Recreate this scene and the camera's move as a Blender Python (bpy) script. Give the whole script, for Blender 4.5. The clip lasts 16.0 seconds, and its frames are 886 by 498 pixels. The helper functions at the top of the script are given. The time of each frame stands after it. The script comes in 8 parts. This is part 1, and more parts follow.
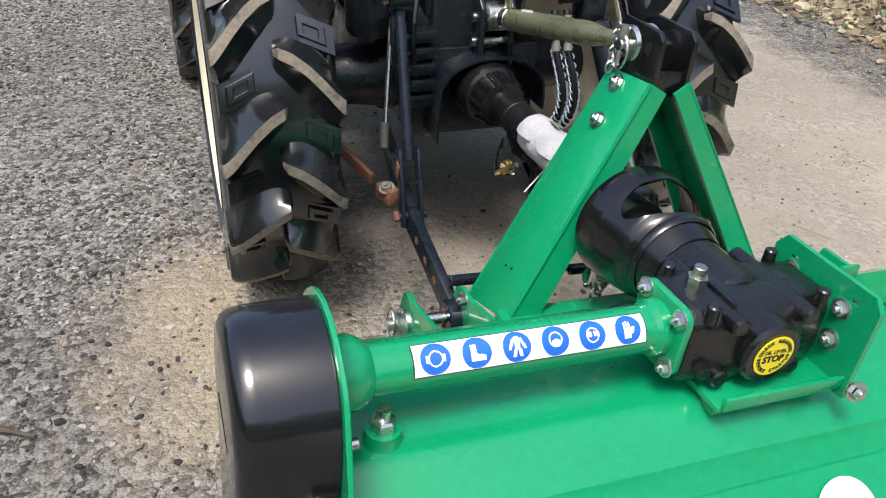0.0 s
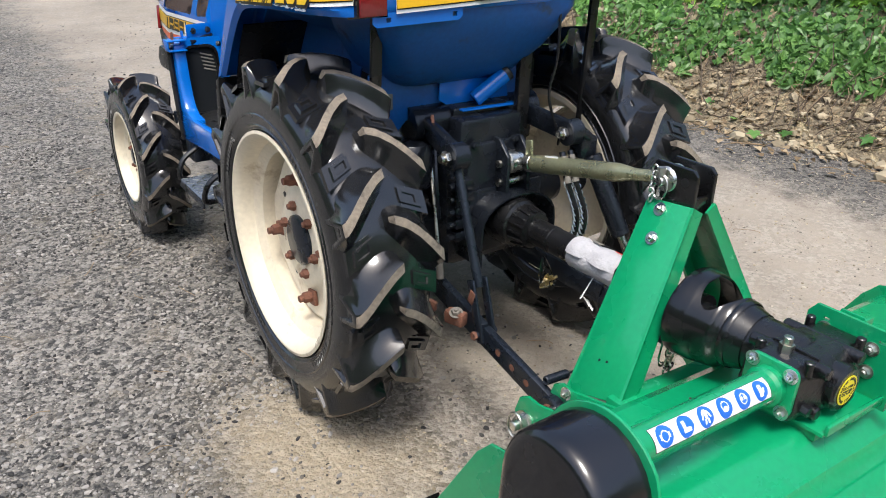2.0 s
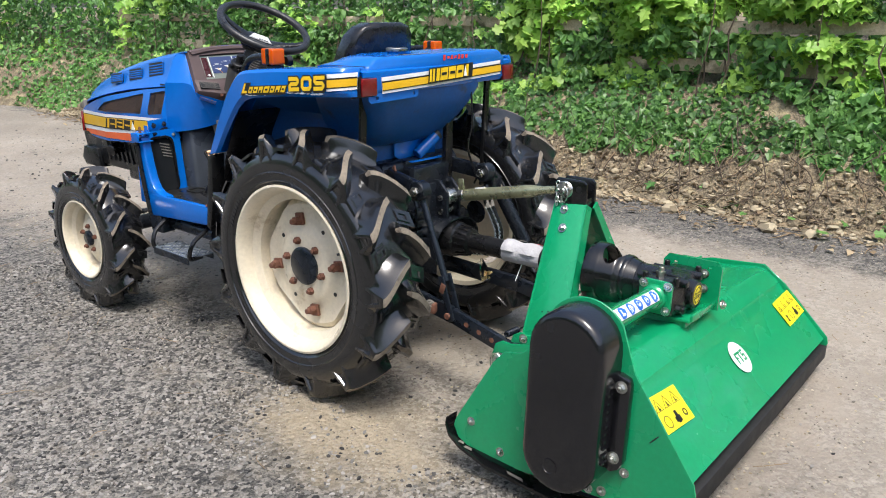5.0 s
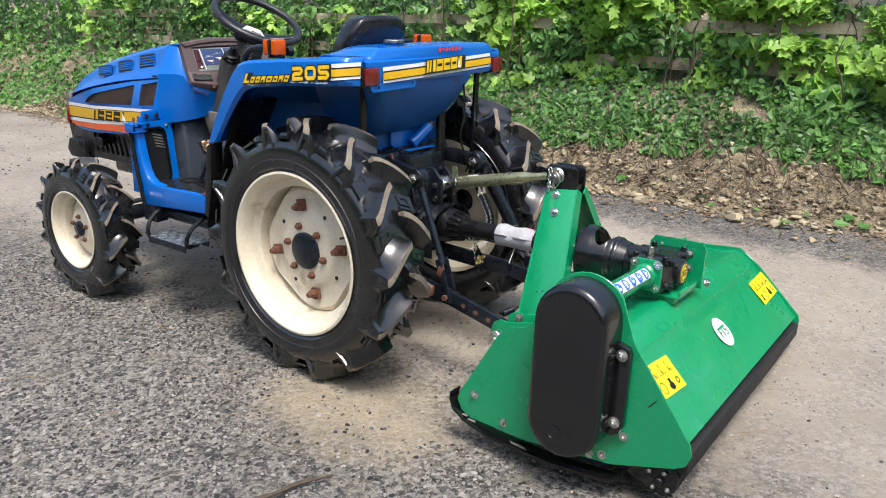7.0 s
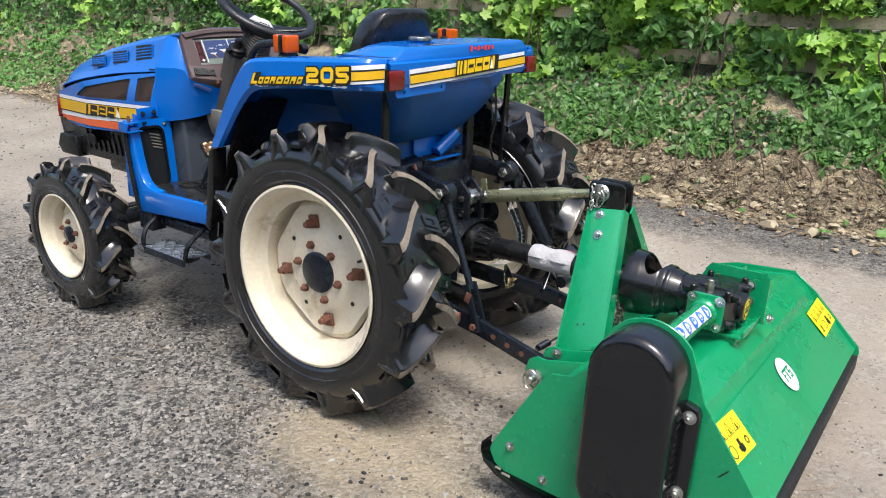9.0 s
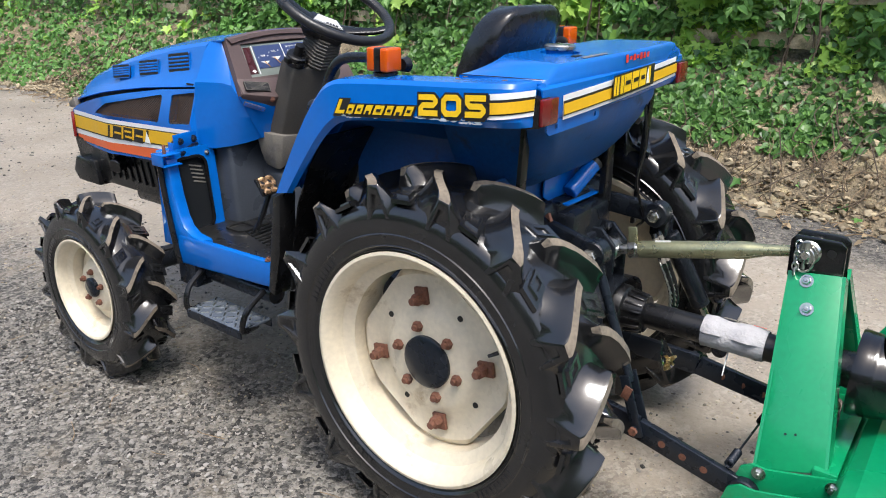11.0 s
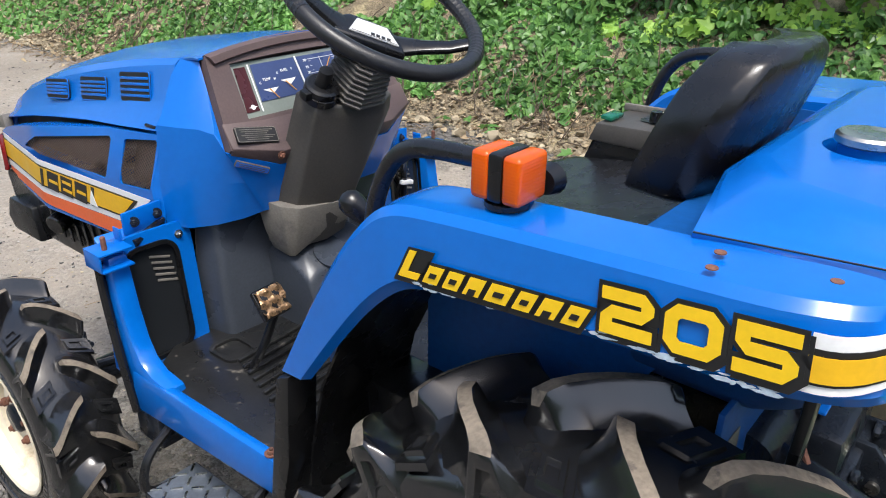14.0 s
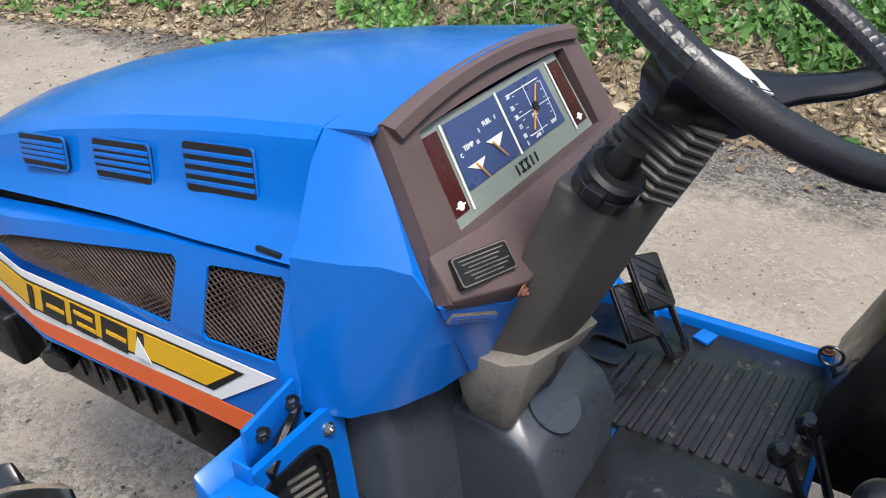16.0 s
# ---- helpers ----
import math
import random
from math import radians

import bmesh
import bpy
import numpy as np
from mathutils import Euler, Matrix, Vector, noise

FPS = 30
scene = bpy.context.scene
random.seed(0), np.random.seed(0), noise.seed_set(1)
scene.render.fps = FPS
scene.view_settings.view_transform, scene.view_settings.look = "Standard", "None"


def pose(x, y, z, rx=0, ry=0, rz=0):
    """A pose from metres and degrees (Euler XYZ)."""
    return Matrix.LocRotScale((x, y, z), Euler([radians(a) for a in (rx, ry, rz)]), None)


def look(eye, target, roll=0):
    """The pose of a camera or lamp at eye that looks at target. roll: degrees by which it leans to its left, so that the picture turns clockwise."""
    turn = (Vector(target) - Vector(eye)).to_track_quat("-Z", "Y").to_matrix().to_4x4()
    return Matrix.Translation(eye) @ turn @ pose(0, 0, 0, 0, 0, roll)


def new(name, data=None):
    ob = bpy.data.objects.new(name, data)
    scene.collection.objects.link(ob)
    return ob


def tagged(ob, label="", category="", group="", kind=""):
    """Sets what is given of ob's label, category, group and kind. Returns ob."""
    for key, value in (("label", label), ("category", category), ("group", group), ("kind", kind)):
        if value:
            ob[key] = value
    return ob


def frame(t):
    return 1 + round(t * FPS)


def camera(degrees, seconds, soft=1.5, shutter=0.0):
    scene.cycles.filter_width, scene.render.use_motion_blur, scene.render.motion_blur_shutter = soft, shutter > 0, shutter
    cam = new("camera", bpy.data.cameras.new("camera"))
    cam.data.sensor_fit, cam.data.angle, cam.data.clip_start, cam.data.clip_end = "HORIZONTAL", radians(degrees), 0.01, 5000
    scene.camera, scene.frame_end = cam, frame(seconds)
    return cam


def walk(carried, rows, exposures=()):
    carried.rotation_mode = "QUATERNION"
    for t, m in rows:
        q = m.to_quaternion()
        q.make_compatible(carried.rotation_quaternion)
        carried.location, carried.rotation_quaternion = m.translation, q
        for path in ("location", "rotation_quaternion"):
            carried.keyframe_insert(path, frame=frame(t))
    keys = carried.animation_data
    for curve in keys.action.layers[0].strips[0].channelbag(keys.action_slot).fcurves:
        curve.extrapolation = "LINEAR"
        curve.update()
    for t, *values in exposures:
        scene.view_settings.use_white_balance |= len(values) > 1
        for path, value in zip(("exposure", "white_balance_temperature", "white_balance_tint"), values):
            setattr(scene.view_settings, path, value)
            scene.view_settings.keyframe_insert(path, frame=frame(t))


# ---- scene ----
cam = camera(59.9, 16.0, soft=1.0)
PATH = [
    (0, (-0.572, -1.678, 1.087), (0.022, -0.096, 0.017), 3.5),
    (0.5, (-0.616, -1.596, 1.177), (0.041, -0.081, 0.049), 4.5),
    (1, (-0.718, -1.539, 1.236), (0.071, -0.078, 0.122), 3.8),
    (1.5, (-0.938, -1.551, 1.275), (0.007, -0.099, 0.275), 2.2),
    (2, (-1.158, -1.649, 1.275), (-0.13, -0.156, 0.43), 1.2),
    (2.5, (-1.371, -1.797, 1.293), (-0.246, -0.333, 0.525), 0.4),
    (3, (-1.537, -1.858, 1.301), (-0.306, -0.454, 0.584), -0.3),
    (3.5, (-1.77, -1.866, 1.295), (-0.445, -0.531, 0.616), -0.8),
    (4, (-1.875, -1.884, 1.312), (-0.492, -0.593, 0.665), -0.3),
    (4.2, (-1.905, -1.907, 1.311), (-0.501, -0.631, 0.677), -0.1),
    (6.3, (-2.209, -1.889, 1.275), (-0.687, -0.73, 0.69), 0.3),
    (6.5, (-2.214, -1.884, 1.277), (-0.687, -0.734, 0.688), 0.5),
    (7, (-2.214, -1.877, 1.275), (-0.682, -0.74, 0.675), 0.7),
    (7.5, (-2.215, -1.872, 1.276), (-0.682, -0.745, 0.661), 1.0),
    (8, (-2.211, -1.858, 1.281), (-0.679, -0.736, 0.654), 1.3),
    (8.5, (-2.147, -1.786, 1.299), (-0.619, -0.662, 0.663), 1.6),
    (9, (-2.019, -1.621, 1.309), (-0.499, -0.491, 0.667), 1.6),
    (9.2, (-1.97, -1.553, 1.312), (-0.454, -0.418, 0.67), 1.5),
    (11.3, (-1.65, -0.895, 1.346), (-0.167, 0.242, 0.634), 0.3),
    (11.5, (-1.612, -0.849, 1.35), (-0.134, 0.289, 0.627), 0.2),
    (12, (-1.521, -0.696, 1.35), (-0.058, 0.445, 0.604), -0.1),
    (12.5, (-1.431, -0.579, 1.373), (0.019, 0.567, 0.608), -0.1),
    (13, (-1.292, -0.483, 1.368), (0.149, 0.662, 0.586), 0.1),
    (13.5, (-1.137, -0.381, 1.402), (0.289, 0.767, 0.597), 0.5),
    (14, (-1.018, -0.227, 1.396), (0.391, 0.919, 0.558), 0.9),
    (14.5, (-0.91, -0.042, 1.4), (0.476, 1.104, 0.527), 1.0),
    (15, (-0.818, 0.157, 1.384), (0.572, 1.251, 0.451), 1.0),
    (15.5, (-0.741, 0.361, 1.396), (0.676, 1.381, 0.421), 0.5),
    (16, (-0.735, 0.61, 1.395), (0.711, 1.532, 0.366), -0.2),
]
walk(cam, [(t, look(eye, target, roll)) for t, eye, target, roll in PATH], exposures=[(0, 0.66), (16, 0.66)])

# ---- world and light ----
world = bpy.data.worlds.new("sky")
scene.world = world
world.use_nodes = True
wn = world.node_tree
sky = wn.nodes.new("ShaderNodeTexSky")
sky.sky_type = "NISHITA"
sky.sun_disc = False
sky.sun_elevation, sky.sun_rotation = radians(65), radians(219)
sky.air_density, sky.dust_density, sky.ozone_density = 1.0, 3.5, 1.0
wn.links.new(sky.outputs[0], wn.nodes["Background"].inputs[0])
wn.nodes["Background"].inputs[1].default_value = 0.172
sun = new("sun", bpy.data.lights.new("sun", "SUN"))
sun.data.energy, sun.data.angle, sun.data.color = 2.2, radians(18), (0.955, 0.96, 0.945)
sun.matrix_world = look((-2.0, -2.5, 7.0), (0, 0, 0))

# ---- materials ----


def nodes_of(m):
    m.use_nodes = True
    t = m.node_tree
    return t, t.nodes["Principled BSDF"]


def mat(name, colour, rough=0.5, metal=0.0, vary=0.12, scale=12.0, fine=120.0, bump=0.08, dirt=None, dirt_at=0.62, dirt_scale=6.0,
        coat=0.0, rough_vary=0.12, bump_dist=0.002, worn=None):
    """Paint, plastic or metal: a colour that drifts at two scales, dirt in patches, gloss that varies, fine relief."""
    m = bpy.data.materials.new(name)
    t, p = nodes_of(m)
    co = t.nodes.new("ShaderNodeTexCoord")
    n1 = t.nodes.new("ShaderNodeTexNoise")
    n1.inputs["Scale"].default_value, n1.inputs["Detail"].default_value = scale, 6
    n2 = t.nodes.new("ShaderNodeTexNoise")
    n2.inputs["Scale"].default_value, n2.inputs["Detail"].default_value = fine, 4
    for n in (n1, n2):
        t.links.new(co.outputs["Object"], n.inputs["Vector"])
    add = t.nodes.new("ShaderNodeMath")
    add.operation = "ADD"
    t.links.new(n1.outputs[0], add.inputs[0])
    t.links.new(n2.outputs[0], add.inputs[1])
    ramp = t.nodes.new("ShaderNodeMapRange")
    ramp.inputs["From Min"].default_value, ramp.inputs["From Max"].default_value = 0.7, 1.3
    ramp.inputs["To Min"].default_value, ramp.inputs["To Max"].default_value = 1 - vary, 1 + vary
    t.links.new(add.outputs[0], ramp.inputs["Value"])
    mul = t.nodes.new("ShaderNodeVectorMath")
    mul.operation = "SCALE"
    mul.inputs[0].default_value = colour
    t.links.new(ramp.outputs[0], mul.inputs["Scale"])
    last = mul.outputs[0]
    rr = t.nodes.new("ShaderNodeMapRange")
    rr.inputs["From Min"].default_value, rr.inputs["From Max"].default_value = 0.3, 0.7
    rr.inputs["To Min"].default_value, rr.inputs["To Max"].default_value = max(0.03, rough - rough_vary), min(1, rough + rough_vary)
    t.links.new(n1.outputs[0], rr.inputs["Value"])
    rlast = rr.outputs[0]
    if dirt:
        n3 = t.nodes.new("ShaderNodeTexNoise")
        n3.inputs["Scale"].default_value, n3.inputs["Detail"].default_value = dirt_scale, 9
        n3.inputs["Roughness"].default_value = 0.65
        t.links.new(co.outputs["Object"], n3.inputs["Vector"])
        edge = t.nodes.new("ShaderNodeMapRange")
        edge.inputs["From Min"].default_value, edge.inputs["From Max"].default_value = dirt_at, dirt_at + 0.12
        t.links.new(n3.outputs[0], edge.inputs["Value"])
        mix = t.nodes.new("ShaderNodeMix")
        mix.data_type = "RGBA"
        mix.inputs["B"].default_value = (*dirt, 1)
        t.links.new(edge.outputs[0], mix.inputs["Factor"])
        t.links.new(last, mix.inputs["A"])
        last = mix.outputs["Result"]
        mr = t.nodes.new("ShaderNodeMix")
        mr.inputs["B"].default_value = 0.85
        t.links.new(edge.outputs[0], mr.inputs["Factor"])
        t.links.new(rlast, mr.inputs["A"])
        rlast = mr.outputs["Result"]
    t.links.new(last, p.inputs["Base Color"])
    t.links.new(rlast, p.inputs["Roughness"])
    p.inputs["Metallic"].default_value = metal
    p.inputs["Coat Weight"].default_value = coat
    p.inputs["Coat Roughness"].default_value = 0.06
    if bump:
        b = t.nodes.new("ShaderNodeBump")
        b.inputs["Strength"].default_value, b.inputs["Distance"].default_value = bump, bump_dist
        t.links.new(add.outputs[0], b.inputs["Height"])
        t.links.new(b.outputs[0], p.inputs["Normal"])
    return m


BLUE = mat("blue_paint", (0.0008, 0.126, 0.505), 0.20, vary=0.05, scale=3, fine=60, bump=0.006, coat=0.15, rough_vary=0.05, dirt=(0.008, 0.15, 0.45), dirt_at=0.72, dirt_scale=3)
# the same blue with shade put into its colour, plus grey dust patches
BLUE_SHADED = mat("blue_paint_shaded_dusty", (0.003, 0.078, 0.290), 0.46, vary=0.18, scale=5, fine=90, bump=0.03, dirt=(0.05, 0.055, 0.06), dirt_at=0.60, dirt_scale=7)
GREEN = mat("green_paint", (0.003, 0.270, 0.105), 0.27, vary=0.08, scale=4, fine=80, bump=0.012, coat=0.6, rough_vary=0.08)
BLACK = mat("black_gloss", (0.0055, 0.0055, 0.006), 0.20, vary=0.2, scale=9, fine=100, bump=0.03, coat=0.3)
BLACK_PLASTIC = mat("black_plastic", (0.0075, 0.0075, 0.008), 0.28, vary=0.15, scale=15, fine=200, bump=0.05)
CAST = mat("black_painted_casting", (0.0065, 0.0065, 0.007), 0.24, vary=0.2, scale=20, fine=160, bump=0.35, bump_dist=0.004, coat=0.25)
NAVY = mat("oily_navy_casting", (0.0085, 0.0105, 0.0145), 0.25, vary=0.3, scale=14, fine=140, bump=0.3, bump_dist=0.003, dirt=(0.06, 0.042, 0.03), dirt_at=0.68, dirt_scale=14)
STEEL_BLUE = mat("blue_black_steel", (0.015, 0.020, 0.029), 0.26, metal=0.3, vary=0.25, scale=14, fine=120, bump=0.1, dirt=(0.16, 0.07, 0.04), dirt_at=0.67, dirt_scale=16)
RUBBER = mat("tyre_rubber", (0.0105, 0.0108, 0.0116), 0.22, coat=0.7, vary=0.3, scale=10, fine=90, bump=0.04, bump_dist=0.002, rough_vary=0.09, dirt=(0.020, 0.019, 0.018), dirt_at=0.66, dirt_scale=11)
RUBBER.node_tree.nodes["Principled BSDF"].inputs["Coat Roughness"].default_value = 0.13
LUG_DUST = mat("dusty_lug_face", (0.185, 0.152, 0.115), 0.9, vary=0.32, scale=22, fine=160, bump=0.5, dirt=(0.045, 0.040, 0.036), dirt_at=0.55, dirt_scale=34)
CREAM = mat("cream_rim_paint", (0.72, 0.64, 0.49), 0.36, vary=0.09, scale=7, fine=80, bump=0.03, dirt=(0.42, 0.32, 0.19), dirt_at=0.62, dirt_scale=8, coat=0.15)
RUST = mat("rust", (0.17, 0.070, 0.042), 0.85, vary=0.35, scale=40, fine=220, bump=0.6, dirt=(0.07, 0.035, 0.025), dirt_at=0.55, dirt_scale=40)
ZINC = mat("zinc_plated_steel", (0.62, 0.62, 0.58), 0.30, metal=1.0, vary=0.15, scale=40, fine=200, bump=0.05)
CHROME = mat("worn_chrome", (0.55, 0.53, 0.47), 0.28, metal=1.0, vary=0.15, scale=30, fine=200, bump=0.08)
OLIVE = mat("passivated_olive_zinc", (0.36, 0.36, 0.22), 0.30, metal=0.75, vary=0.12, scale=20, fine=200, bump=0.05)
BROWN = mat("faded_brown_plastic", (0.098, 0.066, 0.062), 0.60, vary=0.14, scale=9, fine=260, bump=0.1, dirt=(0.13, 0.10, 0.085), dirt_at=0.64, dirt_scale=12)
GREYB = mat("grey_brown_plastic", (0.068, 0.062, 0.054), 0.55, vary=0.16, scale=8, fine=240, bump=0.12, dirt=(0.12, 0.105, 0.085), dirt_at=0.62, dirt_scale=10)
GREYB_LIGHT = mat("faded_grey_plastic", (0.17, 0.155, 0.13), 0.62, vary=0.2, scale=9, fine=240, bump=0.12, dirt=(0.08, 0.075, 0.07), dirt_at=0.55, dirt_scale=8)
COVER = mat("dark_slate_cover", (0.044, 0.051, 0.063), 0.30, vary=0.18, scale=8, fine=180, bump=0.1, dirt=(0.07, 0.065, 0.06), dirt_at=0.68, dirt_scale=12)
MAT_RUB = mat("rubber_floor_mat", (0.014, 0.014, 0.014), 0.30, vary=0.3, scale=12, fine=90, bump=0.15, dirt=(0.13, 0.115, 0.095), dirt_at=0.60, dirt_scale=26)
VINYL = mat("black_vinyl", (0.011, 0.011, 0.012), 0.25, vary=0.18, scale=30, fine=420, bump=0.22, bump_dist=0.001)
GRIP = mat("steering_rim_vinyl", (0.016, 0.016, 0.017), 0.38, vary=0.2, scale=30, fine=300, bump=0.25)
WHITE = mat("white_vinyl", (0.80, 0.80, 0.78), 0.45, vary=0.05, scale=14, fine=150, bump=0.02)
GOLD = mat("gold_vinyl", (0.74, 0.42, 0.012), 0.42, vary=0.06, scale=12, fine=150, bump=0.02)
YELLOW = mat("yellow_vinyl", (0.86, 0.70, 0.02), 0.38, vary=0.05, scale=12, fine=150, bump=0.02)
ORANGE = mat("orange_vinyl", (0.72, 0.13, 0.035), 0.45, vary=0.07, scale=12, fine=150, bump=0.02)
RUBBER_FLAT = mat("dull_black_rubber", (0.010, 0.010, 0.010), 0.75, vary=0.2, scale=14, fine=120, bump=0.1)
MESH_BROWN = mat("brown_grille_mesh", (0.070, 0.048, 0.040), 0.5, vary=0.2, scale=20, fine=150, bump=0.05)
AMBER_VINYL = mat("amber_yellow_vinyl", (0.82, 0.52, 0.014), 0.38, vary=0.06, scale=12, fine=150, bump=0.02)
CHIP = mat("chipped_paint_edge", (0.36, 0.44, 0.50), 0.5, vary=0.25, scale=60, fine=200, bump=0.2)
STEP_STEEL = mat("chequer_plate_steel", (0.115, 0.135, 0.165), 0.42, metal=0.25, vary=0.2, scale=20, fine=120, bump=0.1)
SILVER = mat("silver_badge", (0.62, 0.62, 0.60), 0.35, metal=0.15, vary=0.05, scale=20, fine=150, bump=0.02)
PAPER = mat("crumpled_paper", (0.42, 0.41, 0.42), 0.75, vary=0.10, scale=40, fine=140, bump=0.8, bump_dist=0.003)
MOULDED = mat("moulded_gloss_plastic", (0.0065, 0.0065, 0.008), 0.22, vary=0.15, scale=15, fine=200, bump=0.04, coat=0.5, rough_vary=0.06)
INK = mat("black_ink", (0.010, 0.010, 0.010), 0.45, vary=0.1, scale=20, fine=150, bump=0.0)
SIGN_BLUE = mat("sign_blue", (0.015, 0.13, 0.56), 0.42, vary=0.05, scale=12, fine=150, bump=0.02)
RED_INK = mat("red_vinyl", (0.62, 0.03, 0.02), 0.45, vary=0.08, scale=12, fine=150, bump=0.02)
DIAL = mat("dial_blue", (0.040, 0.062, 0.16), 0.35, vary=0.08, scale=20, fine=200, bump=0.02)
SAGE = mat("sage_grey_plastic", (0.20, 0.23, 0.20), 0.5, vary=0.08, scale=14, fine=200, bump=0.05)
MAROON = mat("maroon_lens", (0.055, 0.010, 0.010), 0.22, vary=0.1, scale=14, fine=200, bump=0.02)
NEEDLE = mat("amber_needle", (0.80, 0.36, 0.04), 0.5, vary=0.05, bump=0)
RED_LENS = mat("red_lens", (0.16, 0.008, 0.010), 0.16, vary=0.2, scale=30, fine=200, bump=0.1, coat=0.6)
WOOD = mat("weathered_rail_wood", (0.47, 0.39, 0.27), 0.85, vary=0.3, scale=7, fine=70, bump=0.5, dirt=(0.10, 0.09, 0.045), dirt_at=0.56, dirt_scale=5)
TWIG = mat("dry_twig", (0.24, 0.17, 0.10), 0.9, vary=0.35, scale=12, fine=90, bump=0.3)
TWIG_DARK = mat("dark_stem", (0.085, 0.062, 0.042), 0.9, vary=0.3, scale=12, fine=90, bump=0.3)
CLEAR = bpy.data.materials.new("clear_film")
t_, p_ = nodes_of(CLEAR)
p_.inputs["Transmission Weight"].default_value, p_.inputs["Roughness"].default_value, p_.inputs["IOR"].default_value = 1.0, 0.06, 1.10
p_.inputs["Base Color"].default_value = (0.92, 0.90, 0.84, 1)


def amber():
    m = bpy.data.materials.new("amber_lens")
    t, p = nodes_of(m)
    w = t.nodes.new("ShaderNodeTexWave")
    co = t.nodes.new("ShaderNodeTexCoord")
    t.links.new(co.outputs["Object"], w.inputs["Vector"])
    w.bands_direction = "Z"
    w.inputs["Scale"].default_value = 90
    b = t.nodes.new("ShaderNodeBump")
    b.inputs["Strength"].default_value, b.inputs["Distance"].default_value = 0.12, 0.001
    t.links.new(w.outputs[1], b.inputs["Height"])
    t.links.new(b.outputs[0], p.inputs["Normal"])
    p.inputs["Base Color"].default_value = (0.62, 0.090, 0.003, 1)
    p.inputs["Roughness"].default_value = 0.18
    p.inputs["Subsurface Weight"].default_value = 0.25
    p.inputs["Subsurface Radius"].default_value = (0.02, 0.006, 0.002)
    return m


AMBER = amber()


def tint_lens():
    m = bpy.data.materials.new("smoked_window")
    t, p = nodes_of(m)
    p.inputs["Base Color"].default_value = (0.016, 0.018, 0.020, 1)
    p.inputs["Roughness"].default_value = 0.05
    return m


SMOKED = tint_lens()


def foliage(name, a, b, rough=0.45):
    """Leaves: each its own green, a paler rib side, light that comes through."""
    m = bpy.data.materials.new(name)
    t, p = nodes_of(m)
    g = t.nodes.new("ShaderNodeNewGeometry")
    mix = t.nodes.new("ShaderNodeMix")
    mix.data_type = "RGBA"
    mix.inputs["A"].default_value, mix.inputs["B"].default_value = (*a, 1), (*b, 1)
    t.links.new(g.outputs["Random Per Island"], mix.inputs["Factor"])
    n = t.nodes.new("ShaderNodeTexNoise")
    n.inputs["Scale"].default_value = 1.6
    co = t.nodes.new("ShaderNodeTexCoord")
    t.links.new(co.outputs["Object"], n.inputs["Vector"])
    hs = t.nodes.new("ShaderNodeHueSaturation")
    mr = t.nodes.new("ShaderNodeMapRange")
    mr.inputs["From Min"].default_value, mr.inputs["From Max"].default_value = 0.3, 0.7
    mr.inputs["To Min"].default_value, mr.inputs["To Max"].default_value = 0.7, 1.3
    t.links.new(n.outputs[0], mr.inputs["Value"])
    t.links.new(mr.outputs[0], hs.inputs["Value"])
    t.links.new(mix.outputs["Result"], hs.inputs["Color"])
    t.links.new(hs.outputs[0], p.inputs["Base Color"])
    p.inputs["Roughness"].default_value = rough
    tr = t.nodes.new("ShaderNodeBsdfTranslucent")
    t.links.new(hs.outputs[0], tr.inputs["Color"])
    ms = t.nodes.new("ShaderNodeMixShader")
    ms.inputs[0].default_value = 0.35
    t.links.new(p.outputs[0], ms.inputs[1])
    t.links.new(tr.outputs[0], ms.inputs[2])
    t.links.new(ms.outputs[0], t.nodes["Material Output"].inputs["Surface"])
    return m


IVY = foliage("ivy_leaf", (0.036, 0.112, 0.028), (0.190, 0.370, 0.096), 0.36)
NETTLE = foliage("nettle_leaf", (0.080, 0.205, 0.048), (0.200, 0.390, 0.100), 0.45)
SYCAMORE = foliage("sycamore_leaf", (0.200, 0.410, 0.058), (0.440, 0.660, 0.130), 0.45)


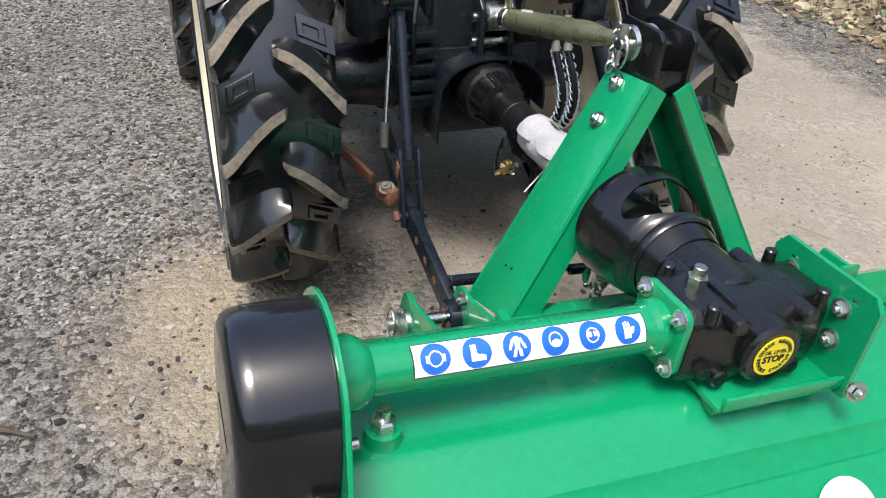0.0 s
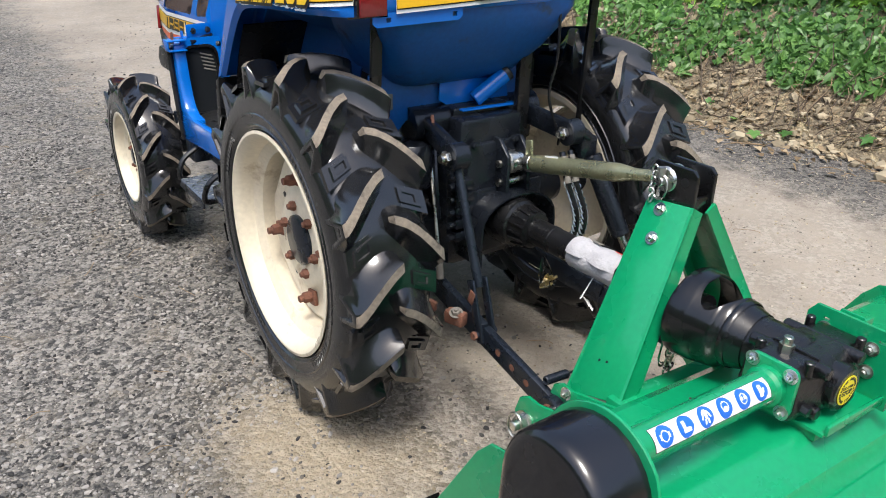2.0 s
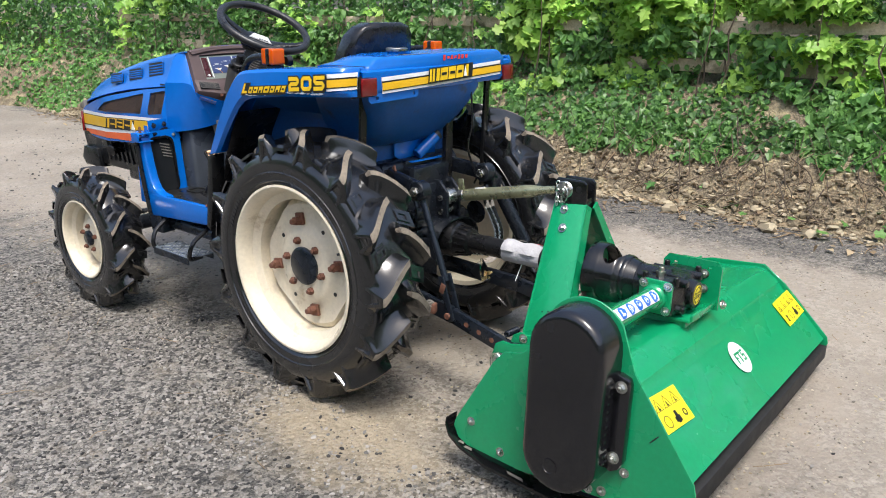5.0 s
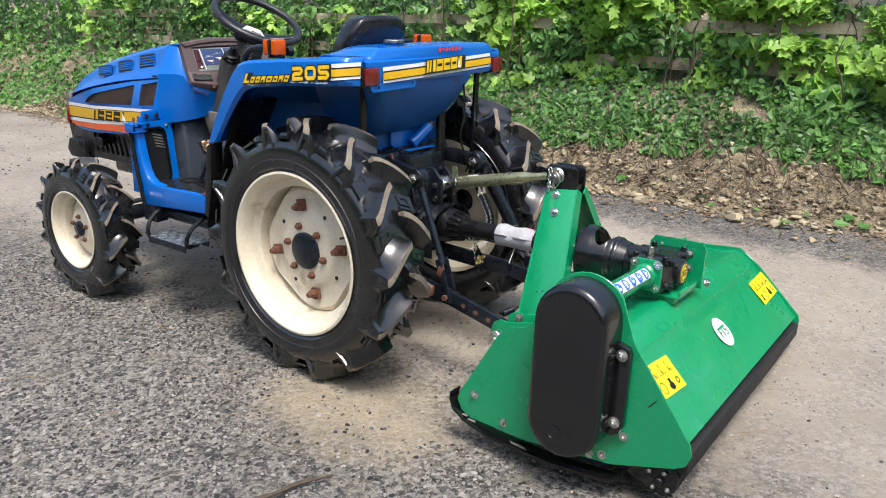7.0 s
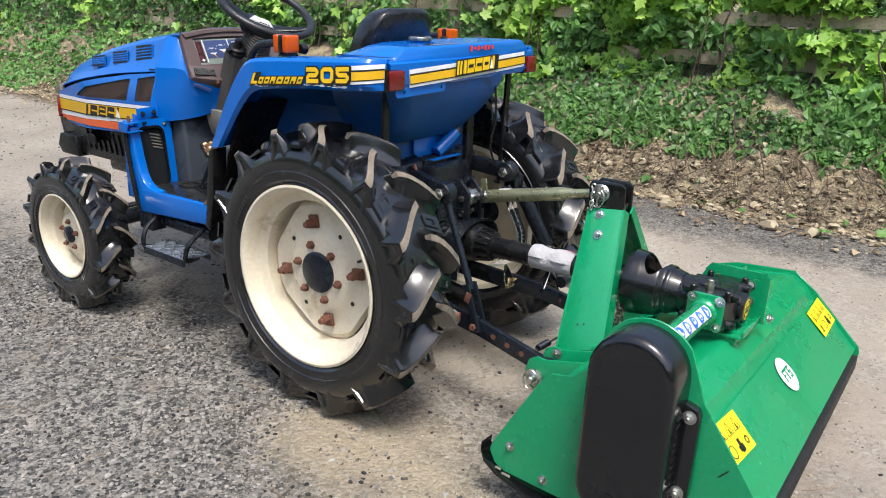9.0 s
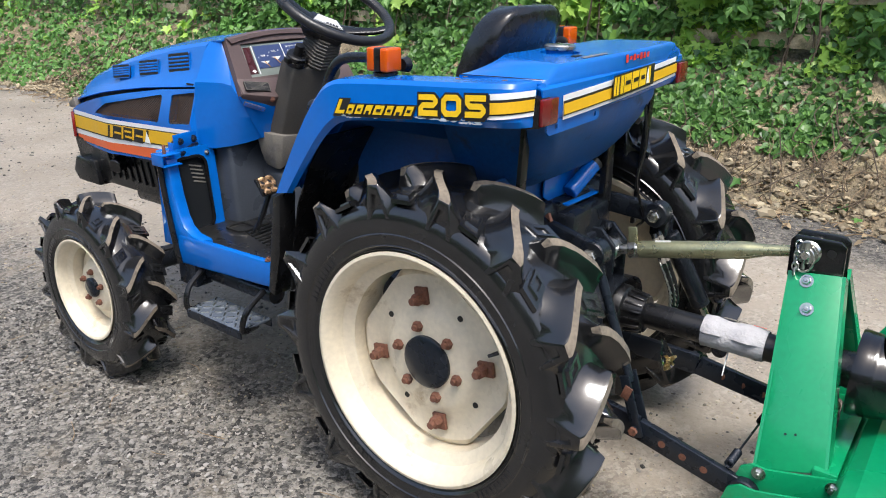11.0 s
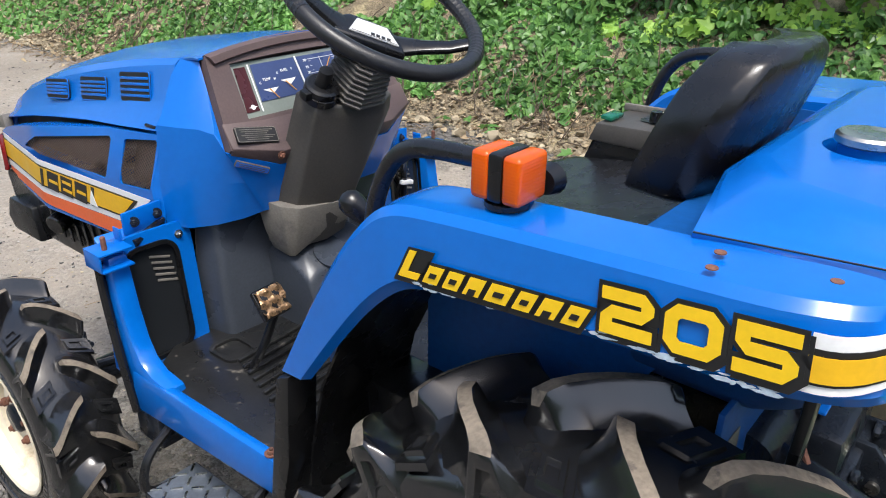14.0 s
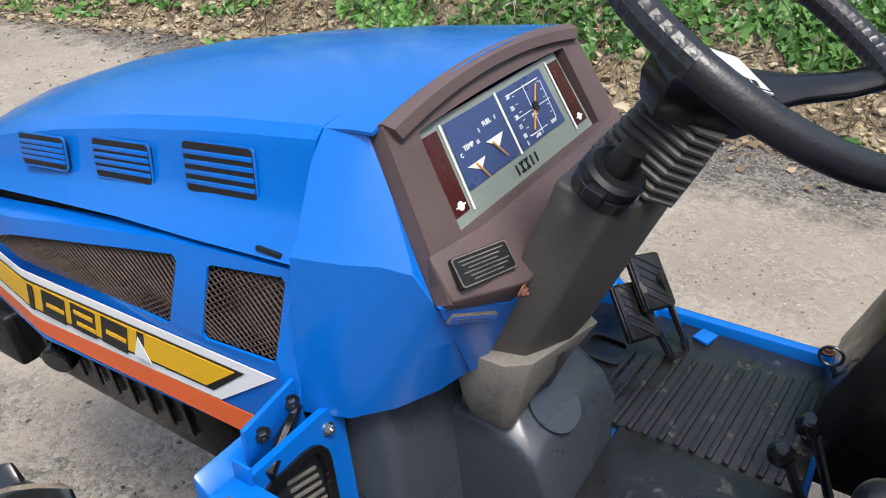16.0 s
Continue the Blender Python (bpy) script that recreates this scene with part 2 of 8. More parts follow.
def ground_material():
    """Grey stone chippings on the near side, a trodden pale dirt lane, dark fines by the bank, a sandy spill by the wheel."""
    m = bpy.data.materials.new("gravel_and_dirt")
    t, p = nodes_of(m)
    L = t.links.new
    co = t.nodes.new("ShaderNodeTexCoord")
    sep = t.nodes.new("ShaderNodeSeparateXYZ")
    L(co.outputs["Object"], sep.inputs[0])

    def noise_of(scale, detail=6, rough=0.6):
        n = t.nodes.new("ShaderNodeTexNoise")
        n.inputs["Scale"].default_value, n.inputs["Detail"].default_value, n.inputs["Roughness"].default_value = scale, detail, rough
        L(co.outputs["Object"], n.inputs["Vector"])
        return n.outputs[0]

    def math(op, a, b):
        n = t.nodes.new("ShaderNodeMath")
        n.operation = op
        for i, v in enumerate((a, b)):
            if isinstance(v, (int, float)):
                n.inputs[i].default_value = v
            else:
                L(v, n.inputs[i])
        return n.outputs[0]

    def span(v, a, b, c=0.0, d=1.0):
        n = t.nodes.new("ShaderNodeMapRange")
        n.interpolation_type = "SMOOTHSTEP"
        for k, x in zip(("From Min", "From Max", "To Min", "To Max"), (a, b, c, d)):
            n.inputs[k].default_value = x
        L(v, n.inputs["Value"])
        return n.outputs[0]

    def blend(f, a, b):
        n = t.nodes.new("ShaderNodeMix")
        n.data_type = "RGBA"
        L(f, n.inputs["Factor"])
        for k, v in (("A", a), ("B", b)):
            if isinstance(v, tuple):
                n.inputs[k].default_value = (*v, 1)
            else:
                L(v, n.inputs[k])
        return n.outputs["Result"]

    def stones(scale):
        v = t.nodes.new("ShaderNodeTexVoronoi")
        v.inputs["Scale"].default_value = scale
        L(co.outputs["Object"], v.inputs["Vector"])
        return v

    big, mid, fine = noise_of(0.9, 5), noise_of(6, 7), noise_of(70, 5)
    s1, s2 = stones(62), stones(150)
    shade = t.nodes.new("ShaderNodeSeparateColor")
    L(s1.outputs["Color"], shade.inputs[0])
    shade2 = t.nodes.new("ShaderNodeSeparateColor")
    L(s2.outputs["Color"], shade2.inputs[0])
    grain = math("ADD", math("MULTIPLY", shade.outputs[0], 0.6), math("MULTIPLY", shade2.outputs[0], 0.4))
    grey = blend(span(grain, 0.12, 0.92), (0.030, 0.029, 0.027), (0.270, 0.248, 0.214))
    grey = blend(span(mid, 0.50, 0.72, 0, 0.55), grey, (0.185, 0.155, 0.115))
    tan = blend(span(grain, 0.15, 0.9), (0.235, 0.203, 0.165), (0.345, 0.304, 0.252))
    tan = blend(span(mid, 0.35, 0.7), tan, (0.285, 0.243, 0.194))
    dark = blend(span(grain, 0.1, 0.9), (0.050, 0.046, 0.044), (0.200, 0.182, 0.160))
    wob = math("ADD", sep.outputs[0], math("MULTIPLY", math("SUBTRACT", mid, 0.5), 0.9))
    lane = math("MULTIPLY", span(wob, -0.50, 0.15), span(wob, 2.45, 2.05))
    col = blend(lane, grey, tan)
    col = blend(math("MULTIPLY", span(wob, 2.05, 2.5), 0.85), col, dark)
    dx, dy = math("MULTIPLY", math("SUBTRACT", sep.outputs[0], -0.56), 1.6), math("SUBTRACT", sep.outputs[1], -0.28)
    dist = math("SQRT", math("ADD", math("MULTIPLY", dx, dx), math("MULTIPLY", dy, dy)), 0)
    spill = math("MULTIPLY", span(math("ADD", dist, math("MULTIPLY", math("SUBTRACT", mid, 0.5), 0.8)), 0.58, 0.12), 0.75)
    col = blend(spill, col, (0.39, 0.318, 0.213))
    hs = t.nodes.new("ShaderNodeHueSaturation")
    L(span(big, 0.3, 0.7, 0.82, 1.15), hs.inputs["Value"])
    L(col, hs.inputs["Color"])
    L(hs.outputs[0], p.inputs["Base Color"])
    p.inputs["Roughness"].default_value = 0.9
    h = math("ADD", math("MULTIPLY", math("SUBTRACT", 1.0, s1.outputs["Distance"]), 0.6), math("ADD", math("MULTIPLY", s2.outputs["Distance"], -0.3), math("MULTIPLY", fine, 0.5)))
    h = math("MULTIPLY", h, math("SUBTRACT", 1.0, math("MULTIPLY", lane, 0.48)))
    b = t.nodes.new("ShaderNodeBump")
    b.inputs["Strength"].default_value, b.inputs["Distance"].default_value = 1.0, 0.012
    L(h, b.inputs["Height"])
    L(b.outputs[0], p.inputs["Normal"])
    return m


GROUND = ground_material()


def island_material(name, a, b, rough=0.85):
    m = bpy.data.materials.new(name)
    t, p = nodes_of(m)
    g = t.nodes.new("ShaderNodeNewGeometry")
    r = t.nodes.new("ShaderNodeValToRGB")
    r.color_ramp.elements[0].color, r.color_ramp.elements[1].color = (*a, 1), (*b, 1)
    r.color_ramp.elements[0].position, r.color_ramp.elements[1].position = 0.1, 1.0
    t.links.new(g.outputs["Random Per Island"], r.inputs[0])
    n = t.nodes.new("ShaderNodeTexNoise")
    n.inputs["Scale"].default_value = 160
    co = t.nodes.new("ShaderNodeTexCoord")
    t.links.new(co.outputs["Object"], n.inputs["Vector"])
    b_ = t.nodes.new("ShaderNodeBump")
    b_.inputs["Strength"].default_value, b_.inputs["Distance"].default_value = 0.4, 0.002
    t.links.new(n.outputs[0], b_.inputs["Height"])
    t.links.new(b_.outputs[0], p.inputs["Normal"])
    t.links.new(r.outputs[0], p.inputs["Base Color"])
    p.inputs["Roughness"].default_value = rough
    return m


STONE = island_material("stone_chippings", (0.022, 0.021, 0.020), (0.36, 0.335, 0.30))
ROCK = island_material("pale_limestone", (0.17, 0.135, 0.085), (0.44, 0.37, 0.25))
DRY_LEAF = island_material("dry_leaf_litter", (0.16, 0.11, 0.06), (0.40, 0.31, 0.19))
EARTH = mat("bank_earth", (0.210, 0.165, 0.105), 0.95, vary=0.45, scale=9, fine=60, bump=1.0, bump_dist=0.035, dirt=(0.40, 0.325, 0.190), dirt_at=0.50, dirt_scale=7)

# ---- building blocks ----


def part(name, bm, material, parent, label="", smooth=38):
    """One bmesh as one mesh object under a thing or a part."""
    me = bpy.data.meshes.new(name)
    bm.to_mesh(me)
    bm.free()
    for m in material if isinstance(material, (list, tuple)) else (material,):
        me.materials.append(m)
    me.polygons.foreach_set("use_smooth", [True] * len(me.polygons))
    me.set_sharp_from_angle(angle=radians(smooth))
    ob = new(name, me)
    ob.parent = parent
    return tagged(ob, label)


def thing(name, label, category, m=Matrix(), group="", kind=""):
    ob = new(name)
    ob.empty_display_size = 0.1
    ob.matrix_world = m
    return tagged(ob, label, category, group, kind)


def join(*bms):
    out = bm_new = bmesh.new()
    me = bpy.data.meshes.new("tmp")
    for b in bms:
        b.to_mesh(me)
        bm_new.from_mesh(me)
        b.free()
    bpy.data.meshes.remove(me)
    return out


def turned(bm, m):
    bmesh.ops.transform(bm, matrix=m, verts=bm.verts)
    return bm


def bevelled(bm, r, seg=2, angle=30):
    if r > 0:
        edges = [e for e in bm.edges if len(e.link_faces) == 2 and e.calc_face_angle(0) > radians(angle)]
        bmesh.ops.bevel(bm, geom=edges, offset=r, segments=seg, affect="EDGES", profile=0.5, clamp_overlap=True)
    return bm


def box(c, s, bev=0.003, rot=(0, 0, 0), taper=(1, 1), seg=2):
    """A box of size s about c; taper scales its top in x and y."""
    bm = bmesh.new()
    bmesh.ops.create_cube(bm, size=1)
    for v in bm.verts:
        k = taper if v.co.z > 0 else (1, 1)
        v.co = Vector((v.co.x * s[0] * k[0], v.co.y * s[1] * k[1], v.co.z * s[2]))
    bevelled(bm, bev, seg)
    return turned(bm, pose(*c, *rot))


def prism(poly, axis, a0, a1, bev=0.0, seg=2):
    """A polygon pushed along an axis: x takes (y, z), y takes (x, z), z takes (x, y)."""
    bm = bmesh.new()
    put = {"x": lambda u, v, a: (a, u, v), "y": lambda u, v, a: (u, a, v), "z": lambda u, v, a: (u, v, a)}[axis]
    lo = [bm.verts.new(put(u, v, a0)) for u, v in poly]
    hi = [bm.verts.new(put(u, v, a1)) for u, v in poly]
    bm.faces.new(lo)
    bm.faces.new(hi[::-1])
    for i in range(len(poly)):
        j = (i + 1) % len(poly)
        bm.faces.new((lo[j], lo[i], hi[i], hi[j]))
    bmesh.ops.recalc_face_normals(bm, faces=bm.faces)
    return bevelled(bm, bev, seg)


def loft(rings, closed=True, caps=True, loop=False):
    """Rings of equally many points, skinned one to the next."""
    bm = bmesh.new()
    vs = [[bm.verts.new(p) for p in r] for r in rings]
    n = len(rings[0])
    for a, b in zip(vs, vs[1:] + vs[:1] if loop else vs[1:]):
        for i in range(n if closed else n - 1):
            j = (i + 1) % n
            bm.faces.new((a[i], a[j], b[j], b[i]))
    if caps and closed and not loop:
        bm.faces.new(vs[0][::-1])
        bm.faces.new(vs[-1])
    bmesh.ops.recalc_face_normals(bm, faces=bm.faces)
    return bm


def sheet(rows, thick):
    """An open grid of points given a thickness inwards."""
    bm = loft(rows, closed=False, caps=False)
    bmesh.ops.solidify(bm, geom=bm.faces[:], thickness=thick)
    return bm


def frame_to(p0, p1):
    d = Vector(p1) - Vector(p0)
    return Matrix.Translation(p0) @ d.to_track_quat("Z", "Y").to_matrix().to_4x4(), d.length


def rod(p0, p1, r0, r1=None, seg=14, bev=0.0):
    m, n = frame_to(p0, p1)
    r1 = r0 if r1 is None else r1
    ring = lambda r, z: [(r * math.cos(2 * math.pi * i / seg), r * math.sin(2 * math.pi * i / seg), z) for i in range(seg)]
    rings = [ring(r0, 0), ring(r1, n)]
    if bev:
        rings = [ring(r0 - bev, 0), ring(r0, bev), ring(r1, n - bev), ring(r1 - bev, n)]
    return turned(loft(rings), m)


def turn(profile, p0, p1, seg=32, caps=True):
    """A shape of revolution: (distance along p0-p1 in metres, radius)."""
    m, _ = frame_to(p0, p1)
    rings = [[(r * math.cos(2 * math.pi * i / seg), r * math.sin(2 * math.pi * i / seg), z) for i in range(seg)] for z, r in profile]
    return turned(loft(rings, caps=caps), m)


def curve_points(pts, steps=6):
    """A smooth line through points."""
    p = [Vector(q) for q in pts]
    p = [2 * p[0] - p[1]] + p + [2 * p[-1] - p[-2]]
    out = []
    for i in range(1, len(p) - 2):
        for k in range(steps):
            t = k / steps
            out.append(0.5 * (2 * p[i] + (p[i + 1] - p[i - 1]) * t + (2 * p[i - 1] - 5 * p[i] + 4 * p[i + 1] - p[i + 2]) * t * t
                              + (3 * p[i] - p[i - 1] - 3 * p[i + 1] + p[i + 2]) * t ** 3))
    return out + [p[-2]]


def pipe(pts, r, seg=10, smooth=6, loop=False, flat=1.0):
    """A round bar bent along points; r may be a list."""
    p = curve_points(pts, smooth) if smooth else [Vector(q) for q in pts]
    n = len(p)
    rr = r if isinstance(r, (list, tuple)) else [r] * n
    rings, up = [], None
    for i in range(n):
        a, b = (p[i - 1], p[(i + 1) % n]) if loop else (p[max(i - 1, 0)], p[min(i + 1, n - 1)])
        d = (b - a).normalized()
        if up is None:
            up = d.orthogonal().normalized()
        up = (up - d * up.dot(d)).normalized()
        side = d.cross(up)
        q = rr[min(int(i * len(rr) / n), len(rr) - 1)]
        rings.append([p[i] + q * (math.cos(2 * math.pi * k / seg) * up + flat * math.sin(2 * math.pi * k / seg) * side) for k in range(seg)])
    return loft(rings, loop=loop)


def bar(p0, p1, w, h, bev=0.002, up=(0, 0, 1)):
    """A flat bar from p0 to p1: w across, h along up."""
    a, b = Vector(p0), Vector(p1)
    d = (b - a).normalized()
    side = d.cross(Vector(up)).normalized()
    u = side.cross(d)
    ring = lambda c: [c + side * (sx * w / 2) + u * (sz * h / 2) for sx, sz in ((-1, -1), (1, -1), (1, 1), (-1, 1))]
    return bevelled(loft([ring(a), ring(b)]), bev)


def bolt(p, d, r=0.011, washer=True):
    """A hexagon head on its washer, on a face with normal d."""
    p, d = Vector(p), Vector(d).normalized()
    out = [turn([(0, r), (0.55 * r, r), (0.75 * r, 0.82 * r)], p + d * 0.002, p + d, seg=6)]
    out.append(turn([(0, 0.45 * r), (1.1 * r, 0.45 * r), (1.2 * r, 0.35 * r)], p + d * 0.002, p + d, seg=8))
    if washer:
        out.append(turn([(0, 1.45 * r), (0.002, 1.45 * r)], p, p + d, seg=16))
    return join(*out)


def plate(outer, holes, put, thick, n):
    """A sheet with holes: 2-D loops, put() lifts them to 3-D, n is the way that its thickness goes."""
    bm = bmesh.new()
    for ring in (outer, *holes):
        vs = [bm.verts.new(put(u, v)) for u, v in ring]
        for i in range(len(vs)):
            bm.edges.new((vs[i], vs[(i + 1) % len(vs)]))
    bmesh.ops.triangle_fill(bm, edges=bm.edges[:], use_beauty=True)
    made = bmesh.ops.extrude_face_region(bm, geom=bm.faces[:])
    bmesh.ops.translate(bm, vec=Vector(n) * thick, verts=[v for v in made["geom"] if isinstance(v, bmesh.types.BMVert)])
    bmesh.ops.recalc_face_normals(bm, faces=bm.faces)
    return bm


def decal(poly, m, lift=0.0008):
    """A flat vinyl shape in the x-y plane of m."""
    return turned(prism(poly, "z", 0.0, lift), m)


def rounded(w, h, r, n=4, cx=0.0, cy=0.0):
    out = []
    for sx, sy, a0 in ((1, 1, 0), (-1, 1, 90), (-1, -1, 180), (1, -1, 270)):
        for k in range(n + 1):
            a = radians(a0 + 90 * k / n)
            out.append((cx + sx * (w / 2 - r) + r * math.cos(a), cy + sy * (h / 2 - r) + r * math.sin(a)))
    return out


def disc(r, n=32, cx=0.0, cy=0.0):
    return [(cx + r * math.cos(2 * math.pi * i / n), cy + r * math.sin(2 * math.pi * i / n)) for i in range(n)]


def lettering(text, size, m, thick=0.0006, align="CENTER", shear=0.0, bold=0.0, wide=1.0):
    """Words in the built-in font as a flat mesh in the x-y plane of m."""
    cu = bpy.data.curves.new("words", "FONT")
    cu.body, cu.size, cu.extrude, cu.align_x, cu.align_y, cu.shear, cu.offset = text, size, thick, align, "CENTER", shear, bold
    cu.resolution_u = 3
    ob = bpy.data.objects.new("words", cu)
    scene.collection.objects.link(ob)
    bpy.context.view_layer.update()
    me = bpy.data.meshes.new_from_object(ob.evaluated_get(bpy.context.evaluated_depsgraph_get()))
    bpy.data.objects.remove(ob)
    bm = bmesh.new()
    bm.from_mesh(me)
    bpy.data.meshes.remove(me)
    return turned(bm, m @ Matrix.Diagonal((wide, 1, 1, 1)))


def facing(origin, right, up):
    """The frame of a flat face: x to the right, y up, z out of it."""
    x = Vector(right).normalized()
    y = (Vector(up) - x * x.dot(Vector(up))).normalized()
    z = x.cross(y)
    m = Matrix((x, y, z)).transposed().to_4x4()
    m.translation = origin
    return m


def bars(rows, m, lift=0.0008):
    """Many small plain strokes: x, y, width, height."""
    return join(*[decal([(x - w / 2, y - h / 2), (x + w / 2, y - h / 2), (x + w / 2, y + h / 2), (x - w / 2, y + h / 2)], m, lift) for x, y, w, h in rows])


def soup(name, verts, faces, material, label, category, smooth=False):
    """One object of kind stuff from arrays of vertices and faces."""
    me = bpy.data.meshes.new(name)
    me.from_pydata(verts, [], faces)
    me.materials.append(material)
    if smooth:
        me.polygons.foreach_set("use_smooth", [True] * len(me.polygons))
    return tagged(new(name, me), label, category, kind="stuff")


def stroke(a, b, w, m, lift=0.0008):
    """A straight printed stroke from a to b in the plane of m."""
    d = Vector((b[0] - a[0], b[1] - a[1])).normalized() * (w / 2)
    n = (-d.y, d.x)
    return decal([(a[0] - d.x + n[0], a[1] - d.y + n[1]), (b[0] + d.x + n[0], b[1] + d.y + n[1]), (b[0] + d.x - n[0], b[1] + d.y - n[1]), (a[0] - d.x - n[0], a[1] - d.y - n[1])], m, lift)

# ---- ground, bank, fence, hedge ----


def smooth_step(a, b, v):
    v = min(1.0, max(0.0, (v - a) / (b - a)))
    return v * v * (3 - 2 * v)


def bank_foot(y):
    """Where the lane ends and the bank begins, as x."""
    return 2.9 - 0.5 * smooth_step(3.4, 6.6, y) - 0.22 * max(0.0, y - 9.0) + 0.05 * noise.noise((y * 1.3, 0, 0))


def ground():
    def ticks(lo, hi, near_lo, near_hi, step):
        a = list(np.arange(near_lo, near_hi + 1e-6, step))
        far = [step * 1.6 ** k for k in range(1, 40)]
        left, right, s = [], [], 0.0
        for d in far:
            s += d
            if near_lo - s > lo:
                left.append(near_lo - s)
            if near_hi + s < hi:
                right.append(near_hi + s)
        return [lo] + left[::-1] + a + right + [hi]

    xs, ys = ticks(-900, 900, -2.6, 3.2, 0.10), ticks(-900, 900, -2.4, 6.0, 0.10)
    verts = [(x, y, 0.007 * noise.noise((x * 2.1, y * 2.1, 3)) + 0.004 * noise.noise((x * 6, y * 6, 9)) if -3 < x < 4 and -3 < y < 7 else 0.0) for y in ys for x in xs]
    n = len(xs)
    faces = [(j * n + i, j * n + i + 1, (j + 1) * n + i + 1, (j + 1) * n + i) for j in range(len(ys) - 1) for i in range(n - 1)]
    me = bpy.data.meshes.new("ground")
    me.from_pydata(verts, [], faces)
    me.materials.append(GROUND)
    me.polygons.foreach_set("use_smooth", [True] * len(me.polygons))
    tagged(new("ground", me), "grey gravel yard with a trodden tan dirt lane", "ground", kind="structure")


ground()


def bank():
    prof = [(-0.12, -0.03), (0.0, 0.01), (0.10, 0.07), (0.20, 0.15), (0.30, 0.23), (0.40, 0.33), (0.52, 0.43), (0.66, 0.55), (0.85, 0.68), (1.15, 0.80), (1.7, 0.95), (3.0, 1.1), (9.0, 1.2), (40, 1.2)]
    ys = list(np.arange(-14, -4, 0.5)) + list(np.arange(-4, 9, 0.07)) + list(np.arange(9, 30, 0.5))
    rows = []
    for y in ys:
        x0 = bank_foot(y)
        row = []
        for d, z in prof:
            k = min(1, d * 3) if d > 0 else 0
            lump = 0.07 * noise.noise((y * 2.2, d * 3, 1)) + 0.045 * noise.noise((y * 6, d * 8, 4)) + 0.022 * noise.noise((y * 17, d * 20, 7))
            row.append((x0 + d + k * lump, y, max(-0.03, z + 0.8 * k * lump)))
        rows.append(row)
    bm = loft(rows, closed=False, caps=False)
    ob = part("bank", bm, EARTH, None, smooth=80)
    tagged(ob, "crumbling sandy earth bank with roots", "bank", kind="structure")


bank()


def fence():
    f = thing("post_and_rail_fence", "weathered wooden post and rail fence grown through with ivy", "fence", pose(3.98, 0, 0))
    for k, y in enumerate(np.arange(-4.4, 9.1, 1.8)):
        dx = bank_foot(y) - 2.9
        part("post", box((dx - 0.005, y, 1.0), (0.10, 0.10, 1.3), 0.008), WOOD, f)
    for k, y in enumerate(np.arange(-4.4, 7.4, 1.8)):
        a, b = bank_foot(y) - 2.9, bank_foot(y + 1.8) - 2.9
        for z in (1.16, 0.87):
            j = 0.015 * math.sin(k * 3.1 + z * 7)
            part("rail", bar((a - 0.075, y - 0.05, z + j), (b - 0.075, y + 1.84, z - j), 0.035, 0.095, 0.006), WOOD, f)


fence()

LEAF_IVY = ([(0, 0, 0), (0.45, 0.15, 0.06), (0.30, 0.55, 0.04), (0, 1.0, -0.05), (-0.30, 0.55, 0.04), (-0.45, 0.15, 0.06), (0, 0.45, -0.03)],
            [(0, 1, 6), (1, 2, 6), (2, 3, 6), (3, 4, 6), (4, 5, 6), (5, 0, 6)])
LEAF_LONG = ([(0, 0, 0), (0.28, 0.25, 0.07), (0.26, 0.60, 0.06), (0, 1.05, -0.08), (-0.26, 0.60, 0.06), (-0.28, 0.25, 0.07), (0, 0.5, -0.02)],
             [(0, 1, 6), (1, 2, 6), (2, 3, 6), (3, 4, 6), (4, 5, 6), (5, 0, 6)])
LEAF_LOBED = ([(0, 0, 0), (0.22, -0.10, 0.03), (0.50, 0.08, 0.05), (0.33, 0.22, 0.02), (0.62, 0.55, 0.04), (0.28, 0.55, 0.0), (0, 1.05, -0.07), (-0.28, 0.55, 0.0),
               (-0.62, 0.55, 0.04), (-0.33, 0.22, 0.02), (-0.50, 0.08, 0.05), (-0.22, -0.10, 0.03), (0, 0.42, -0.04)],
              [(i, (i + 1) % 12, 12) for i in range(12)])


def leaves(name, spots, sizes, template, material, label, category, rng, droop=0.8, face=(-0.85, -0.35, 0.85), spread=0.75):
    """Many leaves at given spots, facing the light with scatter, tips hanging."""
    tv, tf = np.array(template[0], float), template[1]
    n = len(spots)
    nrm = np.array(face) + rng.normal(0, spread, (n, 3))
    nrm /= np.linalg.norm(nrm, axis=1, keepdims=True)
    tip = np.array((0, 0, -droop)) + rng.normal(0, 0.6, (n, 3))
    tip -= nrm * np.sum(tip * nrm, axis=1, keepdims=True)
    tip /= np.linalg.norm(tip, axis=1, keepdims=True)
    side = np.cross(tip, nrm)
    tv = tv - np.array((0, 0.45, 0))
    s = sizes[:, None, None]
    v = spots[:, None, :] + s * (tv[None, :, 0:1] * side[:, None, :] + tv[None, :, 1:2] * tip[:, None, :] + tv[None, :, 2:3] * nrm[:, None, :] * rng.uniform(0.4, 2.2, (n, 1, 1)))
    k = len(tv)
    faces = [tuple(i * k + a for a in f) for i in range(n) for f in tf]
    return soup(name, v.reshape(-1, 3).tolist(), faces, material, label, category)


def bank_height(d):
    return float(np.interp(d, [0, 0.2, 0.4, 0.66, 0.85, 1.15, 1.7, 3.0], [0, 0.15, 0.33, 0.55, 0.68, 0.80, 0.95, 1.1]))


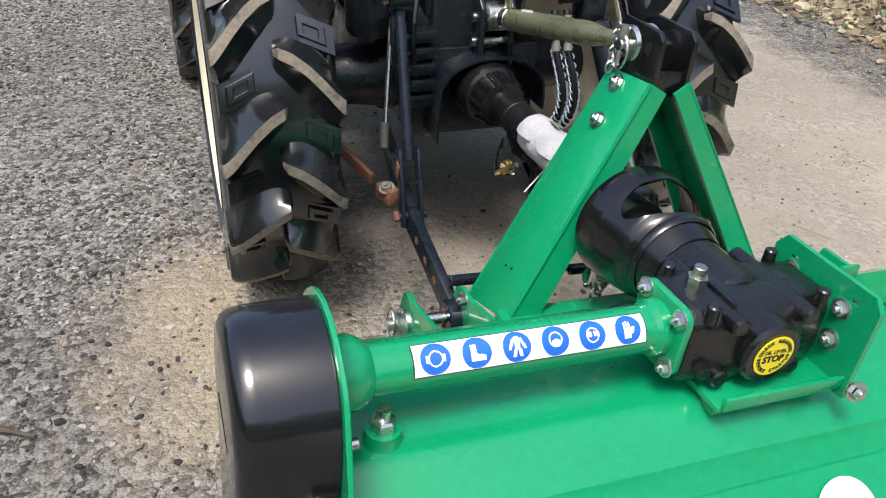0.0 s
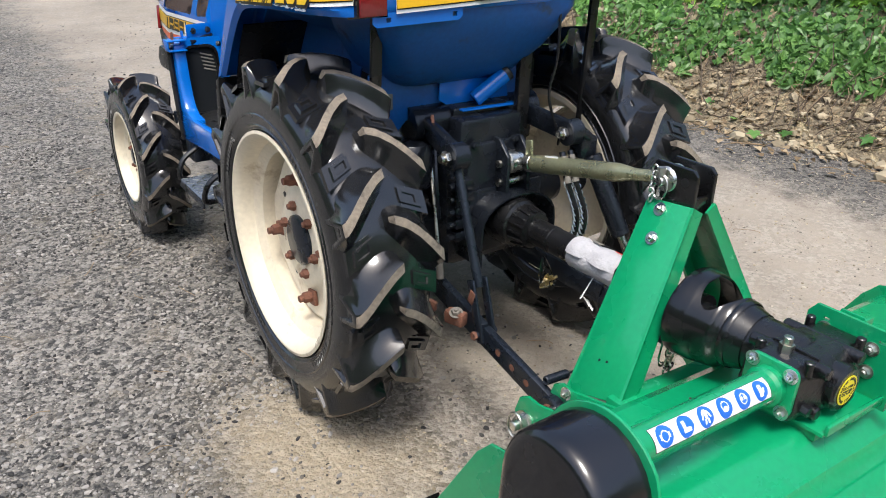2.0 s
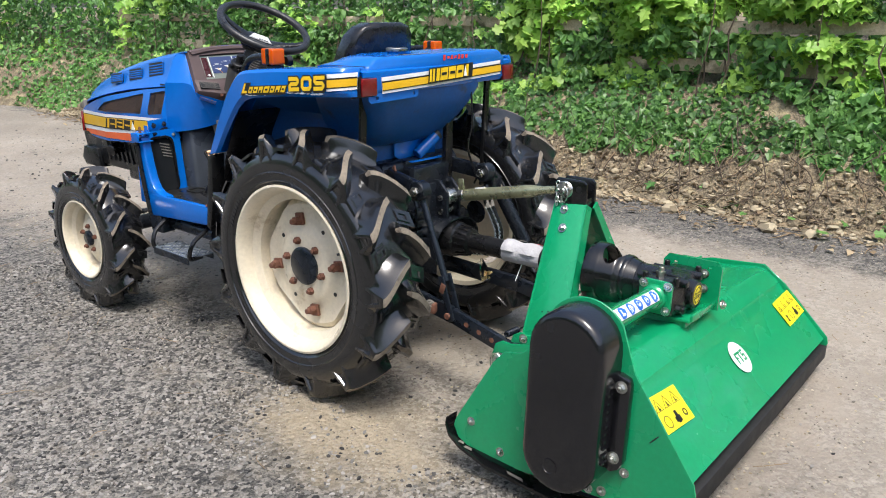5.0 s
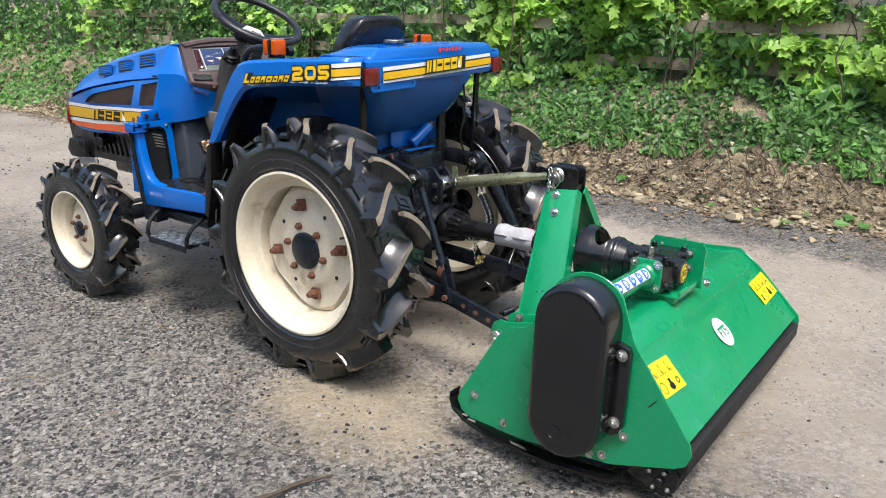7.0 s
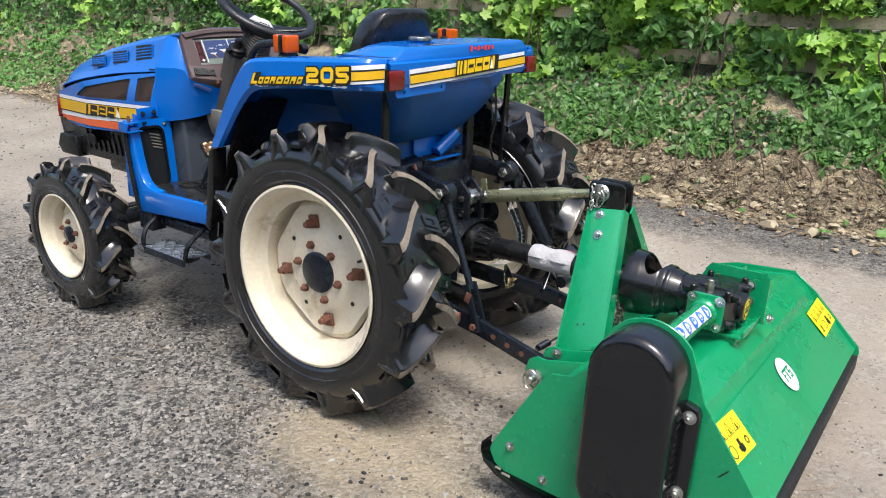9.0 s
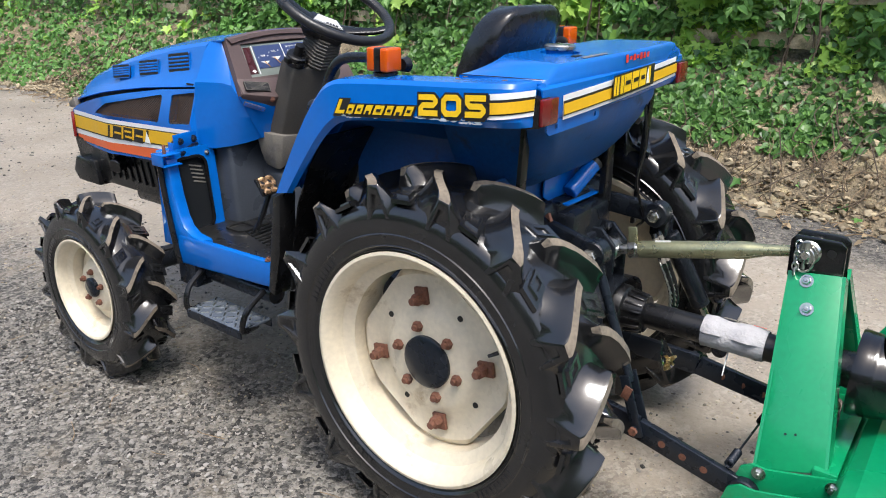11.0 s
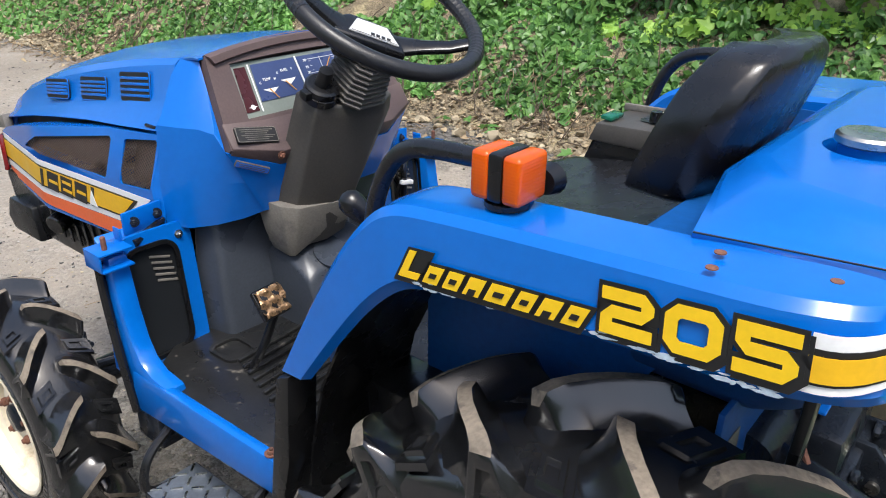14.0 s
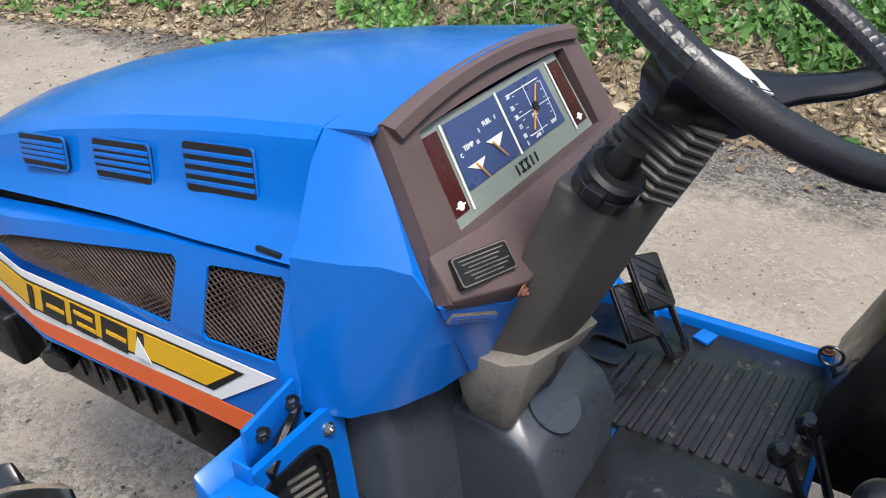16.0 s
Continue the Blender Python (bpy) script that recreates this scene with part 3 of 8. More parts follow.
def hedge_spots(rng, n, y0, y1, z_low, z_high, out, clump, gap, low_noise=0.22):
    """Spots over the face of the hedge: an uneven lower hem, bulging clumps, gaps where the fence and the dark inside show."""
    got = []
    while len(got) < n:
        y = rng.uniform(y0, y1)
        z = rng.uniform(z_low, z_high)
        z_low_here = z_low - 0.02 - 0.15 * smooth_step(0.6, 2.4, y)
        z = z_low_here + (z - z_low) * (z_high - z_low_here) / (z_high - z_low)
        hem = z_low_here + low_noise * (noise.noise((y * 1.1, 5, 2)) + 0.6 * noise.noise((y * 3.3, 5, 8)))
        if z < hem + 0.05 * rng.random():
            continue
        x0 = bank_foot(y)
        g = noise.noise((y * clump, z * clump, 11)) + 0.5 * noise.noise((y * clump * 2.7, z * clump * 2.7, 4))
        if g < gap:
            continue
        surf = 0.62 + 0.30 * smooth_step(0.4, 0.9, z) + 0.10 * smooth_step(0.9, 2.2, z)
        d = surf - out * max(0.0, g) * rng.random() + 0.30 * rng.random() ** 2
        if bank_height(d) > z - 0.01:
            d = float(np.interp(z, [0.0, 0.15, 0.33, 0.55, 0.68, 0.80, 0.95], [0, 0.2, 0.4, 0.66, 0.85, 1.15, 1.7])) - 0.05 * rng.random()
        got.append((x0 + d, y, z))
    return np.array(got)


rng = np.random.default_rng(7)


def open_window(p, rng):
    """Leaves kept clear of stretches of rail that lie open."""
    keep = np.ones(len(p), bool)
    for y0, y1, z0, z1, f in ((-0.95, 0.12, 1.09, 1.22, 0.97), (0.25, 1.05, 0.81, 0.93, 0.85), (-0.75, -0.15, 0.80, 0.93, 0.85), (2.3, 3.3, 1.08, 1.22, 0.8), (1.5, 2.2, 0.8, 0.93, 0.7),
                              (3.7, 4.8, 1.05, 1.22, 0.75), (-1.0, 0.1, 0.93, 1.1, 0.45), (-2.6, -1.6, 1.08, 1.22, 0.7)):
        inside = (p[:, 1] > y0) & (p[:, 1] < y1) & (p[:, 2] > z0) & (p[:, 2] < z1)
        keep &= ~(inside & (rng.random(len(p)) < f))
    return p[keep]


ivy = np.vstack([hedge_spots(rng, 24000, -2.6, 6.0, 0.33, 1.75, 0.22, 1.5, -0.32), hedge_spots(rng, 7000, 6.0, 13.0, 0.15, 2.2, 0.22, 1.2, -0.4), hedge_spots(rng, 3000, -7, -2.6, 0.3, 2.0, 0.22, 1.2, -0.4)])
ivy = open_window(ivy, rng)
leaves("ivy_hedge", ivy, rng.uniform(0.024, 0.066, len(ivy)), LEAF_IVY, IVY, "dense dark green ivy over the bank and fence", "hedge", rng)
net = np.vstack([hedge_spots(rng, 13500, -2.6, 6.0, 0.28, 1.25, 0.34, 2.3, -0.10, 0.30), hedge_spots(rng, 5000, 5.5, 13.0, 0.12, 1.6, 0.34, 1.7, -0.15)])
net = open_window(net, rng)
leaves("bramble_and_nettle_growth", net, rng.uniform(0.045, 0.10, len(net)), LEAF_LONG, NETTLE, "mid green bramble and nettle growth on the bank", "undergrowth", rng, face=(-0.75, -0.3, 1.0))
syc = np.vstack([hedge_spots(rng, 9000, -2.6, 2.2, 0.72, 1.9, 0.58, 1.7, -0.30, 0.25), hedge_spots(rng, 1100, 2.2, 8.0, 0.75, 2.2, 0.40, 1.5, 0.18, 0.25), hedge_spots(rng, 500, 8, 13, 0.6, 2.4, 0.4, 1.5, 0.1)])
syc = open_window(syc, rng)
leaves("sycamore_shoots", syc, rng.uniform(0.055, 0.115, len(syc)), LEAF_LOBED, SYCAMORE, "bright green lobed sycamore leaves hanging over the hedge", "hedge", rng, droop=1.1, face=(-0.8, -0.4, 1.0), spread=0.55)
# the deep and high part of the hedge
deep = np.column_stack([rng.uniform(0.95, 2.6, 9000), rng.uniform(-8, 13.5, 9000), rng.uniform(0.8, 3.4, 9000)])
deep[:, 0] += np.array([bank_foot(y) for y in deep[:, 1]])
leaves("hedge_interior", deep, rng.uniform(0.08, 0.16, len(deep)), LEAF_IVY, IVY, "shaded leaves deep within the tall hedge", "hedge", rng, spread=1.0)


def far_hedge():
    """The growth that closes the lane at its far end, and unseen leaf masses added round the yard to block low sky."""
    a = np.column_stack([rng.uniform(-7, 3.5, 5000), rng.uniform(14.5, 17.5, 5000), rng.uniform(0.0, 3.6, 5000)])
    leaves("far_hedge", a, rng.uniform(0.12, 0.25, len(a)), LEAF_IVY, IVY, "far dark green hedge closing the lane", "hedge", rng, face=(0, -1, 0.5))


    # out of view: added only to darken what gloss surfaces reflect
    b = np.column_stack([rng.uniform(-16, -11.5, 9000), rng.uniform(-17, 18, 9000), 4.8 * rng.random(9000) ** 0.8])
    leaves("unseen_yard_hedge", b, rng.uniform(0.30, 0.62, len(b)), LEAF_IVY, IVY, "unseen dark green hedge added across the yard to darken reflections", "hedge", rng, face=(1, 0.2, 0.5))
    c = np.column_stack([rng.uniform(-13, 9, 5000), rng.uniform(-16, -12, 5000), 4.5 * rng.random(5000) ** 0.8])
    leaves("unseen_back_hedge", c, rng.uniform(0.30, 0.60, len(c)), LEAF_IVY, IVY, "unseen dark green hedge added at the back of the yard to darken reflections", "hedge", rng, face=(0, 1, 0.5))


far_hedge()


def stems():
    f = thing("hedge_stems", "bare brown stems and roots tangled in the hedge and bank", "stems", pose(2.9, 0, 0), kind="stuff")
    out = []
    r = random.Random(5)
    for k in range(240):
        y = r.uniform(-2.4, 7.5)
        x0 = bank_foot(y) - 2.9
        if k % 6 == 0:
            d = r.uniform(0.78, 1.05)
            p = [(x0 + d, y, bank_height(d))]
            for j in range(4):
                q = p[-1]
                p.append((q[0] + r.uniform(-0.03, 0.07), q[1] + r.uniform(-0.09, 0.09), q[2] + r.uniform(0.12, 0.3)))
            out.append(pipe(p, [r.uniform(0.004, 0.010) * (1 - 0.17 * j) for j in range(5)], seg=5, smooth=3))
        else:
            d = r.uniform(0.12, 0.62)
            p = [(x0 + d, y, bank_height(d) + 0.10)]
            for j in range(4):
                q = p[-1]
                d = max(0.02, d - r.uniform(0.0, 0.13))
                p.append((x0 + d, q[1] + r.uniform(-0.12, 0.12), bank_height(d) + r.uniform(0.01, 0.07)))
            out.append(pipe(p, r.uniform(0.0018, 0.0045), seg=4, smooth=3))
    ob = part("stem", join(*out), TWIG_DARK, f)
    out = []
    for k in range(560):
        y = r.uniform(-2.6, 8.0)
        x0 = bank_foot(y) - r.uniform(-0.30, 0.32)
        a = r.uniform(0, math.pi)
        n = r.uniform(0.04, 0.22)
        d = max(0.0, x0 - bank_foot(y))
        z = bank_height(d) + 0.012
        out.append(pipe([(x0 - 2.9 - n * math.cos(a) / 2, y - n * math.sin(a) / 2, z), (x0 - 2.9 + 0.01, y + 0.01, z + 0.006), (x0 - 2.9 + n * math.cos(a) / 2, y + n * math.sin(a) / 2, z)], r.uniform(0.0012, 0.004), seg=4, smooth=2))
    part("twig_litter", join(*out), TWIG, f)
    out = []
    for k in range(210):
        y = r.uniform(-2.6, 7.0)
        d = r.uniform(0.16, 0.42)
        x0 = bank_foot(y) - 2.9
        z = bank_height(d) + r.uniform(0.02, 0.07)
        n = r.uniform(0.06, 0.22)
        a, b = r.uniform(-0.06, 0.06), r.uniform(-0.07, 0.07)
        out.append(pipe([(x0 + d, y, z), (x0 + d - 0.35 * n, y + a, z - 0.25 * n), (x0 + d - 0.75 * n, y + b, max(bank_height(d - 0.75 * n) + 0.015, z - n))], r.uniform(0.0012, 0.0032), seg=4, smooth=3))
    part("hanging_root", join(*out), TWIG, f)


stems()

ICO = bmesh.new()
bmesh.ops.create_icosphere(ICO, subdivisions=1, radius=1)
ICO_V = np.array([v.co[:] for v in ICO.verts])
ICO_F = [tuple(v.index for v in f.verts) for f in ICO.faces]
ICO.free()


def pebbles(name, xy, z, size, material, label, category, rng, flat=0.6):
    n, k = len(xy), len(ICO_V)
    v = ICO_V[None] * rng.uniform(0.52, 1.25, (n, k, 1)) * rng.uniform(0.6, 1.35, (n, 1, 3)) * np.array((1, 1, flat))
    a = rng.uniform(0, 6.3, n)
    c, s = np.cos(a)[:, None], np.sin(a)[:, None]
    x, y = v[..., 0] * c - v[..., 1] * s, v[..., 0] * s + v[..., 1] * c
    v = np.stack([x, y, v[..., 2]], -1) * size[:, None, None]
    v += np.column_stack([xy, z])[:, None, :]
    soup(name, v.reshape(-1, 3).tolist(), [tuple(i * k + q for q in f) for i in range(n) for f in ICO_F], material, label, category)


def ground_z(x, y):
    return 0.007 * noise.noise((x * 2.1, y * 2.1, 3)) + 0.004 * noise.noise((x * 6, y * 6, 9))


def gravel(n, x0, x1, y0, y1, lo, hi, thin):
    got = []
    while len(got) < n:
        x, y = rng.uniform(x0, x1), rng.uniform(y0, y1)
        if x > -0.48 + 0.3 * noise.noise((x * 3, y * 3, 0)) and rng.random() < thin:
            continue
        if math.hypot((x + 0.56) * 1.6, y + 0.28) < 0.33 and rng.random() < 0.75:
            continue
        if noise.noise((x * 1.6, y * 1.6, 6)) + 0.5 * noise.noise((x * 5, y * 5, 2)) < -0.2 and rng.random() < 0.7:
            continue
        got.append((x, y))
    xy = np.array(got)
    size = lo + (hi - lo) * rng.random(n) ** 2.6
    z = np.array([ground_z(x, y) for x, y in got]) + size * 0.18
    return xy, z, size


xy, z, size = gravel(62000, -2.7, 0.5, -1.9, 2.8, 0.0022, 0.0098, 0.95)
pebbles("stone_chippings", xy, z, size, STONE, "loose grey stone chippings strewn over the yard", "gravel", rng)
xy, z, size = gravel(8000, -1.6, 2.4, 2.0, 7.0, 0.003, 0.012, 0.85)
pebbles("far_stone_chippings", xy, z, size, STONE, "loose grey stone chippings along the lane", "gravel", rng)
grit = [(x, y) for x, y in zip(rng.uniform(-0.7, 2.75, 26000), rng.uniform(-2.4, 3.6, 26000)) if noise.noise((x * 1.3, y * 1.3, 15)) + 0.5 * noise.noise((x * 4, y * 4, 1)) > -0.15]
size = 0.0014 + 0.0052 * rng.random(len(grit)) ** 3
GRIT = island_material("lane_grit", (0.10, 0.088, 0.070), (0.46, 0.40, 0.31))
pebbles("lane_grit", np.array(grit), np.array([ground_z(x, y) for x, y in grit]) + size * 0.15, size, GRIT, "fine tan grit trodden into the dirt lane", "gravel", rng)
n = 3400
fy = rng.uniform(-3, 9, n)
fd = np.abs(rng.normal(0.0, 0.24, n)) - 0.14
fx = np.array([bank_foot(y) for y in fy]) + fd
fz = np.array([bank_height(max(0, d)) for d in fd]) + 0.012
pebbles("limestone_rubble", np.column_stack([fx, fy]), fz, 0.004 + 0.030 * rng.random(n) ** 4.2, ROCK, "pale yellow limestone rubble fallen from the bank", "rubble", rng, 0.7)
n = 5200
fy = rng.uniform(-3, 8, n)
fd = rng.uniform(-0.02, 0.56, n)
CLOD = island_material("earth_clods", (0.13, 0.10, 0.060), (0.42, 0.345, 0.225))
pebbles("earth_clods", np.column_stack([np.array([bank_foot(y) for y in fy]) + fd, fy]), np.array([bank_height(max(0, d)) for d in fd]) + 0.006, 0.006 + 0.026 * rng.random(n) ** 3, CLOD, "brown earth clods and small stones on the bank", "earth", rng, 0.8)
n = 1300
fy = rng.uniform(-2.5, 8, n)
fx = np.array([bank_foot(y) for y in fy]) + rng.normal(0.0, 0.20, n)
leaves("fallen_leaves", np.column_stack([fx, fy, np.array([bank_height(max(0, x - bank_foot(y))) for x, y in zip(fx, fy)]) + 0.018]), rng.uniform(0.02, 0.055, n), LEAF_IVY, DRY_LEAF,
       "dry fallen leaves along the foot of the bank", "leaf litter", rng, face=(0, 0, 1), spread=0.35)
n = 45
fy = rng.uniform(-2, 5, n)
fx = np.array([bank_foot(y) for y in fy]) + rng.normal(-0.05, 0.13, n)
leaves("green_cut_leaves", np.column_stack([fx, fy, np.full(n, 0.05) + 0.4 * np.maximum(0, fx - 2.9)]), rng.uniform(0.05, 0.09, n), LEAF_LOBED, NETTLE,
       "green cut leaves lying at the foot of the bank", "leaf litter", rng, face=(-0.2, 0, 1), spread=0.3)
straw = [pipe([(x, y, 0.012), (x + 0.03 * math.cos(a), y + 0.03 * math.sin(a), 0.016), (x + q * math.cos(a + 0.3), y + q * math.sin(a + 0.3), 0.011)], 0.0012, seg=4, smooth=2)
         for x, y, a, q in zip(rng.uniform(-2.3, 1.8, 110), rng.uniform(-1.7, 3, 110), rng.uniform(0, 6.3, 110), rng.uniform(0.04, 0.12, 110))]
ob = part("dry_straw", join(*straw), TWIG, None)
tagged(ob, "thin dry straws and twigs strewn on the gravel", "straw", kind="stuff")
ob = part("mossy_twig", pipe([(-1.12, -0.42, 0.012), (-1.05, -0.46, 0.018), (-0.98, -0.47, 0.014), (-0.90, -0.52, 0.02)], [0.008, 0.006, 0.007, 0.004], seg=6), TWIG_DARK, None)
tagged(ob, "short mossy dead twig lying on the gravel", "twig")

xy, z, size = gravel(11000, -0.4, 2.9, -2.4, 4.5, 0.0018, 0.0065, 0.0)
pebbles("lane_grit", xy, z, size, ROCK, "pale grit trodden into the dirt lane", "gravel", rng)

# single stones and twigs at the foot of the bank
r = random.Random(21)
for k in range(18):
    y = -1.7 + 0.30 * k + r.uniform(-0.1, 0.1)
    x = bank_foot(y) + r.uniform(-0.22, 0.06)
    q = r.uniform(0.022, 0.048)
    bm = bmesh.new()
    bmesh.ops.create_icosphere(bm, subdivisions=2, radius=1)
    for v in bm.verts:
        n_ = 1 + 0.35 * noise.noise(v.co * 1.7 + Vector((k * 7.3, 0, 0)))
        v.co = Vector((v.co.x * q * 1.25 * n_, v.co.y * q * n_, v.co.z * q * 0.7 * n_))
    ob = part("limestone_rock", bm, ROCK, None, smooth=25)
    ob.matrix_world = pose(x, y, 0.45 * q + bank_height(max(0.0, x - bank_foot(y))), 0, 0, r.uniform(0, 360))
    tagged(ob, "pale limestone rock lying at the foot of the bank", "rock", group="stones along the bank foot")
for k in range(12):
    y = -1.6 + 0.42 * k + r.uniform(-0.15, 0.15)
    x = bank_foot(y) - r.uniform(0.0, 0.30)
    n_ = r.uniform(0.14, 0.30)
    ob = part("fallen_twig", pipe([(-n_ / 2, 0, 0.0), (-n_ / 5, r.uniform(-0.02, 0.02), 0.008), (n_ / 6, r.uniform(-0.03, 0.03), 0.004), (n_ / 2, r.uniform(-0.03, 0.03), 0.0)], [0.005, 0.0045, 0.0035, 0.002], seg=6), TWIG, None)
    ob.matrix_world = pose(x, y, 0.008, 0, 0, r.uniform(0, 180))
    tagged(ob, "dry brown twig fallen at the foot of the bank", "twig", group="twigs along the bank foot")

# ---- the tractor ----
XC = 0.035


def mesh_of(name, bm, materials, smooth=40):
    """A mesh that alike pieces share."""
    bmesh.ops.recalc_face_normals(bm, faces=bm.faces)
    me = bpy.data.meshes.new(name)
    bm.to_mesh(me)
    bm.free()
    for m in materials:
        me.materials.append(m)
    me.polygons.foreach_set("use_smooth", [True] * len(me.polygons))
    me.set_sharp_from_angle(angle=radians(smooth))
    return me


def piece(name, me, parent, m):
    """One of many alike pieces on a shared mesh."""
    ob = new(name, me)
    ob.parent = parent
    ob.matrix_local = m
    return ob


def tyre(wheel_, R, rc, W, rim_r, n, slant, first):
    """A tractor tyre about the x axis: carcass, two staggered rows of slanted lugs with dusty faces, raised lozenges between.

    slant is the angle that a lug falls back from the middle to the shoulder, first that of the first lug's inner end."""
    h = rc - rim_r
    prof = [(-0.36, 0.0), (-0.44, 0.06), (-0.495, 0.22), (-0.520, 0.46), (-0.515, 0.64), (-0.490, 0.78), (-0.440, 0.885), (-0.35, 0.955), (-0.18, 0.995)]
    side_x = lambda q: -W * float(np.interp(q, [0.0, 0.06, 0.22, 0.46, 0.64, 0.8, 0.91], [0.36, 0.44, 0.495, 0.52, 0.515, 0.49, 0.445]))
    ridges = [(side_x(q + dq) / W - dx, q + dq) for q in (0.13, 0.20, 0.40) for dq, dx in ((-0.022, 0.0), (-0.006, 0.013), (0.006, 0.013), (0.022, 0.0))]
    shoulder = prof[5:]
    prof = sorted(prof[:5] + ridges, key=lambda v: v[1]) + shoulder
    prof = [(x * W, rim_r + q * h) for x, q in prof]
    prof = prof + [(0.0, rc + 0.003)] + [(-x, r) for x, r in prof[::-1]]
    seg = 84
    P = lambda x, a, r: (x, -r * math.cos(a), r * math.sin(a))
    bm = loft([[P(x, 2 * math.pi * i / seg, r) for i in range(seg)] for x, r in prof], caps=False)
    crown = [(0.0, rc + 0.003)] + [(-x, r) for x, r in [(x * W, rim_r + q * h) for x, q in shoulder]][::-1]
    base = lambda x: float(np.interp(abs(x), [q[0] for q in crown], [q[1] for q in crown]))
    k = R / 0.46
    part("tyre", bm, RUBBER, wheel_, "black tractor tyre with dusty worn lugs", smooth=40)
    marks = []
    r_mark, x_mark = rim_r + 0.30 * h, side_x(0.30)
    for a_mid in (0.9, 2.6, 4.1, 5.6):
        for q in range(9):
            a = a_mid + (q - 4) * 0.016 / r_mark
            for sg in (-1, 1):
                marks.append(loft([[P(sg * (x_mark + dx), a + da / r_mark, r_mark + dr) for da, dr in ((-0.005, -0.009), (0.005, -0.009), (0.005, 0.009), (-0.005, 0.009))] for dx in (0.003, -0.0016)]))
    tagged(part("sidewall_marking", join(*marks), RUBBER, wheel_), kind="stuff")

    def skin(out, u, w, mi=0):
        for c in range(len(u) - 1):
            out.faces.new((u[c], u[c + 1], w[c + 1], w[c])).material_index = mi

    stations = [(-0.035, 0.06, 0.020, 0.007, 0.024), (-0.005, 0.02, 0.003, 0.0115, 0.034), (0.10, -0.10, 0.0, 0.0125, 0.052), (0.22, -0.32, 0.001, 0.0135, 0.064), (0.33, -0.58, 0.004, 0.0145, 0.070),
                (0.42, -0.82, 0.008, 0.0155, 0.070), (0.485, -0.97, 0.013, 0.0160, 0.064), (0.512, -1.0, 0.019, 0.0150, 0.056)]
    r_foot = rim_r + 0.52 * h
    for s in (-1, 1):
        a0, out = 0.0, bmesh.new()
        rows = []
        for fx, fa, drop, wt, wb in stations:
            x, a, rt = s * fx * W, a0 + fa * slant, R - drop * k
            fb = min(abs(fx), 0.44)
            xb, rb = (s if fx > 0 else -s) * fb * W, base(fb * W) - 0.006
            wt, wb = wt * k, wb * k
            row = []
            for sg in (-1, 1):
                half = []
                for f, q in ((1.0, 0.0), (0.60, 0.22), (0.27, 0.58), (0.06, 0.90)):
                    w, r = wt + f * (wb - wt), rb + q * (rt - rb)
                    half.append(P(xb + (x - xb) * q, a + sg * w / r, r))
                half.append(P(x, a + sg * (wt - 0.0015 * k) / rt, rt))
                row += half if sg < 0 else half[::-1]
            rows.append(row)
        vs = [[out.verts.new(p) for p in r] for r in rows]
        for j in range(len(vs) - 1):
            skin(out, vs[j][:5], vs[j + 1][:5])
            skin(out, vs[j][4:6], vs[j + 1][4:6], 1)
            skin(out, vs[j][5:], vs[j + 1][5:])
        out.faces.new(vs[0])
        # the buttress down the sidewall, with its sunk triangle
        a, last = a0 - slant, vs[-1]
        foot_x = -s * (side_x(0.52) + 0.0015)
        foot = [out.verts.new(P(foot_x, a + q * 0.037 * k / r_foot, r_foot)) for q in (-1, 1)]
        for c in range(4):
            out.faces.new((last[c], last[c + 1], foot[0]))
            out.faces.new((last[9 - c], last[8 - c], foot[1]))
        rim4 = [last[4], last[5], foot[1], foot[0]]
        mid = sum((v.co for v in rim4), Vector()) / 4
        inner = [out.verts.new(mid + (v.co - mid) * f) for v, f in zip(rim4, (0.62, 0.62, 0.66, 0.66))]
        deep = [out.verts.new(mid + (v.co - mid) * 0.50 - Vector((s * 0.007 * k, 0, 0))) for v in rim4]
        for u, w in ((rim4, inner), (inner, deep)):
            for c in range(4):
                out.faces.new((u[c], u[(c + 1) % 4], w[(c + 1) % 4], w[c]))
        out.faces.new(deep)
        lug = mesh_of("lug", out, (RUBBER, LUG_DUST), 52)
        out = bmesh.new()
        # the raised lozenge on the carcass between two lugs
        ac, xc_ = a0 + math.pi / n - 0.55 * slant, s * 0.30 * W
        rr = base(0.30 * W)

        def ring(fx, fy, lift):
            return [out.verts.new(P(xc_ + s * dx * fx * k, ac + (dy * fy * k - dx * fx * k * 0.45) / rr, rr + lift)) for dx, dy in ((-1, -1), (1, -1), (1, 1), (-1, 1))]

        rings_ = [ring(0.042, 0.028, -0.006), ring(0.040, 0.026, 0.0030), ring(0.026, 0.017, 0.0030), ring(0.023, 0.015, 0.0085), ring(0.014, 0.009, 0.0085), ring(0.012, 0.0075, 0.0035)]
        for u, w in zip(rings_, rings_[1:]):
            for c in range(4):
                out.faces.new((u[c], u[(c + 1) % 4], w[(c + 1) % 4], w[c]))
        out.faces.new(rings_[-1])
        lozenge = mesh_of("tread_lozenge", out, (RUBBER,))
        for i in range(n):
            m = pose(0, 0, 0, -math.degrees(first) - 360 * (i + (0.5 if s > 0 else 0.0)) / n, 0, 0)
            piece("lug", lug, wheel_, m)
            piece("tread_lozenge", lozenge, wheel_, m)


tractor = thing("tractor", "small blue compact tractor with yellow stripes, parked on gravel", "tractor")


def spin(profile, seg=64):
    """(x, r) turned about the x axis."""
    return loft([[(x, -r * math.cos(2 * math.pi * i / seg), r * math.sin(2 * math.pi * i / seg)) for i in range(seg)] for x, r in profile], caps=False)


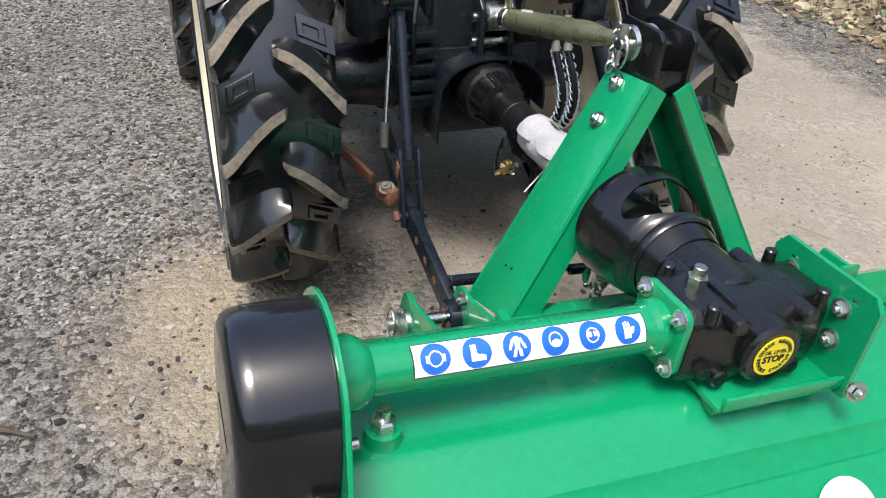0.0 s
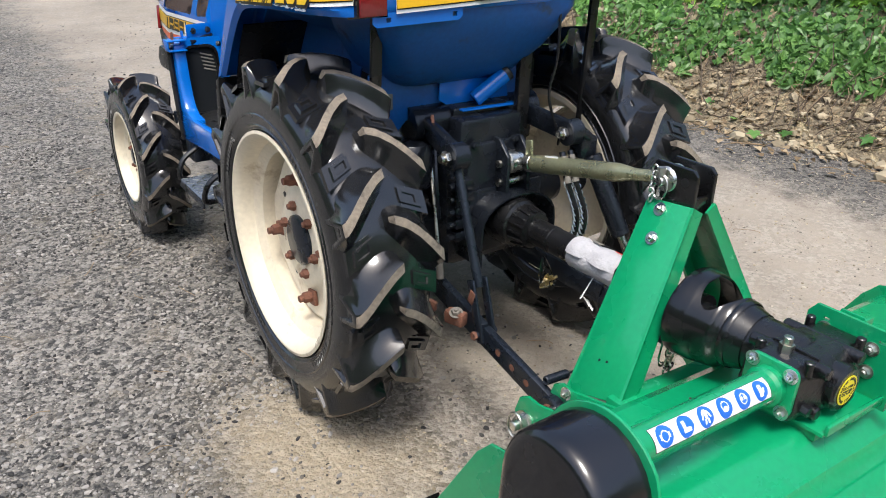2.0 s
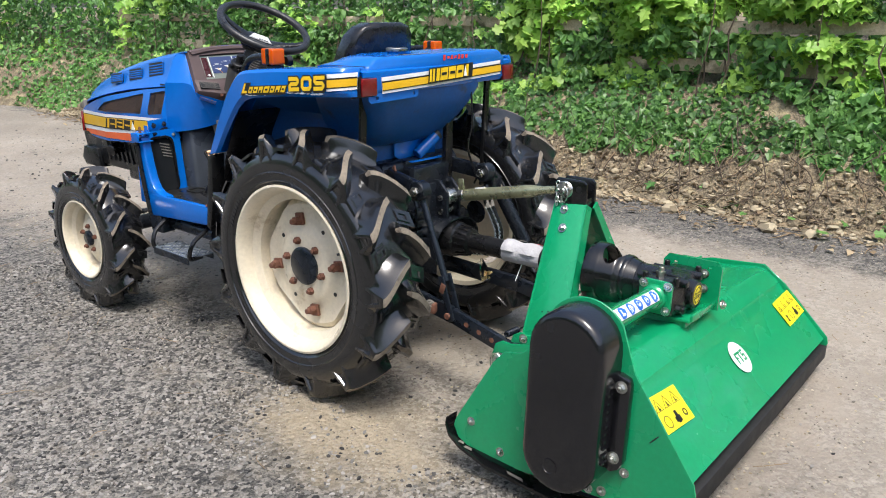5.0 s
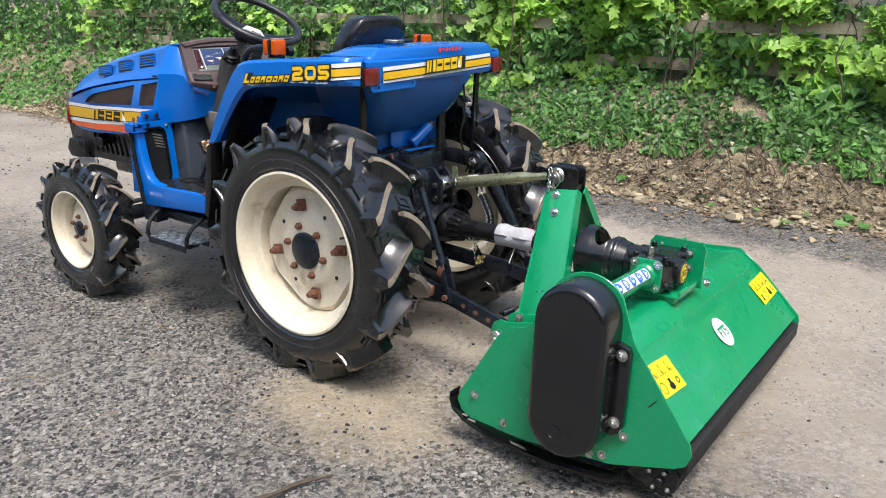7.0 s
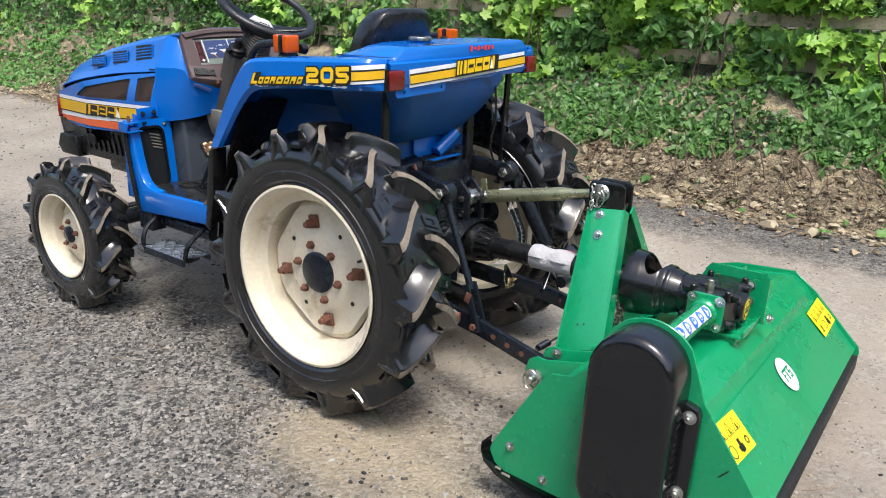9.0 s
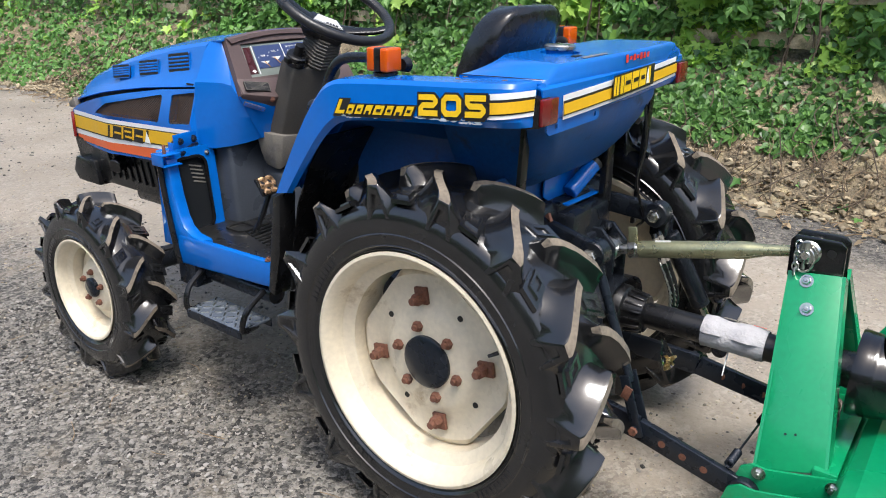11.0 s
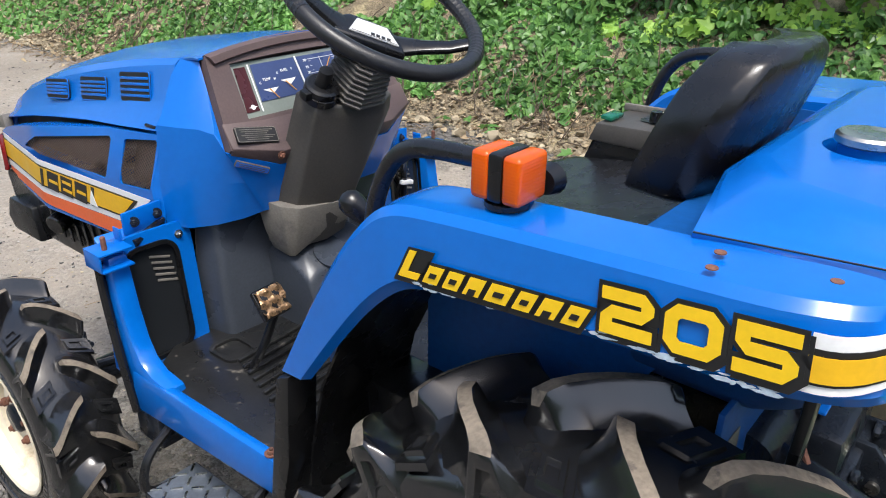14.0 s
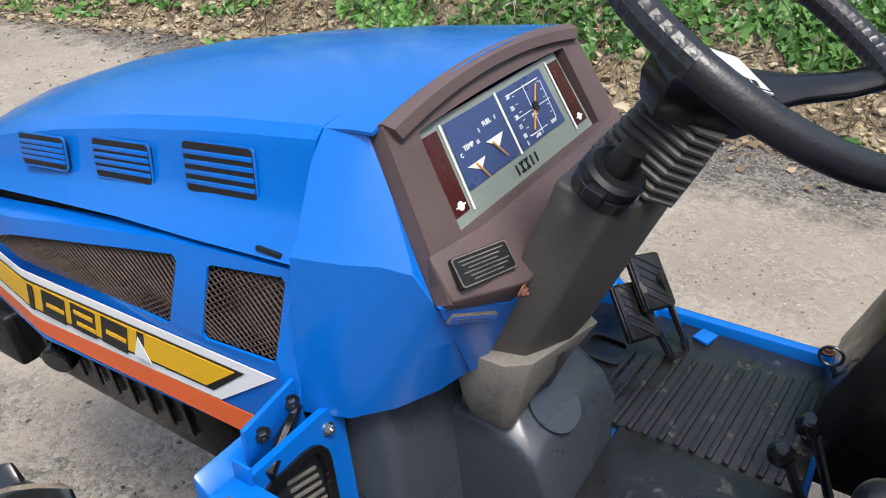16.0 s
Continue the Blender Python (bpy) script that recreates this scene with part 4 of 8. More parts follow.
def wheel(name, centre, side, R, rc, W, rim_r, n, slant, first, spin_deg, rear):
    """A wheel under the tractor; side -1 shows its face to the left."""
    s = 1 if side < 0 else -1
    g = rim_r / 0.276
    hw = W * 0.50
    rim = spin([(-hw * 0.98, rim_r + 0.014 * g), (-hw * 1.0, rim_r + 0.006 * g), (-hw * 0.95, rim_r - 0.003), (-hw * 0.80, rim_r - 0.012 * g), (-hw * 0.55, rim_r - 0.020 * g), (-hw * 0.40, rim_r - 0.046 * g), (hw * 0.3, rim_r - 0.046 * g),
                (hw * 0.55, rim_r - 0.02 * g), (hw * 0.95, rim_r - 0.003), (hw * 0.98, rim_r + 0.014 * g)])
    bmesh.ops.solidify(rim, geom=rim.faces[:], thickness=0.003)
    w = part(name, turned(rim, pose(0, 0, 0, 0, 0, 0 if s > 0 else 180)), CREAM, tractor, "cream painted steel wheel")
    w.matrix_local = pose(*centre) @ pose(0, 0, 0, 0 if s > 0 else 0, 0, 0)
    face = pose(0.015, 0, 0, spin_deg, 0, 0) if s > 0 else pose(-0.015, 0, 0, spin_deg, 0, 180)
    tyre(w, R, rc, W, rim_r, n, slant, first)
    if rear:
        seg = 96

        def ring(x, r, cut):
            q = []
            for i in range(seg):
                a = 2 * math.pi * i / seg
                d = (math.degrees(a) - 45) % 90
                d = min(d, 90 - d)
                rr = min(r, cut / math.cos(radians(d))) if cut else r
                q.append((x, -rr * math.cos(a), rr * math.sin(a)))
            return q

        d = loft([ring(-0.052, 0.050, 0), ring(-0.052, 0.112, 0), ring(-0.046, 0.128, 0), ring(-0.034, 0.145, 0), ring(-0.030, 0.186, 0), ring(-0.034, 0.210, 0.196), ring(-0.024, 0.226, 0.199), ring(-0.004, 0.234, 0.201)], caps=False)
        bmesh.ops.solidify(d, geom=d.faces[:], thickness=0.004)
        part("wheel_disc", turned(d, face), CREAM, w, "cream wheel disc with rust streaks")
        part("hub_cap", turned(turn([(0, 0.066), (0.010, 0.066), (0.015, 0.058), (0.016, 0.0)], (-0.050, 0, 0), (-1, 0, 0), 36), face), STEEL_BLUE, w, "dark blue-black hub")
        for k in range(6):
            a = radians(60 * k + 22)
            part("wheel_nut", turned(join(turn([(0, 0.0135), (0.010, 0.0135), (0.013, 0.011)], (-0.052, 0.089 * math.cos(a), 0.089 * math.sin(a)), (-1, 0.089 * math.cos(a), 0.089 * math.sin(a)), 6),
                                          rod((-0.05, 0.089 * math.cos(a), 0.089 * math.sin(a)), (-0.072, 0.089 * math.cos(a), 0.089 * math.sin(a)), 0.0075, seg=10, bev=0.001)), face), RUST, w, "rusty wheel nut")
        for k in range(4):
            a = radians(90 * k)
            c, q = math.cos(a), math.sin(a)
            part("rim_clamp", turned(join(box((-0.040, 0, 0.160), (0.012, 0.036, 0.042), 0.003), rod((-0.040, 0, 0.156), (-0.068, 0, 0.156), 0.0150, seg=6, bev=0.002), rod((-0.06, 0, 0.156), (-0.080, 0, 0.156), 0.0095, seg=10, bev=0.001)),
                                     face @ pose(0, 0, 0, math.degrees(a), 0, 0)), RUST, w, "rusted clamp bolt")
            a = radians(90 * k + 42)
            part("disc_hole", turned(turn([(0, 0.0075), (0.0015, 0.0075)], (-0.0345, 0.150 * math.cos(a), 0.150 * math.sin(a)), (-1, 0.150 * math.cos(a), 0.150 * math.sin(a)), 14), face), INK, w)
        part("valve", turned(rod((-0.045, -0.212, 0.052), (-0.068, -0.190, 0.047), 0.0055, 0.004, seg=8), face), BLACK_PLASTIC, w)
    else:
        d = spin([(-0.052, 0.030), (-0.052, 0.068), (-0.045, 0.082), (-0.022, 0.096), (-0.014, 0.130)], 48)
        bmesh.ops.solidify(d, geom=d.faces[:], thickness=0.004)
        part("wheel_disc", turned(d, face), CREAM, w, "cream wheel disc")
        part("hub_cap", turned(turn([(0, 0.034), (0.012, 0.034), (0.017, 0.028), (0.018, 0.0)], (-0.05, 0, 0), (-1, 0, 0), 28), face), STEEL_BLUE, w, "dark hub")
        for k in range(5):
            a = radians(72 * k + 12)
            part("wheel_nut", turned(join(turn([(0, 0.0105), (0.009, 0.0105), (0.011, 0.008)], (-0.052, 0.055 * math.cos(a), 0.055 * math.sin(a)), (-1, 0.055 * math.cos(a), 0.055 * math.sin(a)), 6),
                                          rod((-0.05, 0.055 * math.cos(a), 0.055 * math.sin(a)), (-0.068, 0.055 * math.cos(a), 0.055 * math.sin(a)), 0.006, seg=8)), face), RUST, w, "rusty wheel nut")
    return w


HUB_R, HUB_F = (0.033, 0.458), (1.405, 0.309)
for sd, cx, first in ((-1, -0.405, 89.3), (1, 0.475, 66.9)):
    wheel("rear_wheel", (cx, *HUB_R), sd, 0.460, 0.412, 0.222, 0.276, 14, radians(12.6), radians(first), -10, True)
for sd, cx, first in ((-1, -0.485, 90), (1, 0.555, 76)):
    wheel("front_wheel", (cx, *HUB_F), sd, 0.312, 0.278, 0.158, 0.168, 12, radians(14.5), radians(first), 8, False)

# chassis, axles, engine underside
for s in (-1, 1):
    part("axle_housing", rod((XC + s * 0.36, 0.033, 0.458), (XC + s * 0.11, 0.033, 0.458), 0.055, 0.085, seg=20), NAVY, tractor, "dark oily rear axle housing")
part("gearbox_case", box((XC, 0.06, 0.50), (0.25, 0.36, 0.30), 0.02), NAVY, tractor, "oily navy gearbox casting")
part("lift_case", box((XC, 0.0, 0.69), (0.20, 0.26, 0.13), 0.015), NAVY, tractor)
part("gearbox_tunnel", box((XC, 0.60, 0.36), (0.22, 0.75, 0.17), 0.02), NAVY, tractor)
part("rear_cover", box((XC, -0.128, 0.56), (0.17, 0.03, 0.26), 0.006), NAVY, tractor)
part("case_boss", rod((XC - 0.12, 0.10, 0.56), (XC - 0.16, 0.10, 0.56), 0.05, seg=20), NAVY, tractor)
part("engine_block", join(box((XC, 1.42, 0.58), (0.36, 0.60, 0.22), 0.02), box((XC, 1.30, 0.44), (0.24, 0.55, 0.12), 0.02)), NAVY, tractor, "black engine underside")
part("front_axle", join(rod((XC - 0.46, 1.405, 0.33), (XC + 0.46, 1.405, 0.33), 0.034, seg=14), box((XC, 1.405, 0.36), (0.16, 0.12, 0.12), 0.02), rod((XC - 0.45, 1.405, 0.24), (XC - 0.45, 1.405, 0.44), 0.040, seg=14),
     rod((XC + 0.45, 1.405, 0.24), (XC + 0.45, 1.405, 0.44), 0.040, seg=14), rod((XC - 0.40, 1.33, 0.40), (XC - 0.14, 1.15, 0.46), 0.011, seg=8)), NAVY, tractor, "black front axle")
for x in (XC - 0.40, XC + 0.40):
    part("axle_bolt", join(bolt((x, 1.36, 0.44), (0, 0, 1), 0.013), rod((x, 1.36, 0.43), (x, 1.36, 0.475), 0.007, seg=8)), STEEL_BLUE, tractor)

# lower nose: black slatted engine guard and bumper
part("nose_guard", join(prism([(1.95, 0.70), (1.93, 0.62), (1.82, 0.55), (1.30, 0.55), (1.15, 0.60), (1.15, 0.74), (1.30, 0.74)], "x", XC - 0.268, XC + 0.268, 0.01)), BLACK_PLASTIC, tractor, "black plastic engine side guard")
for s in (-1, 1):
    for k in range(9):
        y = 1.36 + 0.042 * k
        part("guard_slat", bar((XC + s * 0.271, y, 0.585), (XC + s * 0.271, y + 0.02, 0.675), 0.004, 0.012, 0.001, up=(0, 1, 0)), BLACK_PLASTIC, tractor)
part("front_bumper", join(prism([(1.80, 0.63), (1.93, 0.63), (1.96, 0.57), (1.93, 0.535), (1.78, 0.535)], "x", XC - 0.285, XC + 0.285, 0.008)), BLACK_PLASTIC, tractor, "black front bumper")
part("exhaust_stub", rod((XC - 0.255, 1.62, 0.66), (XC - 0.315, 1.60, 0.645), 0.026, seg=18, bev=0.003), BLACK, tractor, "round black exhaust stub")

# hood
HOOD = [(1.098, 0.972, 0.262, 1.078, 0.245, 1.106, 0.225, 1.124), (1.25, 0.956, 0.262, 1.052, 0.245, 1.084, 0.224, 1.108), (1.40, 0.940, 0.260, 1.020, 0.244, 1.056, 0.222, 1.084), (1.55, 0.918, 0.257, 0.986, 0.242, 1.022, 0.219, 1.054),
        (1.70, 0.893, 0.252, 0.946, 0.237, 0.980, 0.214, 1.014), (1.82, 0.868, 0.245, 0.908, 0.230, 0.940, 0.207, 0.972), (1.91, 0.848, 0.236, 0.872, 0.222, 0.898, 0.198, 0.926), (1.965, 0.832, 0.226, 0.842, 0.212, 0.858, 0.190, 0.876), (1.985, 0.822, 0.218, 0.826, 0.205, 0.832, 0.185, 0.842)]
rows = []
for y, zb, hb, zs, hs, zt, ht, zc in HOOD:
    d = zs - zb
    k = min(1.0, d / 0.10)
    half = [(-hb - 0.028 * k, zb + 0.03 * d), (-hb - 0.021 * k, zb + 0.12 * d), (-hb - 0.006 * k, zb + 0.34 * d), (-hb + 0.55 * (hb - hs), zb + 0.6 * d), (-hs, zs), (-0.5 * (hs + ht) - 0.003, zs + 0.62 * (zt - zs)), (-ht, zt), (-0.72 * ht, zt + 0.52 * (zc - zt)), (-0.38 * ht, zt + 0.88 * (zc - zt)), (0, zc)]
    rows.append([(XC + x, y, z) for x, z in half] + [(XC - x, y, z) for x, z in half[-2::-1]])
part("hood", sheet(rows, 0.004), BLUE, tractor, "blue hood with louvred vents", smooth=25)
for s in (-1, 1):
    for yc, zc, w, h in ((1.578, 0.977, 0.105, 0.030), (1.406, 1.004, 0.110, 0.036), (1.232, 1.034, 0.112, 0.046)):
        m = facing((XC + s * 0.2515, yc, zc), (0, -s * -1 if s > 0 else -1, 0.13 * (1 if s < 0 else -1)), (-s * 0.16, 0, 1))
        v = part("vent", turned(prism(rounded(w, h + 0.012, 0.006), "z", -0.004, 0.0022), m), INK, tractor, "black louvred vent")
        part("vent_frame", turned(plate(rounded(w + 0.005, h + 0.017, 0.008), [rounded(w, h + 0.012, 0.006)], lambda a, b: (a, b, 0.0002), 0.0018, (0, 0, 1)), m), BLUE, v)
        for k in range(4):
            part("louvre", turned(box((0, -h / 2 + h * (k + 0.5) / 4, 0.002), (w - 0.002, 0.0058, 0.003), 0.0008), m), BLUE, v)


def quad_clip(poly, p, d):
    """The stretch of the line p + t d inside a convex polygon."""
    lo, hi = -9.0, 9.0
    n = len(poly)
    area = sum(poly[i][0] * poly[(i + 1) % n][1] - poly[(i + 1) % n][0] * poly[i][1] for i in range(n))
    for i in range(n):
        a, b = poly[i], poly[(i + 1) % n]
        nx, ny = (-(b[1] - a[1]), b[0] - a[0]) if area > 0 else (b[1] - a[1], -(b[0] - a[0]))
        den, num = nx * d[0] + ny * d[1], nx * (a[0] - p[0]) + ny * (a[1] - p[1])
        if abs(den) < 1e-9:
            if num > 0:
                return None
            continue
        if den > 0:
            lo = max(lo, num / den)
        else:
            hi = min(hi, num / den)
    return (lo, hi) if hi - lo > 0.004 else None


GR1 = [(1.715, 0.822), (1.690, 0.836), (1.600, 0.872), (1.285, 0.932), (1.277, 0.926), (1.285, 0.850), (1.293, 0.843)]
GR2 = [(1.222, 0.937), (1.118, 0.954), (1.112, 0.950), (1.112, 0.868), (1.118, 0.858), (1.226, 0.846), (1.230, 0.852), (1.228, 0.932)]
for s in (-1, 1):
    X = XC + s * 0.318
    outer = [(1.093, 0.968), (1.30, 0.946), (1.50, 0.914), (1.60, 0.896), (1.66, 0.884), (1.80, 0.852), (1.90, 0.826), (1.965, 0.800), (1.955, 0.74), (1.93, 0.690), (1.88, 0.688), (1.83, 0.687), (1.78, 0.686), (1.73, 0.687), (1.68, 0.689), (1.60, 0.693), (1.55, 0.697), (1.30, 0.712), (1.093, 0.735)]
    bend = lambda a, b, q=s: (XC + q * (0.318 - 0.190 * max(0.0, a - 1.60) - 0.030 * smooth_step(0.86, 0.97, b)), a, b)
    side = part("side_panel", plate(outer, [GR1, GR2], bend, 0.004, (-s, 0, 0)), BLUE, tractor, "blue side panel with two mesh grilles", smooth=25)
    part("panel_ledge", loft([[bend(a, b), (XC + s * 0.268 - s * 0.045 * smooth_step(1.60, 2.0, a), a, b + 0.001), (XC + s * 0.258 - s * 0.045 * smooth_step(1.60, 2.0, a), a, b - 0.015)] for a, b in outer[:8]], closed=False, caps=False), BLUE, side)
    # black strip added to stand for the shade in the open hood gap
    part("hood_gap_shade", loft([[(XC + s * (0.256 - 0.050 * smooth_step(1.60, 2.0, a)), a, b + dz) for dz in (-0.02, 0.006, 0.022)] for a, b in outer[:8]], closed=False, caps=False), RUBBER_FLAT, side)
    for gr in (GR1, GR2):
        part("grille_backing", plate(gr, [], lambda a, b: tuple(Vector(bend(a, b)) - Vector((s * 0.030, 0, 0))), 0.002, (-s, 0, 0)), INK, side)
        wires = []
        for sl in (0.62, -0.62):
            for k in range(-90, 200):
                p = (1.0 + k * 0.0115, 0.85)
                d = Vector((1, sl)).normalized()
                q = quad_clip(gr, p, d)
                if q:
                    a, b = [(p[0] + d[0] * v, p[1] + d[1] * v) for v in q]
                    off = Vector((s * 0.006, 0, 0))
                    wires.append(bar(Vector(bend(*a)) - off, Vector(bend(*b)) - off, 0.0013, 0.0016, 0, up=(1, 0, 0)))
        part("grille_mesh", join(*wires), MESH_BROWN, side, "brown-grey expanded wire mesh")
    # stripes
    def stripe(poly, lift):
        return plate(poly, [], lambda a, b: tuple(Vector(bend(a, b)) + Vector((s * (lift + 0.0018), 0, 0))), 0.0008, (s, 0, 0))

    def band(y0, z0, h0, y1, z1, h1, lift, n=24, tip=0.0):
        rows = []
        for k in range(n + 1):
            f = k / n
            ya, yb = y0 + (y1 - y0) * f, y0 + (y1 + tip - y0) * f
            za, zb = z0 + h0 / 2 + (z1 + h1 / 2 - z0 - h0 / 2) * f, z0 - h0 / 2 + (z1 - h1 / 2 - z0 + h0 / 2) * f
            rows.append([Vector(bend(y, z)) + Vector((s * (lift + q), 0, 0)) for y, z, q in ((ya, za, 0.0018), (yb, zb, 0.0018), (yb, zb, 0.0026), (ya, za, 0.0026))])
        return loft(rows)

    part("white_stripe", band(1.945, 0.757, 0.092, 1.115, 0.800, 0.078, 0.0000, tip=0.10), WHITE, side)
    part("black_stripe", band(1.943, 0.760, 0.056, 1.165, 0.798, 0.052, 0.0012, tip=0.06), INK, side)
    part("gold_stripe", band(1.942, 0.761, 0.048, 1.180, 0.798, 0.044, 0.0022, tip=0.055), GOLD, side)
    part("orange_stripe", band(1.935, 0.703, 0.022, 1.115, 0.745, 0.040, 0.0000, tip=0.05), ORANGE, side)
    # the maker's mark on the stripe as plain slanted blocks
    for y, z, w, notch in ((1.590, 0.776, 0.012, 0), (1.556, 0.778, 0.052, 1), (1.490, 0.781, 0.052, 2), (1.424, 0.784, 0.052, 1), (1.352, 0.788, 0.013, 0)):
        mk = part("maker_mark", stripe([(y + 0.012, z - 0.023), (y + 0.012 - w, z - 0.023), (y - w, z + 0.023), (y, z + 0.023)], 0.0032), INK, side, "black maker's mark drawn as plain blocks")
        for q in range(notch):
            zz = z + (0.0 if notch == 1 else (-0.009, 0.010)[q])
            part("block_gap", stripe([(y - 0.004, zz - 0.0035), (y + 0.008 - w, zz - 0.0035), (y + 0.006 - w, zz + 0.0035), (y - 0.006, zz + 0.0035)], 0.0042), GOLD, mk)
    part("white_wedge", stripe([(1.366, 0.768), (1.333, 0.768), (1.350, 0.804)], 0.0050), WHITE, side)
    part("reflector", turned(box((0, 0, 0), (0.012, 0.055, 0.098), 0.004), pose(XC + s * 0.252, 1.962, 0.745, -8, 0, s * 32)), RED_LENS if s < 0 else RED_LENS, side, "red reflector")
    part("marker_lamp", prism([(1.935, 0.812), (1.985, 0.806), (1.990, 0.826), (1.945, 0.850)], "x", XC + s * 0.225, XC + s * 0.249, 0.004), GREYB_LIGHT, side, "milky white side marker lens")
    part("hinge", box((XC + s * 0.286, 1.135, 0.978), (0.006, 0.036, 0.006), 0.002), STEEL_BLUE, side)
part("nose_panel", prism([(XC - 0.245, 0.69), (XC + 0.245, 0.69), (XC + 0.215, 0.84), (XC - 0.215, 0.84)], "y", 1.95, 1.985, 0.01), BLUE, tractor, "blue nose panel")

# cowl behind the hood and the brown instrument surround
for s in (-1, 1):
    cowl_rows = [[(XC + s * h, y, z) for h, y, z in col] for col in (
        ((0.304, 1.095, 0.788), (0.307, 1.095, 0.880), (0.297, 1.095, 0.990), (0.285, 1.095, 1.004), (0.252, 1.095, 1.078), (0.228, 1.095, 1.106)),
        ((0.284, 1.045, 0.787), (0.292, 1.045, 0.880), (0.284, 1.042, 0.992), (0.273, 1.042, 1.005), (0.237, 1.060, 1.088), (0.222, 1.060, 1.109)),
        ((0.248, 1.005, 0.794), (0.270, 1.005, 0.885), (0.266, 1.005, 0.992), (0.259, 1.005, 1.002), (0.231, 1.034, 1.078), (0.2200, 1.049, 1.109)),
        ((0.205, 0.975, 0.803), (0.248, 0.972, 0.888), (0.253, 0.975, 0.985), (0.248, 0.980, 0.995), (0.230, 1.014, 1.052), (0.2195, 1.047, 1.1075)),
        ((0.152, 0.952, 0.816), (0.206, 0.950, 0.885), (0.246, 0.950, 0.948), (0.2475, 0.953, 0.953), (0.237, 0.987, 1.005), (0.2205, 1.045, 1.1055)))]
    part("cowl_side", sheet(cowl_rows, 0.004), BLUE, tractor, "blue cowl side below the instruments", smooth=25)
arch = lambda x: 0.022 * (1 - (x / 0.228) ** 2)
part("cowl_top", sheet([[(XC + x, y, z + arch(x)) for x in np.linspace(-0.228, 0.228, 13)] for y, z in ((1.0985, 1.1045), (1.060, 1.111), (1.036, 1.113))], 0.004), BLUE, tractor, "blue cowl top", smooth=40)
part("cowl_lower", sheet([[(XC + x, y, z) for x, y, z in ((-0.2505, 0.949, 0.957), (-0.149, 0.918, 0.916), (0.149, 0.918, 0.916), (0.246, 0.946, 0.957))], [(XC + x, y, z) for x, y, z in ((-0.170, 0.957, 0.816), (-0.150, 0.954, 0.816), (0.150, 0.954, 0.816), (0.160, 0.953, 0.818))]], 0.004), BLUE, tractor, "blue cowl face below the instruments")
SUR = facing((XC, 0.968, 1.035), (1, 0, 0), (0, 0.52, 0.85))
top = [(x, 0.103 + 0.020 * (1 - (x / 0.217) ** 2)) for x in np.linspace(-0.217, 0.217, 13)]
hole = [(-0.181, -0.030)] + [(x, 0.081 + 0.005 * (1 - (x / 0.172) ** 2)) for x in np.linspace(-0.172, 0.172, 9)] + [(0.181, -0.030)]
sur = part("instrument_surround", turned(plate(top + [(0.246, -0.080), (0.149, -0.122), (-0.149, -0.122), (-0.246, -0.080)], [hole], lambda a, b: (a, b, -0.012), 0.046, (0, 0, -1)), SUR), BROWN, tractor, "faded brown instrument surround")
part("visor", turned(loft([[(x, y + 0.002, -0.055), (x, y + 0.002, -0.011), (x * 0.985, y - 0.008, -0.002), (x * 0.95, y - 0.020, -0.004), (x * 0.95, y - 0.022, -0.020)] for x, y in top]), SUR), BROWN, sur, smooth=25)
part("lower_lip", turned(bevelled(loft([[(a, b0, -0.014), (a * 0.998, b0 + 0.002, -0.010), (a, b1, n1), (a, b2, -0.020), (a, b2, -0.045)] for a, b0, b1, n1, b2 in ((-0.243, -0.030, -0.079, -0.009, -0.086), (-0.150, -0.040, -0.111, 0.013, -0.129), (0.150, -0.040, -0.111, 0.013, -0.129), (0.243, -0.030, -0.079, -0.009, -0.086))]), 0.003), SUR), BROWN, sur)
part("lip_screw", bolt(SUR @ Vector((-0.158, -0.116, 0.006)), (0, -0.9, -0.2), 0.006), RUST, sur)
SUR_FACE = SUR
SUR = SUR_FACE @ Matrix.Translation((-0.004, 0.0170, -0.014)) @ Matrix.Diagonal((0.885, 0.86, 1, 1))
clu = part("instrument_panel", turned(prism([(-0.183, 0.075), (0.183, 0.075), (0.203, -0.055), (-0.203, -0.055)], "z", -0.016, -0.006), SUR), SAGE, tractor, "sage grey instrument panel")


def on(poly, z=-0.0055, t=0.001):
    return turned(prism(poly, "z", z, z + t), SUR)


part("dial_left", on([(-0.135, 0.066), (-0.012, 0.066), (-0.012, -0.022), (-0.143, -0.022)]), DIAL, clu, "blue temperature and fuel dial")
part("dial_right", on([(-0.004, 0.066), (0.122, 0.066), (0.130, -0.022), (-0.004, -0.022)]), DIAL, clu, "blue rev counter dial")
part("dial_rule", on([(-0.0105, 0.068), (-0.0065, 0.068), (-0.0065, -0.024), (-0.0105, -0.024)], -0.0045), WHITE, clu)
for s in (-1, 1):
    part("warning_lens", on([(s * 0.150, 0.064), (s * 0.180, 0.064), (s * 0.192, -0.040), (s * 0.158, -0.040)][::s]), MAROON, clu, "dark red warning light strip")
    part("lens_edge", on([(s * 0.141, 0.068), (s * 0.1445, 0.068), (s * 0.1525, -0.044), (s * 0.149, -0.044)][::s], -0.0045), WHITE, clu)
    part("warning_sign", join(on(disc(0.006, 12, s * 0.172, -0.030), -0.004, 0.0006), on([(s * 0.172 - 0.010, -0.031), (s * 0.172 + 0.010, -0.031), (s * 0.172 + 0.010, -0.029), (s * 0.172 - 0.010, -0.029)], -0.004, 0.0006)), WHITE, clu)
